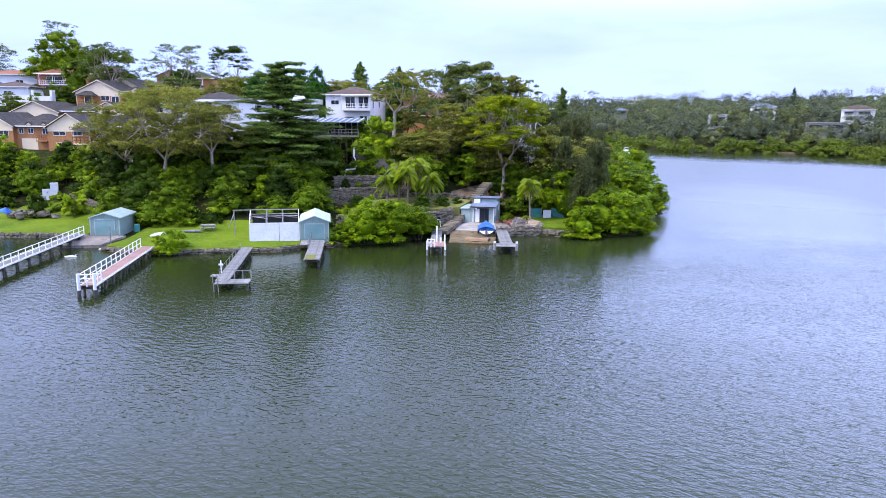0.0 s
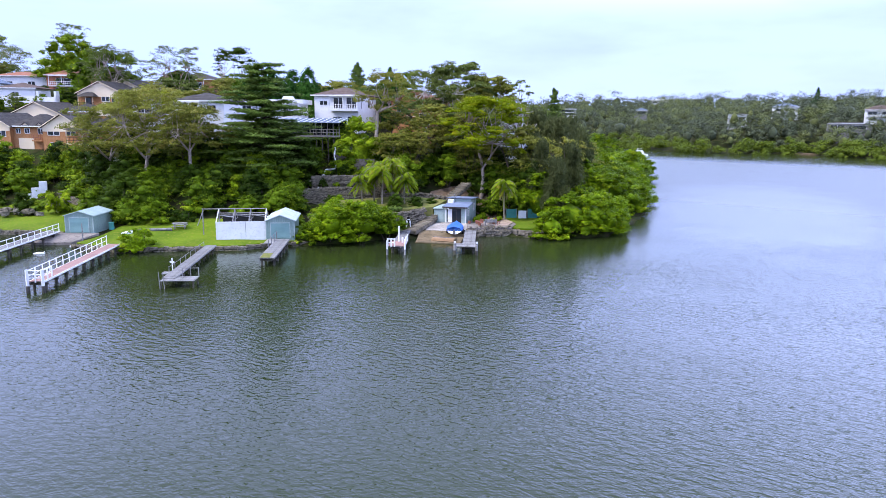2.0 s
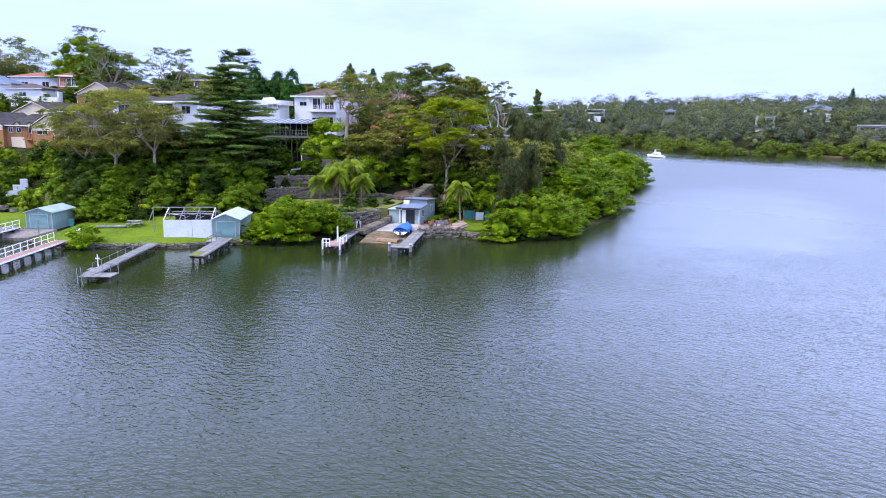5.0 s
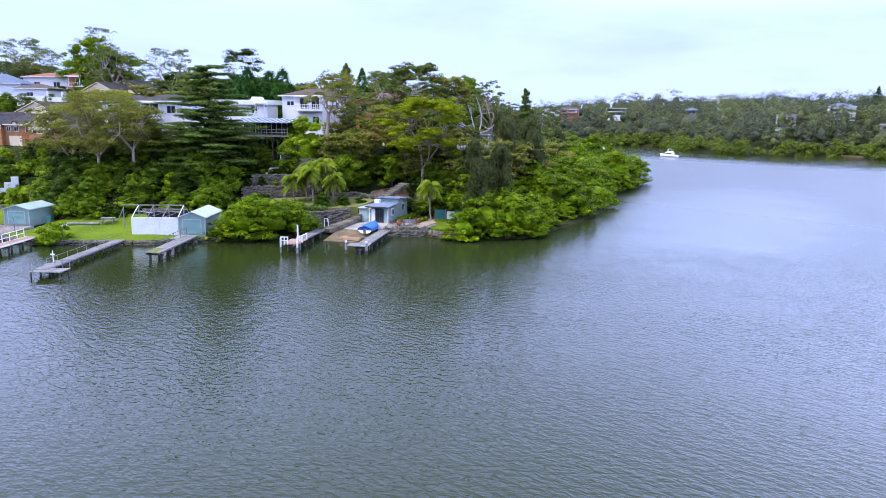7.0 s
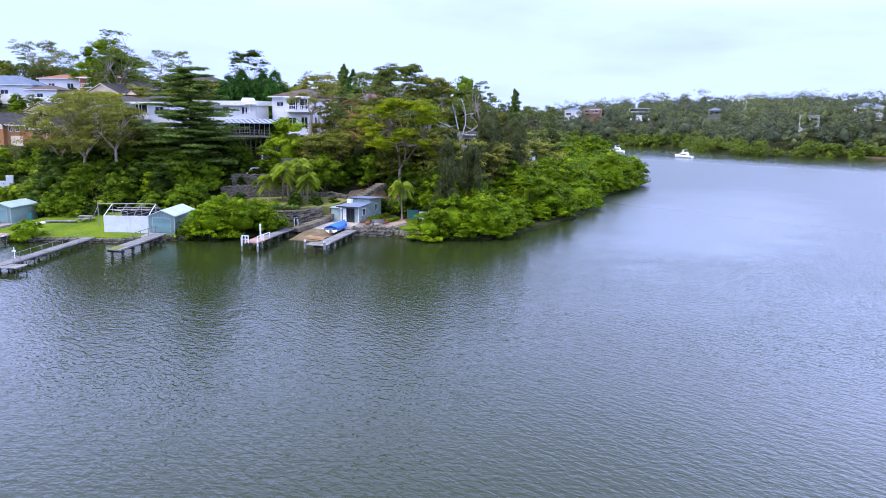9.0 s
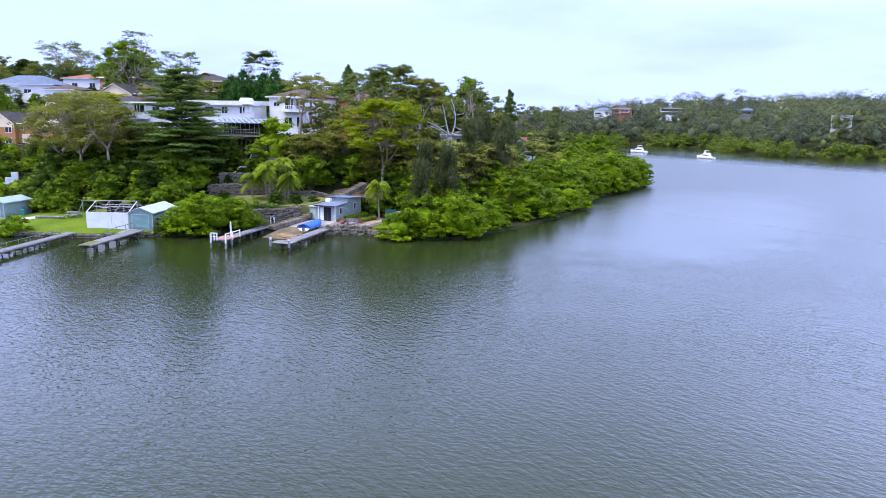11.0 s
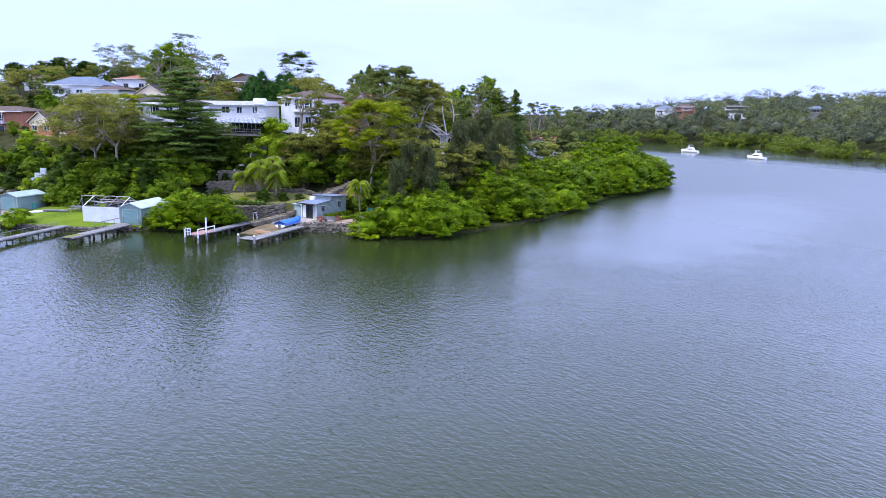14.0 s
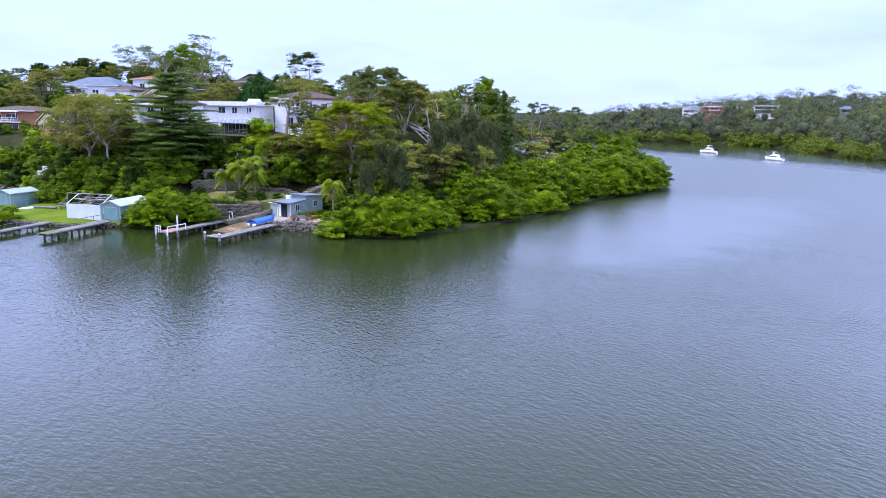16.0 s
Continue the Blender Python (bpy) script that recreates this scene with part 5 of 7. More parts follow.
def palm_tree(seed, H, leaf, fronds=38, reach=2.7, lift=(-0.55, 1.5), dead=5):
    r = random.Random(seed)
    f, w = Foliage(seed), Wood()
    w.limb(curve((0, 0, -0.6), (r.uniform(-0.3, 0.3), r.uniform(-0.3, 0.3), H), 0.02, r, 6), 0.17, 0.11, 8)
    tip = Vector(w.v[-1])
    for i in range(fronds):
        a = i * 2.4 + r.uniform(-0.2, 0.2)
        rise = r.uniform(*lift)
        L = reach * r.uniform(0.85, 1.15)
        pts = []
        for k in range(9):
            s = k / 8
            pts.append(tip + Vector((math.cos(a) * L * s * (0.92 - 0.12 * abs(rise)), math.sin(a) * L * s * (0.92 - 0.12 * abs(rise)), L * (rise * s - (0.75 + 0.35 * rise) * s * s))))
        w.limb(pts, 0.035, 0.01, 4)
        side = Vector((-math.sin(a), math.cos(a), 0))
        c, n = [], []
        for k in range(8):
            for q in range(12):
                s = (q + 0.5) / 12
                p = pts[k].lerp(pts[k + 1], s)
                wid = 0.62 * math.sin(math.pi * (0.12 + 0.83 * (k + s) / 8))
                for sg in (-1, 1):
                    c.append(p + side * sg * wid * 0.45 + Vector((0, 0, -0.20 * wid)))
                    n.append(Vector((0, 0, 1)) + side * sg * 0.7)
        c, n = np.array(c), np.array(n)
        nn = n / np.linalg.norm(n, axis=1, keepdims=True)
        sg = np.where(np.arange(len(c)) % 2 == 0, -1, 1)[:, None]
        u = np.array(side)[None, :] * sg + np.array([[math.cos(a) * 0.5, math.sin(a) * 0.5, -0.45]])
        u -= nn * (u * nn).sum(1, keepdims=True)
        u /= np.linalg.norm(u, axis=1, keepdims=True)
        wv = np.cross(nn, u)
        f.v.append(np.stack([c - u * 0.34, c + wv * 0.022, c + u * 0.46 + np.array((0, 0, -0.16)), c - wv * 0.022], axis=1).reshape(-1, 3))
        f.q.append(np.arange(len(c) * 4).reshape(-1, 4) + f.n)
        f.n += len(c) * 4
    if not dead:
        return w.mesh("trunk", M_PALMTRUNK), f.mesh("fronds", leaf)
    h = Foliage(seed + 500)
    for i in range(dead):
        a = i * 1.3 + r.random()
        for k in range(14):
            q = k / 13
            p = tip + Vector((math.cos(a) * (0.25 + 0.55 * math.sin(q * 2.2)), math.sin(a) * (0.25 + 0.55 * math.sin(q * 2.2)), 0.1 - 2.2 * q * q - 0.2 * q))
            h.blades(np.array([p] * 7) + h.r.normal(scale=0.09, size=(7, 3)), np.array([[math.cos(a), math.sin(a), 0.3]] * 7) + h.r.normal(scale=0.4, size=(7, 3)), 0.55, 0.07, hang=(0, 0, -1))
    return w.mesh("trunk", M_PALMTRUNK), f.mesh("fronds", leaf), h.mesh("dead_fronds", F_STRAW)


def bare_tree(seed, H, R):
    r = random.Random(seed)
    w = Wood()
    t = curve((0, 0, -0.8), (0.4, 0.2, H * 0.5), 0.06, r)
    w.limb(t, 0.28, 0.16, 7)
    for i in range(6):
        a = r.uniform(0, 6.28)
        e = Vector((math.cos(a) * R, math.sin(a) * R * 0.7, H * r.uniform(0.6, 1.0)))
        b = curve(t[-1 if i % 2 else -2], e, 0.2, r)
        w.limb(b, 0.15, 0.05, 6)
        for k in range(3):
            e2 = b[3] + Vector((r.uniform(-1, 1), r.uniform(-1, 1), r.uniform(-0.3, 1))) * R * 0.45
            w.limb(curve(b[3], e2, 0.2, r, 4), 0.08, 0.03, 5)
    return w.mesh("trunk", M_BARK_PALE)


def variants(make, specs, **k):
    return [(H, make(seed, H, R, **{**k, **extra})) for seed, H, R, extra in specs]


def plant(name, meshes, x, y, label, category="tree", s=1.0, turn=None, z=None, group="", stretch=1.0):
    r = random.Random(int(x * 37 + y * 101))
    t = thing(name, label, category, Matrix.Translation((x, y, gz(x, y) if z is None else z)) @ Euler((0, 0, r.uniform(0, 6.28) if turn is None else turn)).to_matrix().to_4x4() @ Matrix.Diagonal((s, s, s * stretch, 1)), group)
    for me in meshes:
        linked(me.name.split(".")[0], me, t)
    return t


def to_top(name, make, x, y, top, R, label, seed=1, z=None, **k):
    """A tree built to reach a given height above the river."""
    g = gz(x, y) if z is None else z
    plant(name, make(seed, top - g, R, **k), x, y, label, z=g, turn=0)


# the named trees of the hill
OPEN = dict(leaf=F_GUMGREY, bark=M_BARK_GUM, clumps=56, dense=80, crad=0.16, size=(0.46, 0.17))
to_top("gum_tree", gum_tree, -148, 180, 36.5, 9.5, "dark spreading gum tree on the ridge", 10, leaf=F_GUMGREY, bark=M_BARK_PALE, clumps=60, dense=120, crad=0.2, size=(0.5, 0.24), base=0.3, heart=0.15)
to_top("leafy_tree", bushy_tree, -117, 172.5, 35.6, 8.8, "large dense fresh green tree on the ridge", 11, leaf=F_LIME, bark=M_BARK_PALE, clumps=80, dense=120, size=(0.55, 0.34), low=0.3, crad=0.22, heart=0.5)
to_top("gum_tree", gum_tree, -129, 190, 41, 6, "tall thin gum tree with a sparse top", 12, **OPEN)
to_top("gum_tree", gum_tree, -84, 140, 29.5, 6, "tall gum tree with an open airy crown", 13, **OPEN)
to_top("gum_tree", gum_tree, -67, 138, 28.8, 7.0, "tall gum tree with thin see-through foliage", 14, **OPEN)
to_top("gum_tree", gum_tree, -92, 150, 29.0, 6.5, "broad gum tree behind the townhouses", 15, leaf=F_BROAD, bark=M_BARK_PALE, clumps=34, dense=150, size=(0.6, 0.34), heart=0.55)
to_top("gum_tree", gum_tree, -75.6, 181, 32.8, 6.0, "tall dark gum tree against the sky", 16, leaf=F_DEEPSHADE, bark=M_BARK_PALE, clumps=40, dense=120, size=(0.5, 0.24), heart=0.4, base=0.35)
to_top("cedar_tree", cedar_tree, -31, 95.5, 22.0, 7.4, "large dark cedar with flat layered branches", 17, leaf=F_CEDAR)
for i, (x, y, top, R) in enumerate(((-48.5, 132, 23.4, 4.2), (-44.2, 130, 24.2, 4.4), (-40.2, 131, 23.8, 4.2), (-36.4, 129.5, 24.0, 3.8))):
    to_top("conifer_tree", conifer_tree, x, y, top, R, "dense dark green conifer beside the white houses", 18 + i, leaf=F_CONIFER)
to_top("conifer_tree", conifer_tree, -21.5, 133.7, 24.3, 2.4, "narrow dark green conifer behind the white house", 23, leaf=F_CONIFER)
to_top("pine_tree", tiered_pine, -34.8, 157.4, 26.8, 5.0, "blue-green pine with open tiers", 22, leaf=F_CEDAR)
to_top("gum_tree", gum_tree, -18.6, 108.5, 22.2, 4.4, "tall gum tree with a pale bare trunk", 23, leaf=F_GUM, bark=M_BARK_GUM, clumps=26, dense=150, size=(0.42, 0.2), base=0.62, start=0.55, heart=0.0)
to_top("gum_tree", gum_tree, -12.5, 121, 22.8, 5.2, "grey-green gum tree on the slope", 24, leaf=F_GUMGREY, bark=M_BARK_PALE, clumps=44, dense=150, crad=0.25)
to_top("gum_tree", gum_tree, -6.3, 120, 24.0, 6.0, "large grey-green gum tree above the cabin", 25, leaf=F_GUMGREY, bark=M_BARK_PALE, clumps=56, dense=210, size=(0.42, 0.2), heart=0.4, crad=0.23)
to_top("gum_tree", gum_tree, -2.4, 123, 22.0, 4.4, "large olive gum tree above the cabin", 26, leaf=F_GUM, bark=M_BARK_PALE, clumps=54, dense=210, size=(0.42, 0.2), heart=0.4, crad=0.23)
to_top("umbrella_tree", gum_tree, -0.6, 104, 17.9, 6.4, "yellow-green spreading tree with flat leaf clouds", 27, leaf=F_UMBRELLA, bark=M_BARK_GUM, clumps=64, dense=190, flat=0.45, size=(0.36, 0.2), heart=0.5, crad=0.22, base=0.40)
to_top("gum_tree", gum_tree, 4.4, 141, 22.6, 3.6, "slender gum tree with open foliage", 28, **OPEN)
to_top("pine_tree", tiered_pine, 9.7, 140, 20.6, 3.6, "dark narrow pine standing above the gums", 29, leaf=F_CEDAR)
for i, (x, y, top, R) in enumerate(((11, 112, 14.6, 3.6), (14.5, 116, 12.8, 3.2), (10.6, 93.4, 9.2, 2.6), (12.6, 98, 11.4, 2.8), (8.6, 100, 11.8, 2.8), (12.5, 126, 15.0, 3.6), (9.5, 136, 14.2, 3.4), (5.0, 150, 16.5, 3.6), (14, 159, 12.6, 3.2), (7.6, 108, 12.6, 3.0), (9.5, 120, 14.5, 3.4), (7, 131, 15.5, 3.6))):
    to_top("she_oak", she_oak, x, y, top, R, "grey-green feathery she-oak with drooping needles", 40 + i, leaf=F_SHEOAK)
to_top("round_tree", bushy_tree, -8, 168, 24.3, 4.6, "round bright green tree on the point", 52, leaf=F_BROAD, clumps=34, dense=120, size=(0.5, 0.34), low=0.45)
to_top("gum_tree", gum_tree, -2, 183, 19.2, 4, "thin gum tree at the end of the point", 53, **OPEN)
to_top("gum_tree", gum_tree, 6, 180, 18.0, 5.4, "dark spreading gum tree at the end of the point", 54, leaf=F_GUMGREY, bark=M_BARK_DARK, clumps=30, dense=140, size=(0.6, 0.28), base=0.3)
to_top("gum_tree", gum_tree, 11.5, 184, 12.5, 4.0, "dark low gum tree at the end of the point", 55, leaf=F_GUMGREY, bark=M_BARK_DARK, clumps=22, dense=140, size=(0.6, 0.28), base=0.2)
to_top("gum_tree", gum_tree, -47.0, 90, 18.4, 7.4, "broad olive-brown gum tree with twisting pale limbs", 56, leaf=F_GUM, bark=M_BARK_GUM, clumps=84, dense=150, size=(0.4, 0.18), base=0.36, heart=0.0, crad=0.19)
to_top("gum_tree", gum_tree, -38, 88, 16.3, 5.0, "olive gum tree with a straight reddish trunk", 57, leaf=F_GUM, bark=M_BARK_GUM, clumps=46, dense=170, size=(0.4, 0.18), base=0.46, start=0.45, heart=0.0)
to_top("gum_tree", gum_tree, -54.5, 94, 16.4, 6.6, "olive gum tree below the townhouses", 58, leaf=F_GUM, bark=M_BARK_GUM, clumps=58, dense=150, size=(0.4, 0.18), base=0.34, heart=0.0, crad=0.2)
to_top("umbrella_tree", gum_tree, -51, 98.5, 18.6, 5.2, "flat-topped tree with rusty yellow flowers", 59, leaf=F_UMBRELLA, bark=M_BARK_GUM, clumps=40, dense=140, flat=0.4, heart=0.3, crad=0.22, base=0.5)
plant("dead_tree", [bare_tree(63, 13.0, 3.6)], 3.5, 122.0, "bare dead tree with bleached white limbs", turn=0.3)

# mangroves: one long belt along the point, and the bushes at the water's edge
MANG = [bushy_tree(70 + i, H, R, F_MANGROVE, clumps=c, dense=235, size=(0.23, 0.165), crad=k * 0.84, heart=0.5, low=lo, flat=0.72, lobes=8) for i, (H, R, c, k, lo) in enumerate(((4.2, 3.0, 34, 0.30, 0.12), (5.2, 3.4, 30, 0.29, 0.4), (6.4, 3.8, 32, 0.27, 0.45), (3.2, 2.4, 24, 0.34, 0.1), (5.0, 3.3, 38, 0.29, 0.12)))]
MANG_LABEL = "dense bright green mangrove rising from the water"


def mangrove_belt():
    r = random.Random(9)
    edge = [(8.6, 88.4), (13.1, 88.4), (17.0, 91.2), (21.6, 104.5), (25.2, 120), (25.0, 144), (31.0, 176), (31.0, 185), (26, 195), (12, 202)]
    for row, (inset, step) in enumerate(((1.2, 4.6), (5.0, 5.2), (9.2, 5.8), (13.2, 6.4))):
        for (x0, y0), (x1, y1) in zip(edge, edge[1:]):
            L = math.hypot(x1 - x0, y1 - y0)
            nx, ny = -(y1 - y0) / L, (x1 - x0) / L
            s = r.uniform(0, step)
            while s < L:
                x = x0 + (x1 - x0) * s / L + nx * (inset + r.uniform(-0.8, 0.8))
                y = y0 + (y1 - y0) * s / L + ny * (inset + r.uniform(-0.8, 0.8))
                s += step * r.uniform(0.8, 1.2)
                if y < 92 + row * 1.5 and row > 1 or x < 8 and y < 150 or x < 11.6 and y < 97:
                    continue
                far = min(1, max(0, (y - 95) / 60))
                me = MANG[(0, 1, 2, 2)[row] if r.random() < 0.6 else (4, 4, 1, 1)[row]]
                plant("mangrove_tree", me, x, y, MANG_LABEL, s=r.choice((0.7, 0.85, 1.0, 1.12, 1.25)) * r.uniform(0.94, 1.06) * (0.98 + 0.30 * far), z=0.1, group="mangrove belt")


mangrove_belt()
for x, y, s, k in ((-12.2, 79.8, 0.95, 4), (-15.6, 77.8, 0.88, 4), (-9.6, 81.8, 0.74, 1), (-17.8, 76.8, 0.8, 3), (-13.0, 83.4, 0.85, 1), (-14.6, 80.6, 1.0, 1)):
    plant("mangrove_tree", MANG[k], x, y, "broad dark-stemmed mangrove between the jetties", s=s, z=0.1)
plant("mangrove_tree", MANG[3], -34.6, 68.4, "small mangrove bush at the river wall", s=0.85, z=0.0)
plant("mangrove_tree", MANG[3], 10.3, 87.2, "fresh green mangrove bush beside the lawn", s=1.12, z=0.0)

# palms
for i, (x, y, h, s) in enumerate(((-14.4, 93.5, 6.0, 0.9), (-12.9, 92.4, 5.2, 0.95), (-11.2, 94.0, 6.2, 0.9), (-9.8, 92.6, 4.9, 0.85), (-12.2, 95.0, 6.8, 0.9), (-15.6, 92.2, 4.8, 0.8), (3.9, 94.5, 5.8, 0.9))):
    plant("palm_tree", palm_tree(80 + i, h, F_PALM, reach=2.4), x, y, "green palm with arching fronds and a grey trunk", s=s * 0.95, z=(2.7 if i < 6 else 1.0), group="waterside palms")

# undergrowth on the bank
SHRUBS = [bushy_tree(90 + i, H, R, m, clumps=c, dense=88, size=(0.34, 0.21), crad=0.36, heart=0.6) for i, (H, R, m, c) in enumerate(((3.2, 2.3, F_BROAD, 20), (4.2, 2.6, F_BROAD, 24), (3.6, 2.2, F_DEEPSHADE, 20), (2.6, 2.0, F_LIME, 16), (5.4, 2.9, F_DEEPSHADE, 28), (5.0, 2.7, F_LIME, 26)))]
SHRUB_LABEL = ("leafy green shrub on the wooded bank", "tall leafy green shrub on the wooded bank", "dark green shrub with the bank's shade in its colour", "lime green shrub on the bank", "tall dark green shrub with the bank's shade in its colour", "tall lime green shrub on the bank")


def undergrowth():
    r = random.Random(3)
    for gx in np.arange(-84, 16, 3.3):
        for gy in np.arange(80, 112, 3.4):
            x, y = gx + r.uniform(-1.3, 1.3), gy + r.uniform(-1.3, 1.3)
            d = float(edge_distance(TOE, np.array([x]), np.array([y]))[0])
            if d < -0.4 or d > 26:
                continue
            if -25.5 < x < -3 and 91 < y < 103 or -21 < x < -3 and y < 101 or -6.5 < x < 5 and y < 104:
                continue
            if any(abs(x - a) < w and abs(y - b) < h for a, b, w, h in CLEAR):
                continue
            if r.random() < 0.22:
                continue
            # from x -62 to -44 mostly dark leaves, painting the shade below gum crowns
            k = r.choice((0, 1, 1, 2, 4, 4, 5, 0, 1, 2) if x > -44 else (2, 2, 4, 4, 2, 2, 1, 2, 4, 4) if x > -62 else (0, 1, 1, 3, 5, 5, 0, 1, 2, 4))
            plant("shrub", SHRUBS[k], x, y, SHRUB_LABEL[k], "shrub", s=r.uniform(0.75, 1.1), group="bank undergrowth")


def ground_cover():
    r = random.Random(8)
    low = [bushy_tree(95 + i, 1.5, 1.5, m, clumps=9, dense=46, size=(0.32, 0.2), crad=0.42, heart=0.6) for i, m in enumerate((F_DEEPSHADE, F_BROAD, F_LIME))]
    for gx in np.arange(-76, 16, 2.7):
        for gy in np.arange(80, 100, 2.7):
            x, y = gx + r.uniform(-1.2, 1.2), gy + r.uniform(-1.2, 1.2)
            d = float(edge_distance(TOE, np.array([x]), np.array([y]))[0])
            if d < 0.3 or d > 14 or r.random() < 0.15 or -26.5 < x < -3 and y > 91 or -6.5 < x < 5:
                continue
            plant("low_shrub", low[r.randrange(3)], x, y, "low green groundcover on the shaded bank", "shrub", s=r.uniform(0.7, 1.3), group="bank groundcover")


CLEAR = [(-77, 110, 17, 7.5), (-46, 106, 6, 5), (-25, 104, 9, 4), (-63, 93, 5, 4)]
undergrowth()
ground_cover()


# taller trees between and behind the houses
MID = {
    "gum": (("gum_tree", "olive-green gum tree among the houses"), variants(gum_tree, [(300, 9.5, 3.8, {}), (301, 11.0, 4.2, {}), (302, 12.0, 4.0, {"leaf": F_GUMGREY}), (303, 10.0, 4.4, {"leaf": F_GUMGREY})], leaf=F_GUM, bark=M_BARK_DARK, clumps=36, dense=84, size=(0.46, 0.22), base=0.32, heart=0.42, crad=0.28)),
    "broad": (("leafy_tree", "dense mid-green leafy tree on the hillside"), variants(bushy_tree, [(310, 8.0, 3.4, {}), (311, 9.0, 3.8, {"leaf": F_DEEPSHADE}), (312, 7.0, 3.2, {})], leaf=F_BROAD, clumps=34, dense=92, size=(0.42, 0.26), heart=0.58, low=0.2, crad=0.33)),
    "far_gum": (("gum_tree", "olive-green gum tree on the ridge"), variants(gum_tree, [(304, 10.0, 3.8, {}), (305, 11.0, 4.4, {"leaf": F_GUMGREY})], leaf=F_GUM, bark=M_BARK_DARK, clumps=26, dense=56, size=(0.62, 0.32), base=0.35, heart=0.42, crad=0.31)),
    "far_broad": (("leafy_tree", "dense mid-green leafy tree on the ridge"), variants(bushy_tree, [(313, 8.0, 3.4, {}), (314, 7.0, 3.2, {"leaf": F_DEEPSHADE})], leaf=F_BROAD, clumps=22, dense=55, size=(0.6, 0.38), heart=0.58, low=0.3, crad=0.38)),
    "lime": (("leafy_tree", "fresh lime green leafy tree on the hillside"), variants(bushy_tree, [(320, 7.0, 2.8, {}), (321, 8.0, 3.0, {})], leaf=F_LIME, clumps=30, dense=92, size=(0.40, 0.25), heart=0.58, low=0.25, crad=0.33)),
}


def rise_to(kind, x, y, top, k=None, wide=1.0):
    """One of the hillside trees, scaled so that it reaches the height top above the river."""
    (name, label), made = MID[kind]
    r = random.Random(int(x * 13 + y * 7))
    H, meshes = made[r.randrange(len(made)) if k is None else k]
    g = gz(x, y)
    s = max(0.2, (top - g) / H)
    w = min(max(s, 0.35) * wide, 1.35)
    plant(name, meshes, x, y, label, s=w, z=g, stretch=s / w)


def wooded(x0, x1, y0, y1, step, low, high, lid, seed, skip=0.12, mix=("gum", "gum", "gum", "broad", "broad")):
    r = random.Random(seed)
    for gx in np.arange(x0, x1, step):
        for gy in np.arange(y0, y1, step):
            x, y = gx + r.uniform(-0.4, 0.4) * step, gy + r.uniform(-0.4, 0.4) * step
            d = float(edge_distance(TOE, np.array([x]), np.array([y]))[0])
            h = r.uniform(low, high)
            if d < 2 or r.random() < skip or any(abs(x - a) < w + (2 if lid else 0) and -(fr if lid else 2.5) < y - b < bk for a, b, w, fr, bk in HOUSES):
                continue
            dist = math.hypot(x - 20, y)
            top = gz(x, y) + h if lid == 0 else min(gz(x, y) + h, 14.8 + lid * dist + r.uniform(-2.5, 0.5))
            rise_to(r.choice(mix), x, y, max(top, gz(x, y) + min(4, h)), wide=r.uniform(0.95, 1.25))


# centre x, front y, half width, clear depth in front, depth behind the front
HOUSES = [(-79, 107, 12, 18, 11), (-90, 123, 6, 14, 11), (-77, 126, 5, 10, 11), (-83, 134, 7, 8, 12), (-80, 144, 7, 6, 9), (-73, 152, 6, 6, 8), (-110, 163, 9, 10, 10), (-129, 168, 9, 10, 10), (-49, 103, 9, 9, 9),
          (-41, 118, 8, 11, 10), (-29, 119, 6, 14, 10), (-24, 103, 8, 6, 5), (-15, 122, 4, 14, 10), (2.2, 131, 3.6, 16, 9), (4.5, 173, 4, 18, 9), (-127, 146, 10, 9, 11), (-109, 142, 5, 9, 9), (-110, 112, 9, 22, 10), (-86, 168, 4, 16, 9), (3.4, 121, 2.2, 15, 3)]
wooded(-66, 2, 112, 126, 5.6, 5, 9, 0.035, 21, skip=0.3)
wooded(-62, 13, 126, 150, 6.6, 7, 11, 0.048, 22, skip=0.25, mix=("gum", "far_gum", "far_gum", "far_broad"))
wooded(-70, 16, 150, 192, 10.0, 8, 13, 0.060, 23, mix=("far_gum", "far_gum", "far_broad"))
wooded(-190, -64, 126, 180, 7.6, 5, 8.5, 0.085, 24, skip=0.3, mix=("far_gum", "far_gum", "far_broad"))
wooded(-215, -66, 186, 215, 10.5, 6, 11, 0.10, 25, skip=0.25, mix=("far_gum", "far_gum", "far_broad"))
wooded(-3, 15, 107, 126, 5.2, 7, 11, 0.03, 26, skip=0.2, mix=("gum", "gum", "broad"))
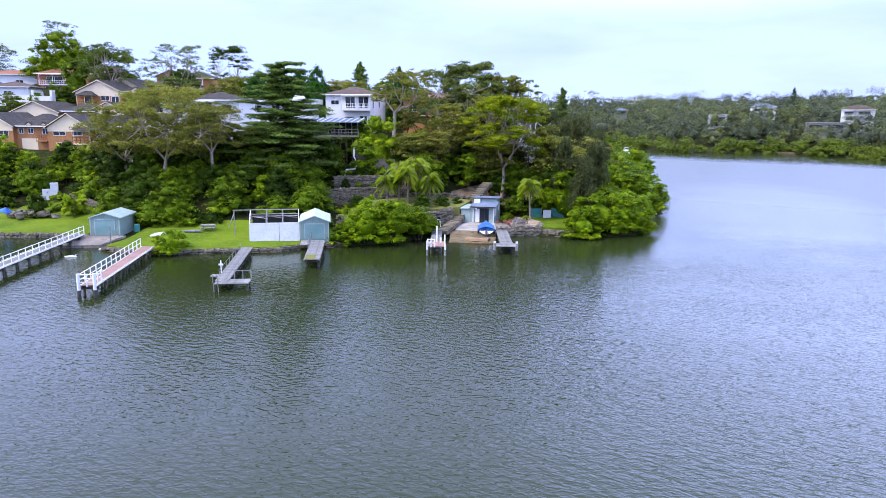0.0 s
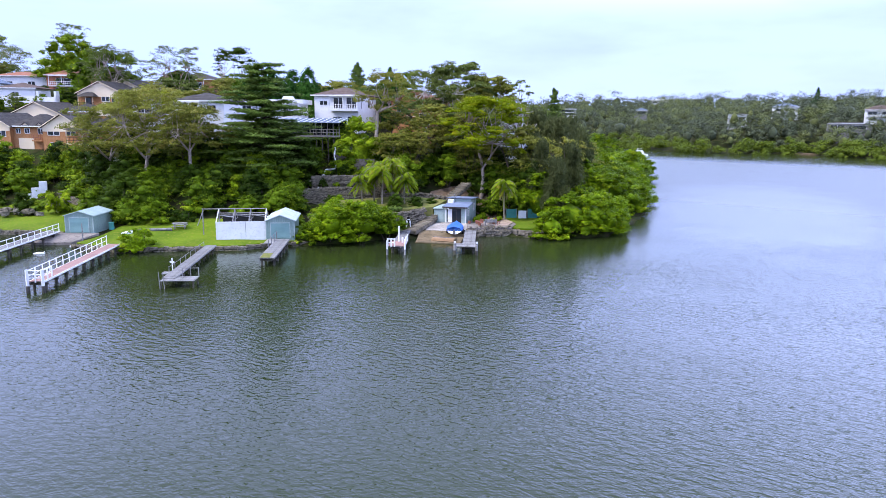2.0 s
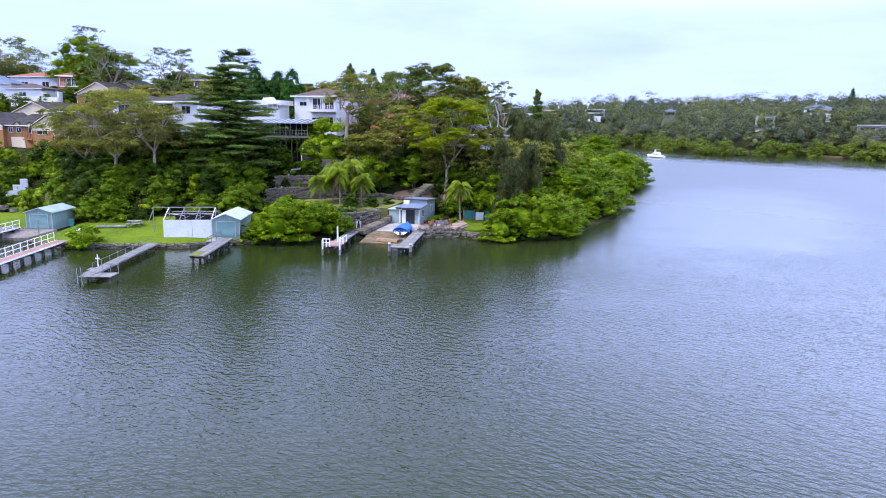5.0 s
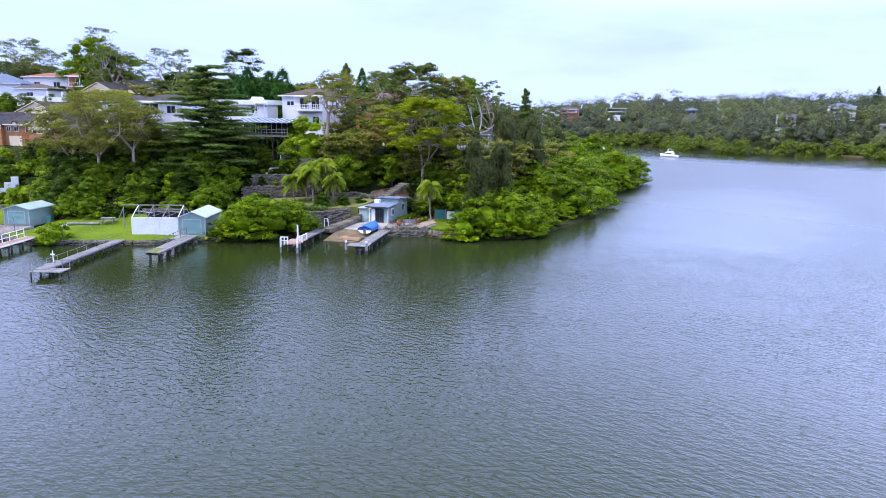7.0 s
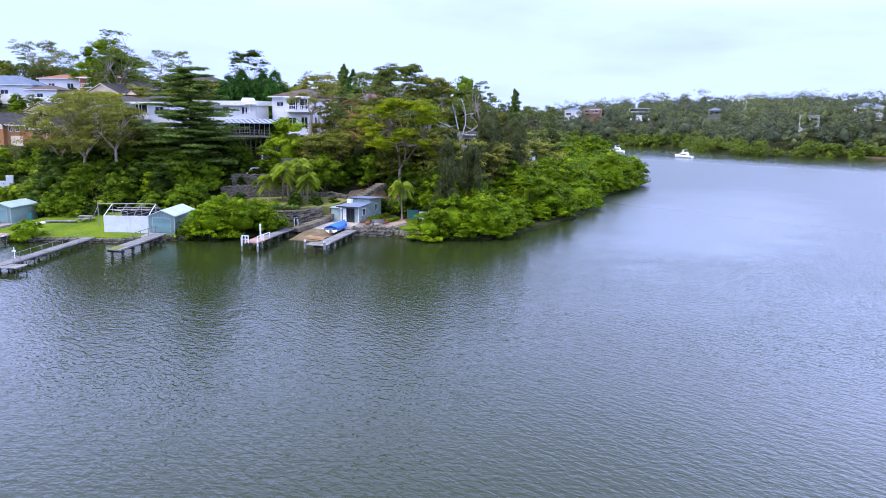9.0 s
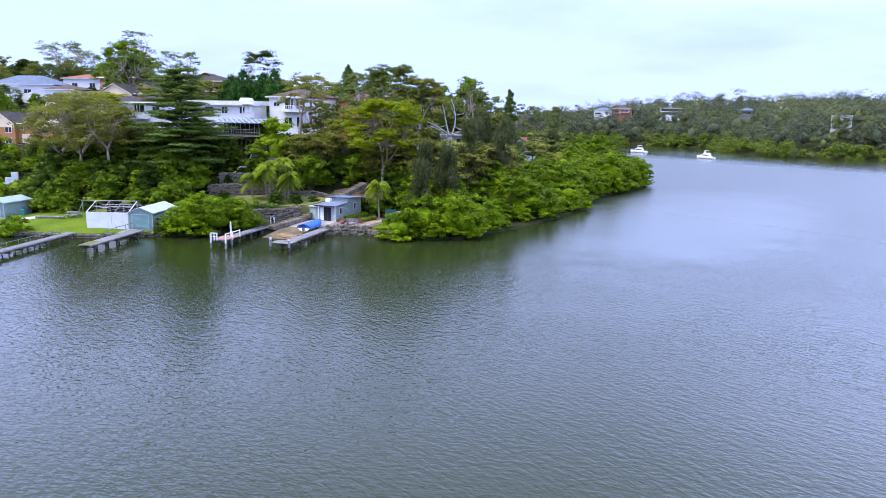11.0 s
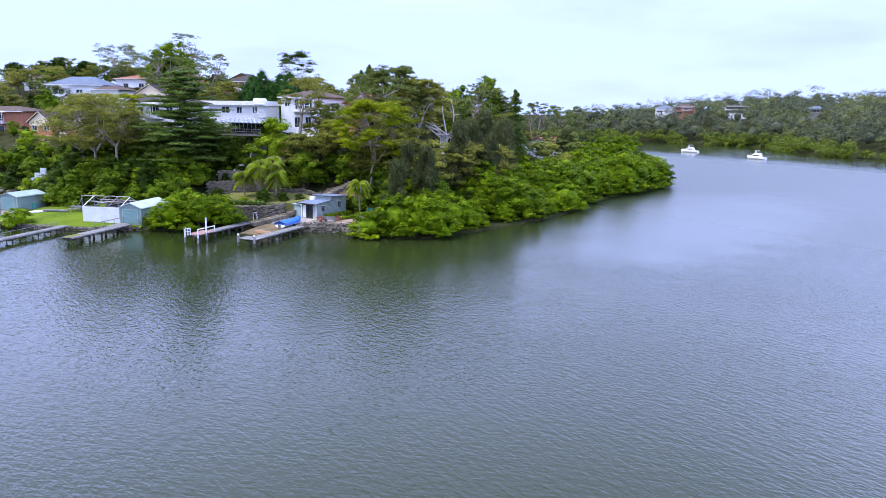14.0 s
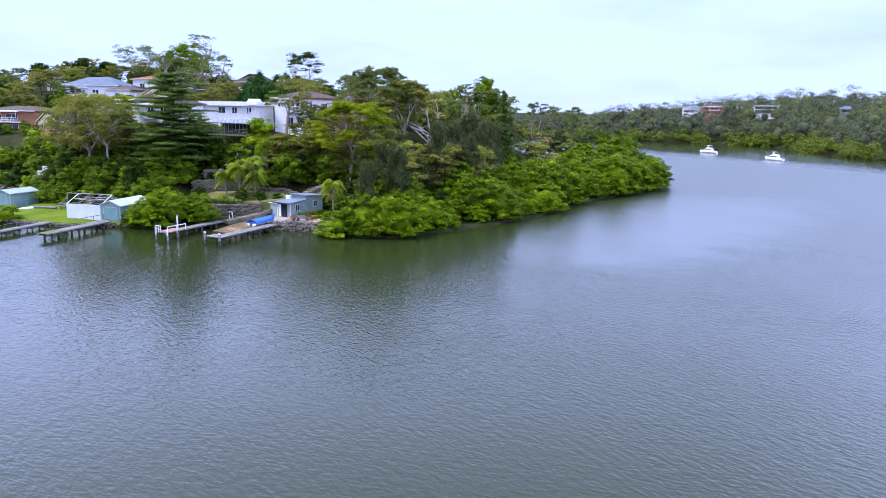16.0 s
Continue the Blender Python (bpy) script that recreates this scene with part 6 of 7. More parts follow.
for kind, x, y, top in (("lime", -19.2, 104.0, 14.7), ("broad", -14.4, 106.0, 12.6), ("lime", -20.5, 99.5, 10.6), ("broad", -26.8, 99.5, 12.0), ("gum", -14.0, 104, 12.5), ("gum", -10.5, 105, 13.0), ("broad", -12, 102.5, 10.0), ("broad", 7.5, 101.5, 9.2), ("gum", 9.5, 104.5, 12.5), ("broad", 11, 100.5, 8.5),
                        ("gum", -58.5, 99, 12.0), ("gum", -43.0, 93, 15.0), ("broad", -52, 97, 11.0), ("broad", -46, 96, 11.5), ("gum", -36, 94, 13.5), ("broad", -40, 97, 11.5), ("broad", -34, 88.5, 8.4), ("broad", -27.5, 87.5, 8.2), ("lime", -30.5, 85.5, 7.2),
                        ("lime", -24.0, 85.0, 5.6), ("gum", -4.0, 111, 15.5), ("gum", -9, 112, 17.0), ("gum", -13.6, 113, 17.4), ("gum", -10.4, 108.5, 15.0), ("gum", -16.6, 114, 17.0), ("broad", -62, 84.8, 4.4), ("broad", -71, 96, 8.0), ("broad", -79, 97.5, 8.2), ("lime", -66, 100, 9.4), ("broad", -108, 134, 19.6), ("gum", -101, 132, 19.2), ("broad", -94, 131, 17.6), ("gum", -118, 137, 20.4)):
    rise_to(kind, x, y, top)
wooded(-134, -62, 110, 160, 5.0, 1.8, 3.6, 0.0, 31, skip=0.2, mix=("far_broad", "far_broad", "lime"))
plant("flax_clump", palm_tree(88, 0.4, F_LIME, fronds=70, reach=2.0, lift=(0.9, 2.6), dead=0), -57.4, 85.6, "spiky lime green flax clump above the lawn", "plant", z=1.6)
for x, y, s, k in ((-19.5, 90.5, 0.5, 2), (-16.0, 88.0, 0.35, 0), (-8.0, 91.8, 0.5, 2), (-10.6, 90.4, 0.42, 4), (-13.4, 89.4, 0.4, 3), (-9.6, 98.0, 0.6, 1), (-15.8, 100.6, 0.7, 5), (-6.2, 93.4, 0.4, 2), (1.6, 98.6, 0.7, 1), (3.4, 100.0, 0.9, 4), (-1.0, 99.2, 0.7, 2), (5.6, 100.4, 1.0, 1), (0.6, 92.6, 0.25, 3), (1.2, 94.0, 0.28, 0)):
    plant("shrub", SHRUBS[k], x, y, SHRUB_LABEL[k], "shrub", s=s, z=max(gz(x, y), 2.6 if x < -5.5 and y < 96 else 0.9), group="terrace plants")
for kind, x, y, top in (("broad", -22.5, 106.5, 14.0), ("broad", 1.5, 105.2, 8.8), ("broad", 4.6, 103.4, 8.2), ("broad", -5.6, 105.4, 10.0), ("broad", -26, 101.2, 10.8), ("broad", -2.2, 107.5, 10.5)):
    rise_to(kind, x, y, top)
rise_to("broad", -29.5, 98.8, 12.6, 1)
rise_to("broad", -33.5, 99.5, 11.8, 1)


def hedge(label, x0, y0, x1, y1, z, h, w, seed, leaf):
    """A clipped hedge of small leaves along a line."""
    f = Foliage(seed)
    n = max(2, int(math.hypot(x1 - x0, y1 - y0) / (w * 0.6)))
    for i in range(n + 1):
        t = i / n
        f.clump((x0 + (x1 - x0) * t, y0 + (y1 - y0) * t, z + h * 0.55), (w * 0.55, w * 0.55, h * 0.5), 120, 0.16, 0.11, up=0.5, spread=0.5, heart=0.8, low=-0.8)
    e = thing("hedge", label, "hedge", Matrix())
    linked("foliage", f.mesh("foliage", leaf), e)


hedge("low green hedge along the cabin wall", 0.15, 91.2, 0.75, 96.2, 1.05, 0.75, 0.7, 401, F_LIME)
hedge("clipped bright green hedge before the brick townhouse", -71.4, 103.2, -66.4, 103.6, 7.6, 2.6, 1.5, 404, F_LIME)
hedge("low green hedge beside the terrace path", 2.7, 91.4, 3.2, 94.2, 1.05, 0.6, 0.8, 402, F_LIME)
hedge("blue-green agaves along the terrace wall", -16.5, 86.6, -9.8, 89.4, 2.35, 0.9, 0.9, 403, F_CEDAR)

r_top = random.Random(14)
for i in range(26):
    t = i / 25
    x, y = -24.0 + 16.0 * t + r_top.uniform(-0.4, 0.4), 94.3 + 3.4 * t + r_top.uniform(0, 0.5)
    up = i % 3
    if up == 2:
        continue
    plant("shrub", SHRUBS[(2, 0, 3, 4)[i % 4]], x, y + (0, 2.2, -1.2)[up], SHRUB_LABEL[(2, 0, 3, 4)[i % 4]], "shrub", s=r_top.uniform(0.16, 0.34), z=(5.0, 6.6, 2.6)[up], group="terrace plants")


# ---- houses ----
def gable_house(label, m, w, d, h, rise, wall, roof, front=None, windows=(), garage=None, plinth=4.0, eave=0.4, balcony=None, name="house"):
    """A house whose gable faces -y of its pose; w wide, d deep, walls h high."""
    s = thing(name, label, "house", m)
    bm = bmesh.new()
    prism(bm, [(0, -plinth), (w, -plinth), (w, h), (w / 2, h + rise), (0, h)], "y", 0, d)
    body = part("wall", bm, wall, s)
    bm = bmesh.new()
    sl = rise / (w / 2)
    prism(bm, [(-eave, h - eave * sl + 0.02), (w / 2, h + rise + 0.02), (w + eave, h - eave * sl + 0.02), (w + eave, h - eave * sl + 0.2), (w / 2, h + rise + 0.22), (-eave, h - eave * sl + 0.2)], "y", -eave, d + eave)
    part("roof", bm, roof, s)
    if front:
        bm = bmesh.new()
        prism(bm, [(0.02, h - 0.75), (w - 0.02, h - 0.75), (w - 0.02, h), (w / 2, h + rise - 0.05), (0.02, h)], "y", -0.06, -0.004)
        part("gable_panel", bm, front, s, "cream rendered gable")
        bm = bmesh.new()
        prism(bm, [(-eave, h - eave * sl + 0.02), (w / 2, h + rise + 0.02), (w + eave, h - eave * sl + 0.02), (w + eave, h - eave * sl + 0.16), (w / 2, h + rise + 0.16), (-eave, h - eave * sl + 0.16)], "y", -eave - 0.06, -eave - 0.002)
        part("bargeboard", bm, M_CREAM, s)
    for x, z, ww, hh in windows:
        window(s, ww, hh, pose(x, 0, z))
    if garage:
        x, z, ww, hh = garage
        part("garage_door", boxes((x, x + ww, -0.06, 0.0, z, z + hh)), M_CREAM, s, "cream panelled garage door")
    if balcony:
        x, z, ww, dd = balcony
        deck = part("balcony", boxes((x, x + ww, -dd, -0.003, z - 0.18, z)), M_CREAM, s)
        railing(deck, (x, -dd, z), (x + ww, -dd, z), 0.95, M_GREYSTEEL, 6, 2, 0.04)
    return s


def hip_house(label, m, w, d, h, rise, wall, roof, windows=(), plinth=6.0, eave=0.5, side_windows=(), balcony=None, name="house"):
    s = thing(name, label, "house", m)
    part("wall", boxes((0, w, 0, d, -plinth, h)), wall, s)
    bm = bmesh.new()
    e = eave
    inset = min(w, d) / 2
    base = [bm.verts.new(v) for v in ((-e, -e, h - 0.05), (w + e, -e, h - 0.05), (w + e, d + e, h - 0.05), (-e, d + e, h - 0.05))]
    up = [bm.verts.new((v.co.x, v.co.y, h + 0.13)) for v in base]
    if w >= d:
        a, b = bm.verts.new((inset, d / 2, h + rise)), bm.verts.new((w - inset, d / 2, h + rise))
        tops = [(up[0], up[1], b, a), (up[1], up[2], b), (up[2], up[3], a, b), (up[3], up[0], a)] if w - 2 * inset > 0.01 else None
    else:
        a, b = bm.verts.new((w / 2, inset, h + rise)), bm.verts.new((w / 2, d - inset, h + rise))
        tops = [(up[0], up[1], a), (up[1], up[2], b, a), (up[2], up[3], b), (up[3], up[0], a, b)]
    if tops is None:
        bm.verts.remove(b)
        tops = [(up[i], up[(i + 1) % 4], a) for i in range(4)]
    for f in tops:
        bm.faces.new(f)
    for i in range(4):
        bm.faces.new((base[i], base[(i + 1) % 4], up[(i + 1) % 4], up[i]))
    bm.faces.new(base[::-1])
    bmesh.ops.recalc_face_normals(bm, faces=bm.faces)
    part("roof", bm, roof, s)
    part("fascia", boxes((-e - 0.03, w + e + 0.03, -e - 0.06, -e - 0.003, h - 0.08, h + 0.12)), M_WHITE, s)
    for x, z, ww, hh in windows:
        window(s, ww, hh, pose(x, 0, z))
    for y, z, ww, hh in side_windows:
        window(s, ww, hh, pose(w, y, z, 0, 0, 90))
    if balcony:
        x, z, ww, dd = balcony
        deck = part("balcony", boxes((x, x + ww, -dd, -0.003, z - 0.2, z)), M_WHITE, s)
        railing(deck, (x, -dd, z), (x + ww, -dd, z), 0.95, M_WHITE, 12, 2, 0.035)
        part("balcony_roof", boxes((x, x + ww, -dd, -0.003, z + 2.35, z + 2.5)), M_WHITE, deck)
        for px in (x + 0.08, x + ww / 2, x + ww - 0.08):
            part("column", one_beam((px, -dd + 0.1, z), (px, -dd + 0.1, z + 2.35), 0.07), M_WHITE, deck)
    return s


W2 = ((0.9, 3.4, 1.4, 1.2), (4.4, 3.4, 1.4, 1.2), (0.9, 0.7, 1.4, 1.2), (4.4, 0.7, 1.4, 1.2))
TOWN = "orange brick townhouse with cream gable and charcoal tiled roof"


def gabled_dormer(house, x, z, w, y=-0.35):
    """A small cream gable over an upper window."""
    bm = bmesh.new()
    prism(bm, [(x, z), (x + w, z), (x + w / 2, z + w * 0.36)], "y", y, 1.6)
    d = part("dormer", bm, M_CREAM, house, "cream dormer gable")
    bm = bmesh.new()
    e = 0.15
    prism(bm, [(x - e, z - 0.1), (x + w / 2, z + w * 0.36), (x + w + e, z - 0.1), (x + w + e, z + 0.02), (x + w / 2, z + w * 0.36 + 0.13), (x - e, z + 0.02)], "y", y - 0.1, 1.7)
    part("dormer_roof", bm, M_TILE_DARK, d)


def verandah(house, x0, x1, deep, deck_z, roof_z):
    """A tiled porch roof on posts over a railed deck, in front of a house wall."""
    deck = part("verandah_deck", boxes((x0, x1, -deep, -0.004, deck_z - 0.22, deck_z)), M_CREAM, house)
    railing(deck, (x0, -deep + 0.05, deck_z), (x1, -deep + 0.05, deck_z), 0.95, M_DARK, 9, 2, 0.03)
    bm = bmesh.new()
    base = [bm.verts.new(v) for v in ((x0 - 0.3, -deep - 0.3, roof_z), (x1 + 0.3, -deep - 0.3, roof_z), (x1 + 0.3, 0.4, roof_z), (x0 - 0.3, 0.4, roof_z))]
    top = [bm.verts.new(v) for v in ((x0 + 1.2, 0.4, roof_z + 1.1), (x1 - 1.2, 0.4, roof_z + 1.1))]
    for f in ((base[0], base[1], top[1], top[0]), (base[1], base[2], top[1]), (base[3], base[0], top[0]), (base[2], base[3], top[0], top[1]), tuple(base[::-1])):
        bm.faces.new(f)
    bmesh.ops.recalc_face_normals(bm, faces=bm.faces)
    part("verandah_roof", bm, M_TILE_DARK, deck)
    for i in range(3):
        x = x0 + 0.12 + (x1 - x0 - 0.24) * i / 2
        part("column", boxes((x - 0.13, x + 0.13, -deep + 0.06, -deep + 0.32, -3.0, deck_z - 0.224)), M_BRICK, deck)
        part("post", one_beam((x, -deep + 0.12, deck_z + 0.003), (x, -deep + 0.12, roof_z - 0.003), 0.07), M_CREAM, deck)
    part("doorway", boxes((x0 + 0.8, x1 - 1.4, -0.06, -0.008, deck_z + 0.02, deck_z + 2.0)), M_GLASS, deck)


ta = gable_house(TOWN, pose(-75.6, 107, 8.4, 0, 0, 2), 7.2, 9, 4.35, 2.1, M_BRICK, M_TILE_DARK, M_CREAM, ((0.9, 2.95, 2.2, 1.6), (4.2, 2.95, 1.8, 1.6), (1.3, 0.9, 2.0, 0.9)))
tb = hip_house("orange brick wing with a charcoal roof and tiled porch", pose(-68.3, 109, 8.4, 0, 0, 2), 5.6, 7, 4.5, 1.9, M_BRICK, M_TILE_DARK, ((3.9, 2.4, 1.3, 1.2),))
verandah(tb, -2.6, 3.2, 2.6, 1.7, 3.95)
gable_house(TOWN, pose(-89.2, 107, 8.4, 0, 0, 2), 7.2, 9, 4.4, 2.1, M_BRICK, M_TILE_DARK, M_CREAM, ((0.9, 2.6, 1.8, 1.5), (4.6, 2.6, 1.8, 1.5), (4.4, 0.4, 1.8, 1.2)))
tc = hip_house("orange brick townhouse wing with dormers and garage", pose(-82.0, 108, 8.4, 0, 0, 2), 6.1, 8, 4.4, 2.1, M_BRICK, M_TILE_DARK, ((0.5, 3.2, 0.9, 0.9), (2.1, 3.2, 1.0, 0.9), (4.6, 3.1, 1.1, 1.0)))
gabled_dormer(tc, 1.6, 4.35, 1.9)
gabled_dormer(tc, 4.3, 4.35, 1.7)
part("garage_door", boxes((0.9, 3.7, -0.06, -0.006, 0.2, 2.4)), M_CREAM, tc, "cream panelled garage door")
bal = part("balcony", boxes((4.0, 5.9, -0.9, -0.006, 1.9, 2.1)), M_BRICK, tc)
railing(bal, (4.0, -0.85, 2.1), (5.9, -0.85, 2.1), 0.9, M_RUST, 6, 2, 0.035)
gable_house(TOWN, pose(-94.2, 123, 11.6, 0, 0, 3), 9.2, 10, 3.55, 2.0, M_BRICK, M_TILE_DARK, M_CREAM, ((1.4, 2.4, 1.1, 1.0), (3.9, 2.6, 1.4, 1.1), (6.6, 2.4, 1.3, 1.1)))
hip_house("orange brick wing under a charcoal hip roof", pose(-85.0, 125, 11.6, 0, 0, 3), 6.0, 7, 3.8, 1.7, M_BRICK, M_TILE_DARK, ((0.8, 2.2, 1.4, 1.1), (3.6, 2.2, 1.4, 1.1)))
gable_house(TOWN, pose(-80.4, 126, 11.4, 0, 0, 3), 7.4, 9, 4.0, 1.7, M_BRICK, M_TILE_DARK, M_CREAM, ((0.9, 2.3, 1.6, 1.3), (4.6, 2.3, 1.4, 1.2)))
hip_house("brick wing with a charcoal roof and white gutter", pose(-73.0, 127.5, 11.4, 0, 0, 3), 3.4, 6, 4.0, 1.4, M_BRICK, M_TILE_DARK, ((0.8, 2.2, 1.4, 1.1),))
td = gable_house(TOWN, pose(-88.2, 134, 16.0, 0, 0, 4), 9.8, 9, 3.3, 2.3, M_BRICK, M_TILE_DARK, M_CREAM, ((5.2, 1.6, 1.8, 1.3), (7.4, 0.6, 1.6, 1.9)))
verandah(td, 1.0, 4.4, 1.8, 0.4, 2.6)
te = hip_house("orange brick wing with a small cream gable", pose(-78.4, 135.5, 16.0, 0, 0, 4), 4.6, 7, 3.4, 1.5, M_BRICK, M_TILE_DARK, ((0.5, 0.6, 1.2, 1.8), (2.6, 0.6, 1.4, 1.8)))
gabled_dormer(te, 1.2, 3.3, 2.9, -0.9)
tf = gable_house(TOWN, pose(-88.0, 143.5, 17.2, 0, 0, 4), 8.0, 9, 3.4, 2.0, M_CREAM, M_TILE_DARK, M_CREAM, ((5.0, 0.8, 1.5, 1.3),))
tg = hip_house("cream house with a long charcoal roof and dark porch", pose(-80.0, 144.5, 17.0, 0, 0, 4), 7.6, 8, 3.8, 1.7, M_BRICK, M_TILE_DARK, ((1.0, 0.8, 1.4, 1.6), (4.4, 0.8, 2.0, 1.6)))
gabled_dormer(tg, 4.6, 3.5, 2.8, -1.2)
hip_house("orange brick house with a charcoal roof among gums", pose(-77.0, 153, 18.5, 0, 0, 6), 9.0, 8, 4.6, 1.7, M_BRICK, M_TILE_DARK, ((1.0, 2.4, 1.4, 1.6), (5.0, 2.4, 1.4, 1.6)), balcony=(3.6, 2.2, 3.6, 1.2))
hip_house("brick house with terracotta roof and glazed deck", pose(-117.6, 163, 19.8, 0, 0, 8), 15.5, 9, 4.9, 1.9, M_REDBRICK, M_TILE_RED, ((2.4, 2.4, 4.0, 1.8), (2.0, 0.2, 3.6, 1.6), (9.0, 2.4, 2.2, 1.4)), balcony=(1.4, 2.3, 6.6, 1.8))
hip_house("pale house with a pinkish red roof on the ridge", pose(-137, 168, 20.5, 0, 0, 8), 17, 9, 4.3, 1.4, M_RENDER, M_TILE_RED, ((3, 1.6, 2.0, 1.4), (9, 1.6, 2.0, 1.4)))
hip_house("pale upper storey with a grey roof behind the ridge", pose(-131, 180, 22.5, 0, 0, 8), 7.5, 6, 5.8, 1.4, M_RENDER, M_TILE_BROWN, ((1.2, 3.6, 1.6, 1.2),))
# white hip-roofed house left of the cedar
hip_house("white rendered house with charcoal hip roof and dark windows", pose(-49.4, 103, 10.8, 0, 0, 4), 8.4, 8, 6.3, 1.4, M_RENDER, M_TILE_DARK, ((1.9, 4.5, 2.3, 1.5), (1.4, 1.4, 3.2, 1.2), (5.6, 4.4, 1.6, 1.3)), balcony=(1.4, 3.7, 3.4, 0.9))
hip_house("white rendered wing beside the charcoal-roofed house", pose(-57.6, 105, 10.8, 0, 0, 4), 8.0, 7, 6.2, 1.3, M_RENDER, M_TILE_DARK, ((1.0, 4.4, 2.4, 1.4), (4.8, 4.2, 1.6, 1.4), (4.6, 1.2, 1.8, 1.3)))
# flat-roofed modern house
md = hip_house("white modern house with a flat parapet roof", pose(-49.4, 118.6, 12.2, 0, 0, 2), 15.2, 4.2, 5.0, 0.3, M_RENDER, M_WHITE, ((12.0, 3.2, 1.2, 1.3), (4.2, 3.2, 2.0, 1.3), (8.0, 3.2, 1.4, 1.3)), balcony=(13.2, 2.6, 2.0, 1.0))
part("parapet", boxes((-0.6, 15.8, -0.75, -0.57, 4.75, 5.6), (15.62, 15.8, -0.57, 4.8, 4.75, 5.6), (-0.6, -0.42, -0.57, 4.8, 4.75, 5.6)), M_WHITE, md)
bm = bmesh.new()
prism(bm, [(11.2, 5.1), (13.6, 5.1), (12.9, 6.2), (11.9, 6.2)], "y", 0.6, 3.0)
part("roof_lantern", bm, M_WHITE, md)
# two-storey white house with balcony
hip_house("two-storey white house with grey hip roof and balcony", pose(-32.6, 121.8, 12.6, 0, 0, -3), 8.2, 10.5, 6.0, 1.6, M_RENDER, M_TILE_BROWN, ((1.0, 4.3, 1.5, 0.8), (3.6, 3.7, 1.9, 2.0), (6.0, 3.7, 1.9, 2.0), (3.4, 0.3, 1.8, 2.0), (6.2, 0.4, 1.4, 2.0)), side_windows=((1.4, 3.7, 0.7, 1.9), (1.4, 0.8, 0.7, 1.6), (5.4, 3.9, 1.2, 1.2)), balcony=(3.2, 3.5, 5.2, 1.3))
gable_house("orange brick house with a broad gable behind gums", pose(-19.0, 124, 13.2, 0, 0, -6), 8.0, 9, 4.4, 1.6, M_BRICK, M_TILE_RED, None, ((1.0, 2.6, 1.4, 1.2), (5.2, 0.4, 2.0, 2.0)), balcony=(3.2, 2.0, 4.4, 1.2))
hip_house("pale weatherboard house half hidden behind gums", pose(-1.6, 131, 7.4, 0, 0, -10), 7.2, 7, 4.6, 0.9, M_RENDER, M_TILE_DARK, ((0.8, 2.6, 2.6, 1.5), (4.0, 2.6, 2.4, 1.5)), balcony=(0.6, 2.3, 6.2, 1.3))
gable_house("white cottage with a faded red roof above the mangroves", pose(0.8, 173.5, 6.0, 0, 0, -24), 6.0, 8, 3.4, 1.1, M_RENDER, M_TILE_RED, None, ((3.6, 1.2, 1.0, 1.1),))
hip_house("white house with a slate blue roof on the ridge", pose(-136.5, 144, 18.3, 0, 0, 22), 17, 10, 3.8, 2.6, M_RENDER, M_TILE_BLUE, ((2.0, 1.2, 3.4, 1.6), (9.0, 1.2, 2.0, 1.4)), balcony=(1.5, 0.6, 6.0, 1.6))
hip_house("small pale house with a brown tiled roof", pose(-113.0, 141, 17.6, 0, 0, 15), 8.0, 8, 3.0, 1.4, M_RENDER, M_TILE_BROWN, ((3.0, 1.0, 1.6, 1.2),))
hip_house("brown brick flats with long shaded balconies", pose(-117.5, 111, 9.4, 0, 0, 14), 15.0, 9, 5.4, 1.2, M_REDBRICK, M_TILE_BROWN, ((1.0, 0.4, 3.6, 1.7), (6.0, 0.4, 3.6, 1.7), (1.0, 3.0, 3.6, 1.7), (6.0, 3.0, 3.6, 1.7)), balcony=(0.5, 2.8, 10.0, 1.4))
gable_house("orange brick house with a dark roof on the ridge", pose(-89.0, 168, 20.0, 0, 0, 20), 7.0, 8, 4.4, 1.6, M_BRICK, M_TILE_DARK, None, ((1.0, 2.4, 1.4, 1.2), (4.2, 2.4, 1.4, 1.2)))
hip_house("white house at the far end of the ridge", pose(-168, 158, 20.0, 0, 0, 20), 13, 9, 4.6, 1.6, M_RENDER, M_TILE_BROWN, ((2.0, 1.2, 2.4, 1.4),))


def glass_pavilion():
    s = thing("glazed_pergola", "long glass-roofed pergola on a raised timber deck", "pergola", pose(-33.0, 104.4, 12.0, 0, 0, -3))
    w, d, h = 10.6, 3.8, 1.9
    part("deck", boxes((0, w, 0, d, -0.25, 0)), M_PLANK, s)
    part("roof", prism(bmesh.new(), [(-0.3, h), (d, h + 0.65), (d, h + 0.72), (-0.3, h + 0.07)], "x", -0.2, w + 0.2), M_TILE_BLUE, s)
    for i in range(12):
        x = 0.1 + (w - 0.2) * i / 11
        part("post", one_beam((x, 0.1, -0.2), (x, 0.1, h), 0.05), M_GREYSTEEL, s)
        part("rafter", one_beam((x, -0.3, h + 0.11), (x, d, h + 0.76), 0.05), M_WHITE, s)
        part("stump", one_beam((x, 0.3, -4), (x, 0.3, -0.25), 0.1), M_PILE, s)
    railing(s, (0, 0.05, 0), (w, 0.05, 0), 0.9, M_PLANK, 20, 2, 0.03)
    part("screen", boxes((0.2, w - 0.2, d - 0.1, d, 0, h + 0.4)), M_GLASS, s)


glass_pavilion()

# ---- stone walls of the bank ----
stone_wall("river_wall", [(-75, 74.6, -0.2), (-60.2, 75.1, -0.2), (-53.7, 76.1, -0.2), (-49.3, 75.5, -0.2)], 0.75, "low rubble stone wall holding the lawn from the river", course=0.26, block=0.55)
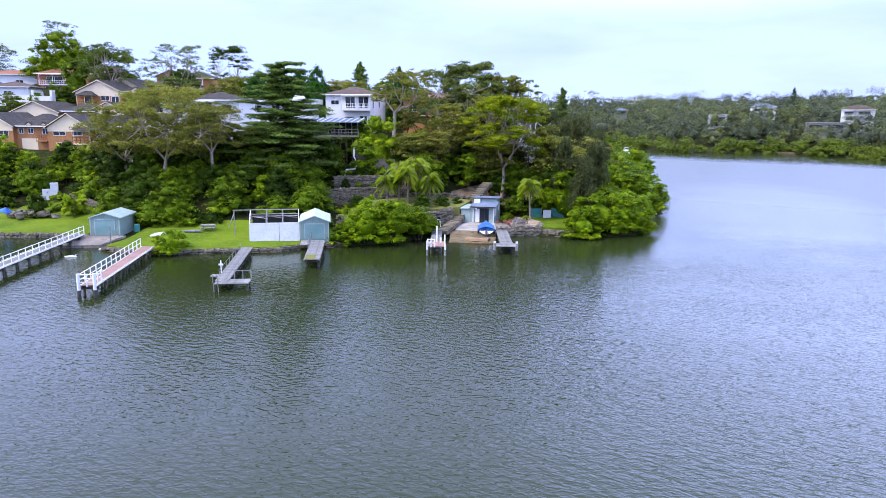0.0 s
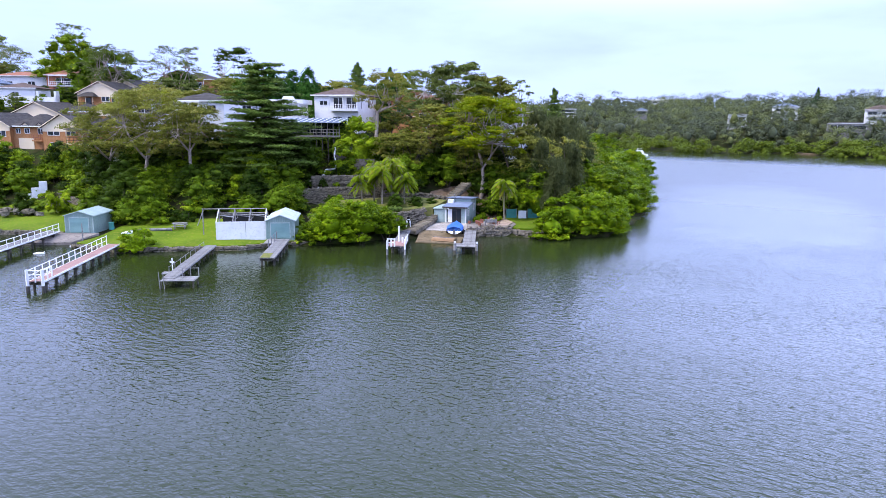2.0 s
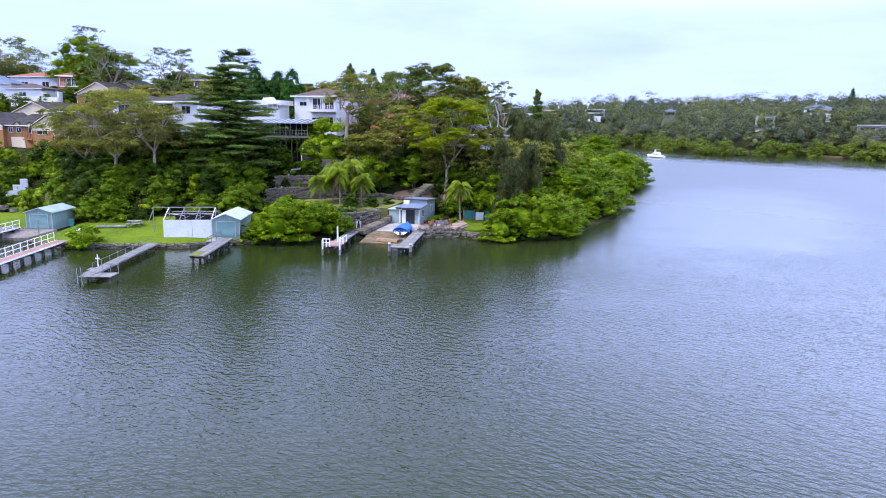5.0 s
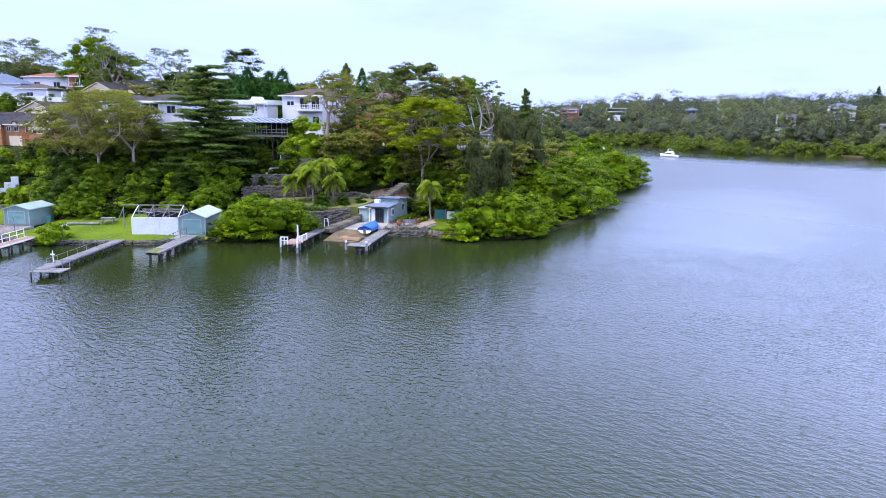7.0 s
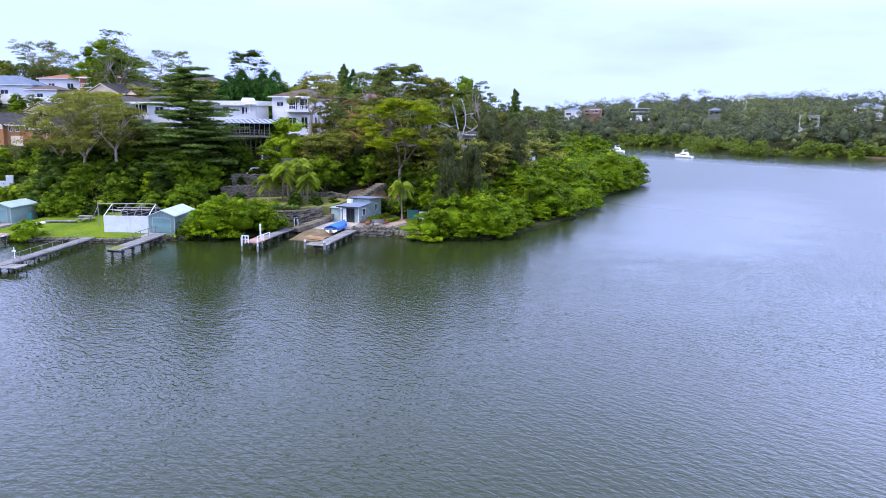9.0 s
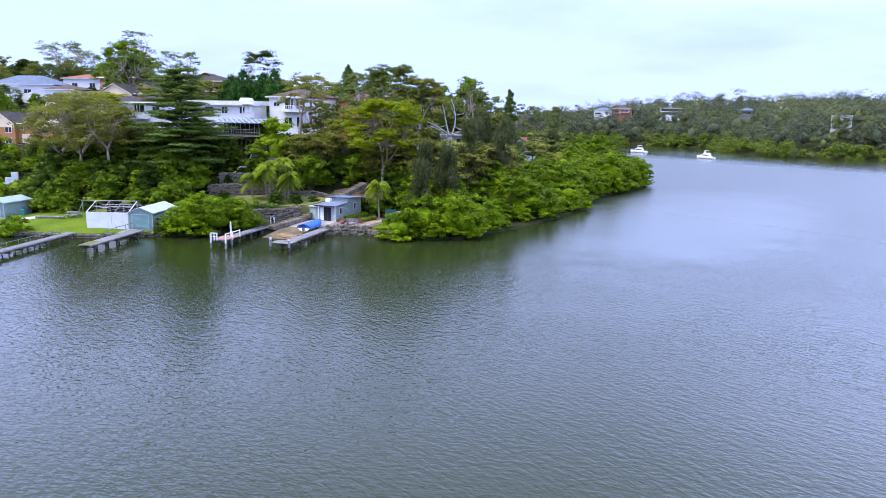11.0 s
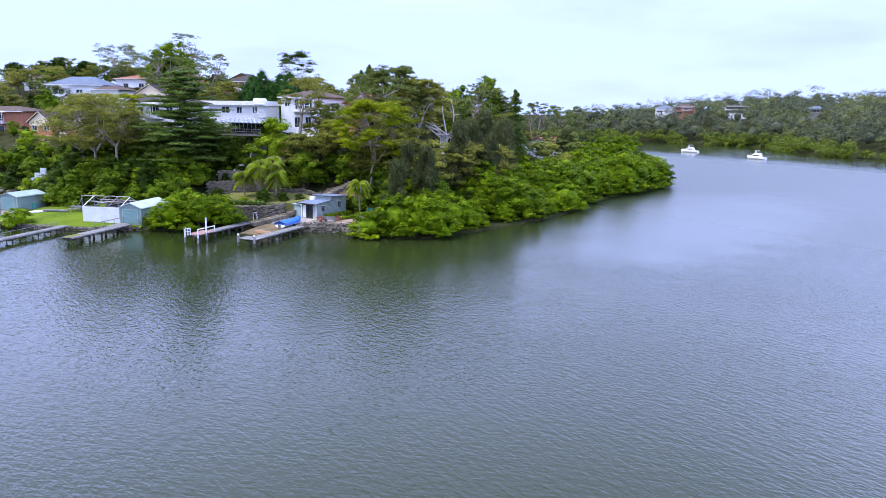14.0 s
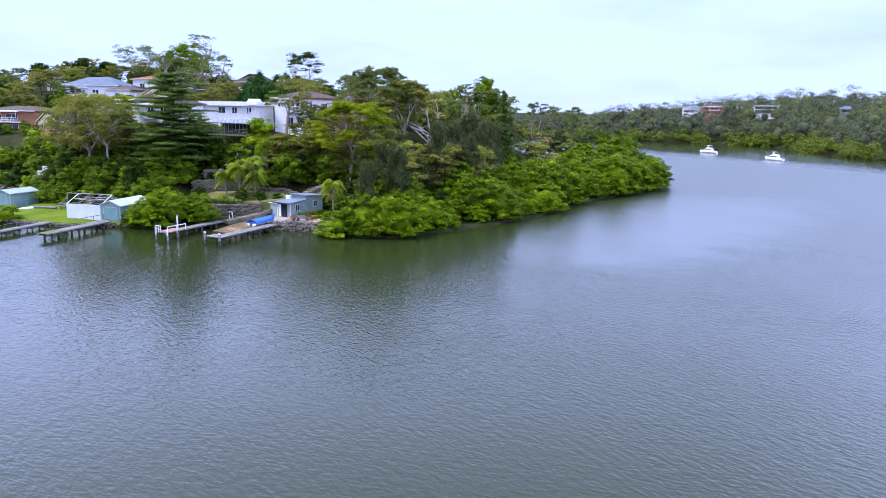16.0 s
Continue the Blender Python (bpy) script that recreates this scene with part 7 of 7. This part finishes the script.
stone_wall("river_wall", [(-43.1, 69.1, -0.2), (-40.4, 68.3, -0.2), (-36.6, 67.5, -0.2), (-33.6, 68.5, -0.2), (-26.7, 70.6, -0.2), (-24.0, 71.4, -0.2), (-22.0, 73.3, -0.2), (-19.0, 75.2, -0.2), (-17.5, 76.4, -0.2)], 0.66, "low mossy river wall in front of the lawn", course=0.25, block=0.6)
stone_wall("terrace_wall", [(-20.5, 84.2, 0.5), (-14.0, 86.2, 0.5), (-9.0, 88.8, 0.6), (-6.6, 90.2, 1.0)], 2.0, "rough sandstone wall behind the jetties", course=0.28, block=0.45)
stone_wall("terrace_wall", [(-24.4, 93.2, 2.6), (-20.6, 94.2, 2.7), (-13.6, 96.4, 2.8)], 2.3, "tall dry-stone retaining wall below the garden", course=0.22, block=0.36)
stone_wall("terrace_wall", [(-13.6, 96.4, 2.8), (-8.4, 97.2, 2.9), (-4.9, 96.4, 2.6)], 1.4, "low dry-stone wall behind the palms", course=0.22, block=0.36)
stone_wall("terrace_wall", [(-24.0, 95.2, 5.2), (-20.6, 96.2, 5.3), (-15.6, 98.2, 5.3)], 1.3, "upper dry-stone retaining wall of the garden", course=0.22, block=0.36)
stone_wall("terrace_wall", [(-0.4, 86.0, -0.1), (5.4, 87.6, -0.1), (7.6, 87.0, -0.1), (9.2, 87.0, -0.1)], 1.0, "uneven stone edge of the cabin terrace", course=0.28, block=0.6)
stone_wall("terrace_wall", [(-62.5, 92.5, 2.6), (-57.5, 89.0, 2.3), (-52.6, 85.6, 1.9)], 0.9, "low curved stone wall at the top of the lawn", course=0.28, block=0.5)

steps = thing("garden_steps", "white stepped garden wall on the lawn", "steps", pose(-67.8, 92.0, 1.8, 0, 0, 30))
for i in range(3):
    part("step", boxes((i * 1.05, i * 1.05 + 1.05, 0, 0.5, -1.0, 1.3 + i * 0.9)), M_WHITE, steps)
sheet("lawn", [(-23.4, 103.0), (-20.6, 103.0), (-20.4, 105.2), (-22.0, 105.4)], lambda x, y: 10.5 + 0.95 * (y - 103.0), M_LAWN, "steep patch of mown grass above the terraces", "lawn", thick=1.2)
chute = thing("drain_chute", "dark concrete drain chute running down the bank", "drain", Matrix(), kind="structure")
bm = bmesh.new()
prism(bm, [(103.2, 8.6), (103.2, 10.3), (100.8, 8.3), (100.8, 6.4)], "x", -22.5, -20.2)
part("slab", bm, M_TILE_DARK, chute)
part("kerb", boxes((-20.4, -16.6, 102.4, 102.9, 6.4, 8.6), (-20.4, -19.9, 102.9, 105.2, 6.4, 8.6)), M_PAVE, tagged(thing("garden_tank_wall", "grey concrete block wall on the upper bank", "wall", Matrix()), "grey concrete block wall on the upper bank", "wall", kind="structure"))
gw = thing("garden_wall", "long white rendered garden wall on the ridge", "wall", Matrix(), kind="structure")
part("wall", boxes((-121, -115, 139.4, 139.7, 17.2, 19.6), (-114.6, -101, 138.6, 138.9, 16.6, 18.8), (-100.6, -96.6, 138.0, 138.3, 16.6, 18.6)), M_RENDER, gw)
for x in (-121, -114.8, -100.8, -96.6):
    part("pier", boxes((x - 0.25, x + 0.25, 138.2, 139.3, 16.4, 19.8)), M_RENDER, gw)
lw = thing("garden_wall", "low white rendered garden wall below the townhouses", "wall", Matrix(), kind="structure")
part("wall", boxes((-63.0, -57.0, 100.0, 100.3, 5.0, 8.2), (-56.6, -53.6, 98.6, 98.9, 5.0, 7.7)), M_RENDER, lw)
pipe = thing("drain_pipe", "white drain pipe zigzagging down the bank", "pipe", Matrix())
PTS = [(-23.0, 103.6, 10.7), (-22.7, 102.0, 9.1), (-21.8, 100.2, 7.8), (-22.0, 99.6, 7.2), (-23.2, 99.4, 7.1), (-23.2, 98.8, 6.6), (-23.3, 97.6, 6.1), (-23.3, 96.4, 5.3), (-22.9, 94.5, 4.1)]
for a, b in zip(PTS, PTS[1:]):
    part("pipe_run", one_beam(a, b, 0.13, 8), M_WHITE, pipe)


# ---- far bank ----
def far_woods():
    r = np.random.RandomState(4)
    woods, fringe, olive = Foliage(201), Foliage(202), Foliage(203)
    n = 13500
    X, Y = r.uniform(-380, 420, n), r.uniform(255, 760, n)
    D = edge_distance(FAR, X, Y)
    Z = ground_height(X, Y)
    taken = []
    for x, y, z, d in zip(X, Y, Z, D):
        if d < -4.0 or d > 330 or x > 280 and y > 480:
            continue
        if any(abs(x - hx) < hw and -front < y - hy < 9 for hx, hy, hw, front in FAR_CLEAR):
            continue
        near = 2.4 if d < 9 else 5.8 if d < 60 else 8.6 if d < 150 else 11.5
        if any(abs(x - a) < near and abs(y - b) < near for a, b in taken[-900:]):
            continue
        taken.append((x, y))
        if d < 9:
            H, R, bag, m = r.uniform(3.4, 8.0), r.uniform(3.0, 4.8), fringe, 8
        else:
            tall = r.rand()
            H = (r.uniform(5.5, 10) if tall < 0.66 else r.uniform(10, 14) if tall < 0.93 else r.uniform(14, 17)) * (0.6 + 0.4 * float(smooth_step(-200, 0, x)))
            R, bag, m = H * r.uniform(0.40, 0.58), (woods if r.rand() < 0.62 else olive), 8 if d < 90 else 7
        bag.heart(np.array((x, y, z + H * 0.38)), np.array((R * 0.36, R * 0.36, H * 0.22)))
        for i in range(m):
            a, q = r.uniform(0, 6.28), r.rand()
            rad = R * r.uniform(0.34, 0.6)
            c = (x + math.cos(a) * R * 0.8 * q ** 0.5, y + math.sin(a) * R * 0.8 * q ** 0.5, z + H - rad * 0.6 - (H * 0.62) * r.rand() * (i > 0))
            bag.clump(c, (rad, rad, rad * r.uniform(0.55, 0.9)), 46 if d < 90 else 32, 0.95 if d < 90 else 1.3, 0.6, up=1.2, spread=0.4, shell=(0.5, 1.12), heart=0, low=-0.5)
    tagged(new("far_woods", woods.mesh("far_woods", F_FARHAZE)), "grey-green eucalypt woodland on the opposite bank, tinted paler for haze", "trees", kind="stuff")
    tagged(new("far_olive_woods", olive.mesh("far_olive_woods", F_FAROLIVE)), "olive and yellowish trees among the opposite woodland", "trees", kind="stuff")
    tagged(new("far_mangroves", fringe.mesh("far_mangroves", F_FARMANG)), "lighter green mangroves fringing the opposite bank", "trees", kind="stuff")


FAR_CLEAR = [(100, 680, 10, 9), (162, 372, 9, 1), (146, 366, 10, 1), (138, 432, 6, 0), (104, 402, 4, 0), (-18, 548, 22, 34), (16, 556, 14, 34), (66, 500, 5, 4)]
far_woods()
hip_house("white flat-roofed house on the far ridge", pose(94, 676, 29.0), 15, 8, 4.4, 0.8, M_RENDER, M_WHITE, ((1, 1.4, 4, 1.6), (7, 1.4, 5, 1.6)))
hip_house("white house with a brown hip roof across the river", pose(155, 368, 15.0, 0, 0, -20), 14, 9, 5.6, 2.2, M_RENDER, M_TILE_BROWN, ((1, 3.2, 4, 1.5), (7, 3.2, 5, 1.5), (2, 0.6, 3, 1.5)), balcony=(0.5, 2.7, 12, 1.5))
hip_house("low white and charcoal house across the river", pose(137, 362, 10.8, 0, 0, -15), 18, 8, 3.4, 0.5, M_GREYSTEEL, M_TILE_DARK, ((1, 0.8, 6, 1.8), (9, 0.8, 7, 1.8)))
hip_house("grey-roofed white house among far trees", pose(131, 430, 19.5, 0, 0, -10), 13, 8, 3.6, 1.8, M_RENDER, M_TILE_BLUE, ((1, 1, 4, 1.4), (7, 1, 4, 1.4)))
hip_house("small white house among far trees", pose(100, 398, 14.6, 0, 0, -8), 9, 7, 3.6, 1.0, M_RENDER, M_TILE_DARK, ((1, 1, 3, 1.5), (5, 1, 3, 1.5)))
hip_house("red brick house with a charcoal roof on the far bank", pose(-24, 546, 16.6), 13, 9, 5.2, 2.0, M_REDBRICK, M_TILE_BROWN, ((1, 3, 3, 1.4), (6, 3, 5, 1.4), (1, 0.4, 4, 1.6)), balcony=(5.0, 2.6, 7.0, 1.5))
hip_house("white house with a pale blue roof on the far bank", pose(-38, 548, 16.6), 12, 9, 4.2, 2.0, M_RENDER, M_TILE_BLUE, ((1, 1, 4, 1.4),))
hip_house("dark glass-fronted house on the far bank", pose(9, 554, 17.4), 15, 8, 5.6, 0.5, M_RENDER, M_TILE_DARK, ((0.6, 0.6, 13, 2.0), (0.6, 3.2, 13, 1.9)))
hip_house("grey pavilion house above the far bank", pose(62, 498, 16.4), 8, 7, 5.0, 1.6, M_GREYSTEEL, M_TILE_BLUE, ((0.6, 2.6, 6.6, 1.8),))
to_top("norfolk_pine", tiered_pine, 157, 440, 34.0, 5.0, "tall dark tiered pine on the far ridge", 61, leaf=F_CONIFER)
sheet("river_beach", [(118, 346), (128, 341), (131, 346), (122, 351)], lambda x, y: 0.75, M_RAMP, "small sandy beach between far mangroves", "beach", thick=1.2, step=3)


def cruiser(x, y, deg, s):
    b = thing("motor_cruiser", "white motor cruiser moored on the river", "boat", pose(x, y, 0, 0, 0, deg) @ Matrix.Diagonal((s, s, s, 1)), group="moored cruisers")
    rows = []
    n = 12
    for i in range(n + 1):
        t = i / n
        half = 1.55 * (1 - max(0, t - 0.45) ** 2 * 3.1) * (0.92 + 0.08 * min(1, 5 * t))
        rows.append((-4.8 + 9.6 * t, max(0.06, half), 0.5 * t * t))
    verts, quads = [], []
    prof = [(-1, 1.05), (-0.95, 0.4), (-0.6, -0.25), (0, -0.45), (0.6, -0.25), (0.95, 0.4), (1, 1.05)]
    for px, half, lift in rows:
        for u, v in prof:
            verts.append((px, u * half, v + (lift if v > 0 else lift * 0.4)))
    k = len(prof)
    for i in range(n):
        for j in range(k - 1):
            a = i * k + j
            quads.append((a, a + 1, a + k + 1, a + k))
        quads.append((i * k + k - 1, i * k, i * k + k, i * k + 2 * k - 1))
    linked("hull", mesh_from("hull", verts, [quads, [list(range(k))]], M_HULL), b)
    bm = bmesh.new()
    prism(bm, [(-1.15, 1.0), (1.15, 1.0), (1.0, 2.3), (-1.0, 2.3)], "x", -2.4, 1.9)
    cab = part("cabin", bm, M_HULL, b)
    for sy in (-1, 1):
        part("side_window", boxes((-1.9, 1.4, sy * 1.1 - 0.03, sy * 1.1 + 0.03, 1.5, 2.0)), M_GLASS, cab)
    part("windscreen", boxes((1.88, 1.94, -0.9, 0.9, 1.5, 2.15)), M_GLASS, cab)
    part("fly_bridge", boxes((-1.9, 0.9, -0.95, 0.95, 2.3, 2.9)), M_HULL, b)
    part("canopy", boxes((-1.7, 0.7, -0.9, 0.9, 3.9, 4.0)), M_WHITE, b)
    for px in (-1.6, 0.6):
        for sy in (-0.85, 0.85):
            part("stanchion", one_beam((px, sy, 2.9), (px, sy, 3.9), 0.04), M_GREYSTEEL, b)
    part("clears", boxes((0.55, 0.6, -0.8, 0.8, 2.95, 3.85)), M_WHITE, b)
    railing(b, (1.5, -1.2, 1.25), (4.5, -0.1, 1.5), 0.5, M_GREYSTEEL, 3, 1, 0.025)
    railing(b, (1.5, 1.2, 1.25), (4.5, 0.1, 1.5), 0.5, M_GREYSTEEL, 3, 1, 0.025)


cruiser(44.8, 309.5, 150, 0.8)
cruiser(15.5, 343, 165, 0.8)
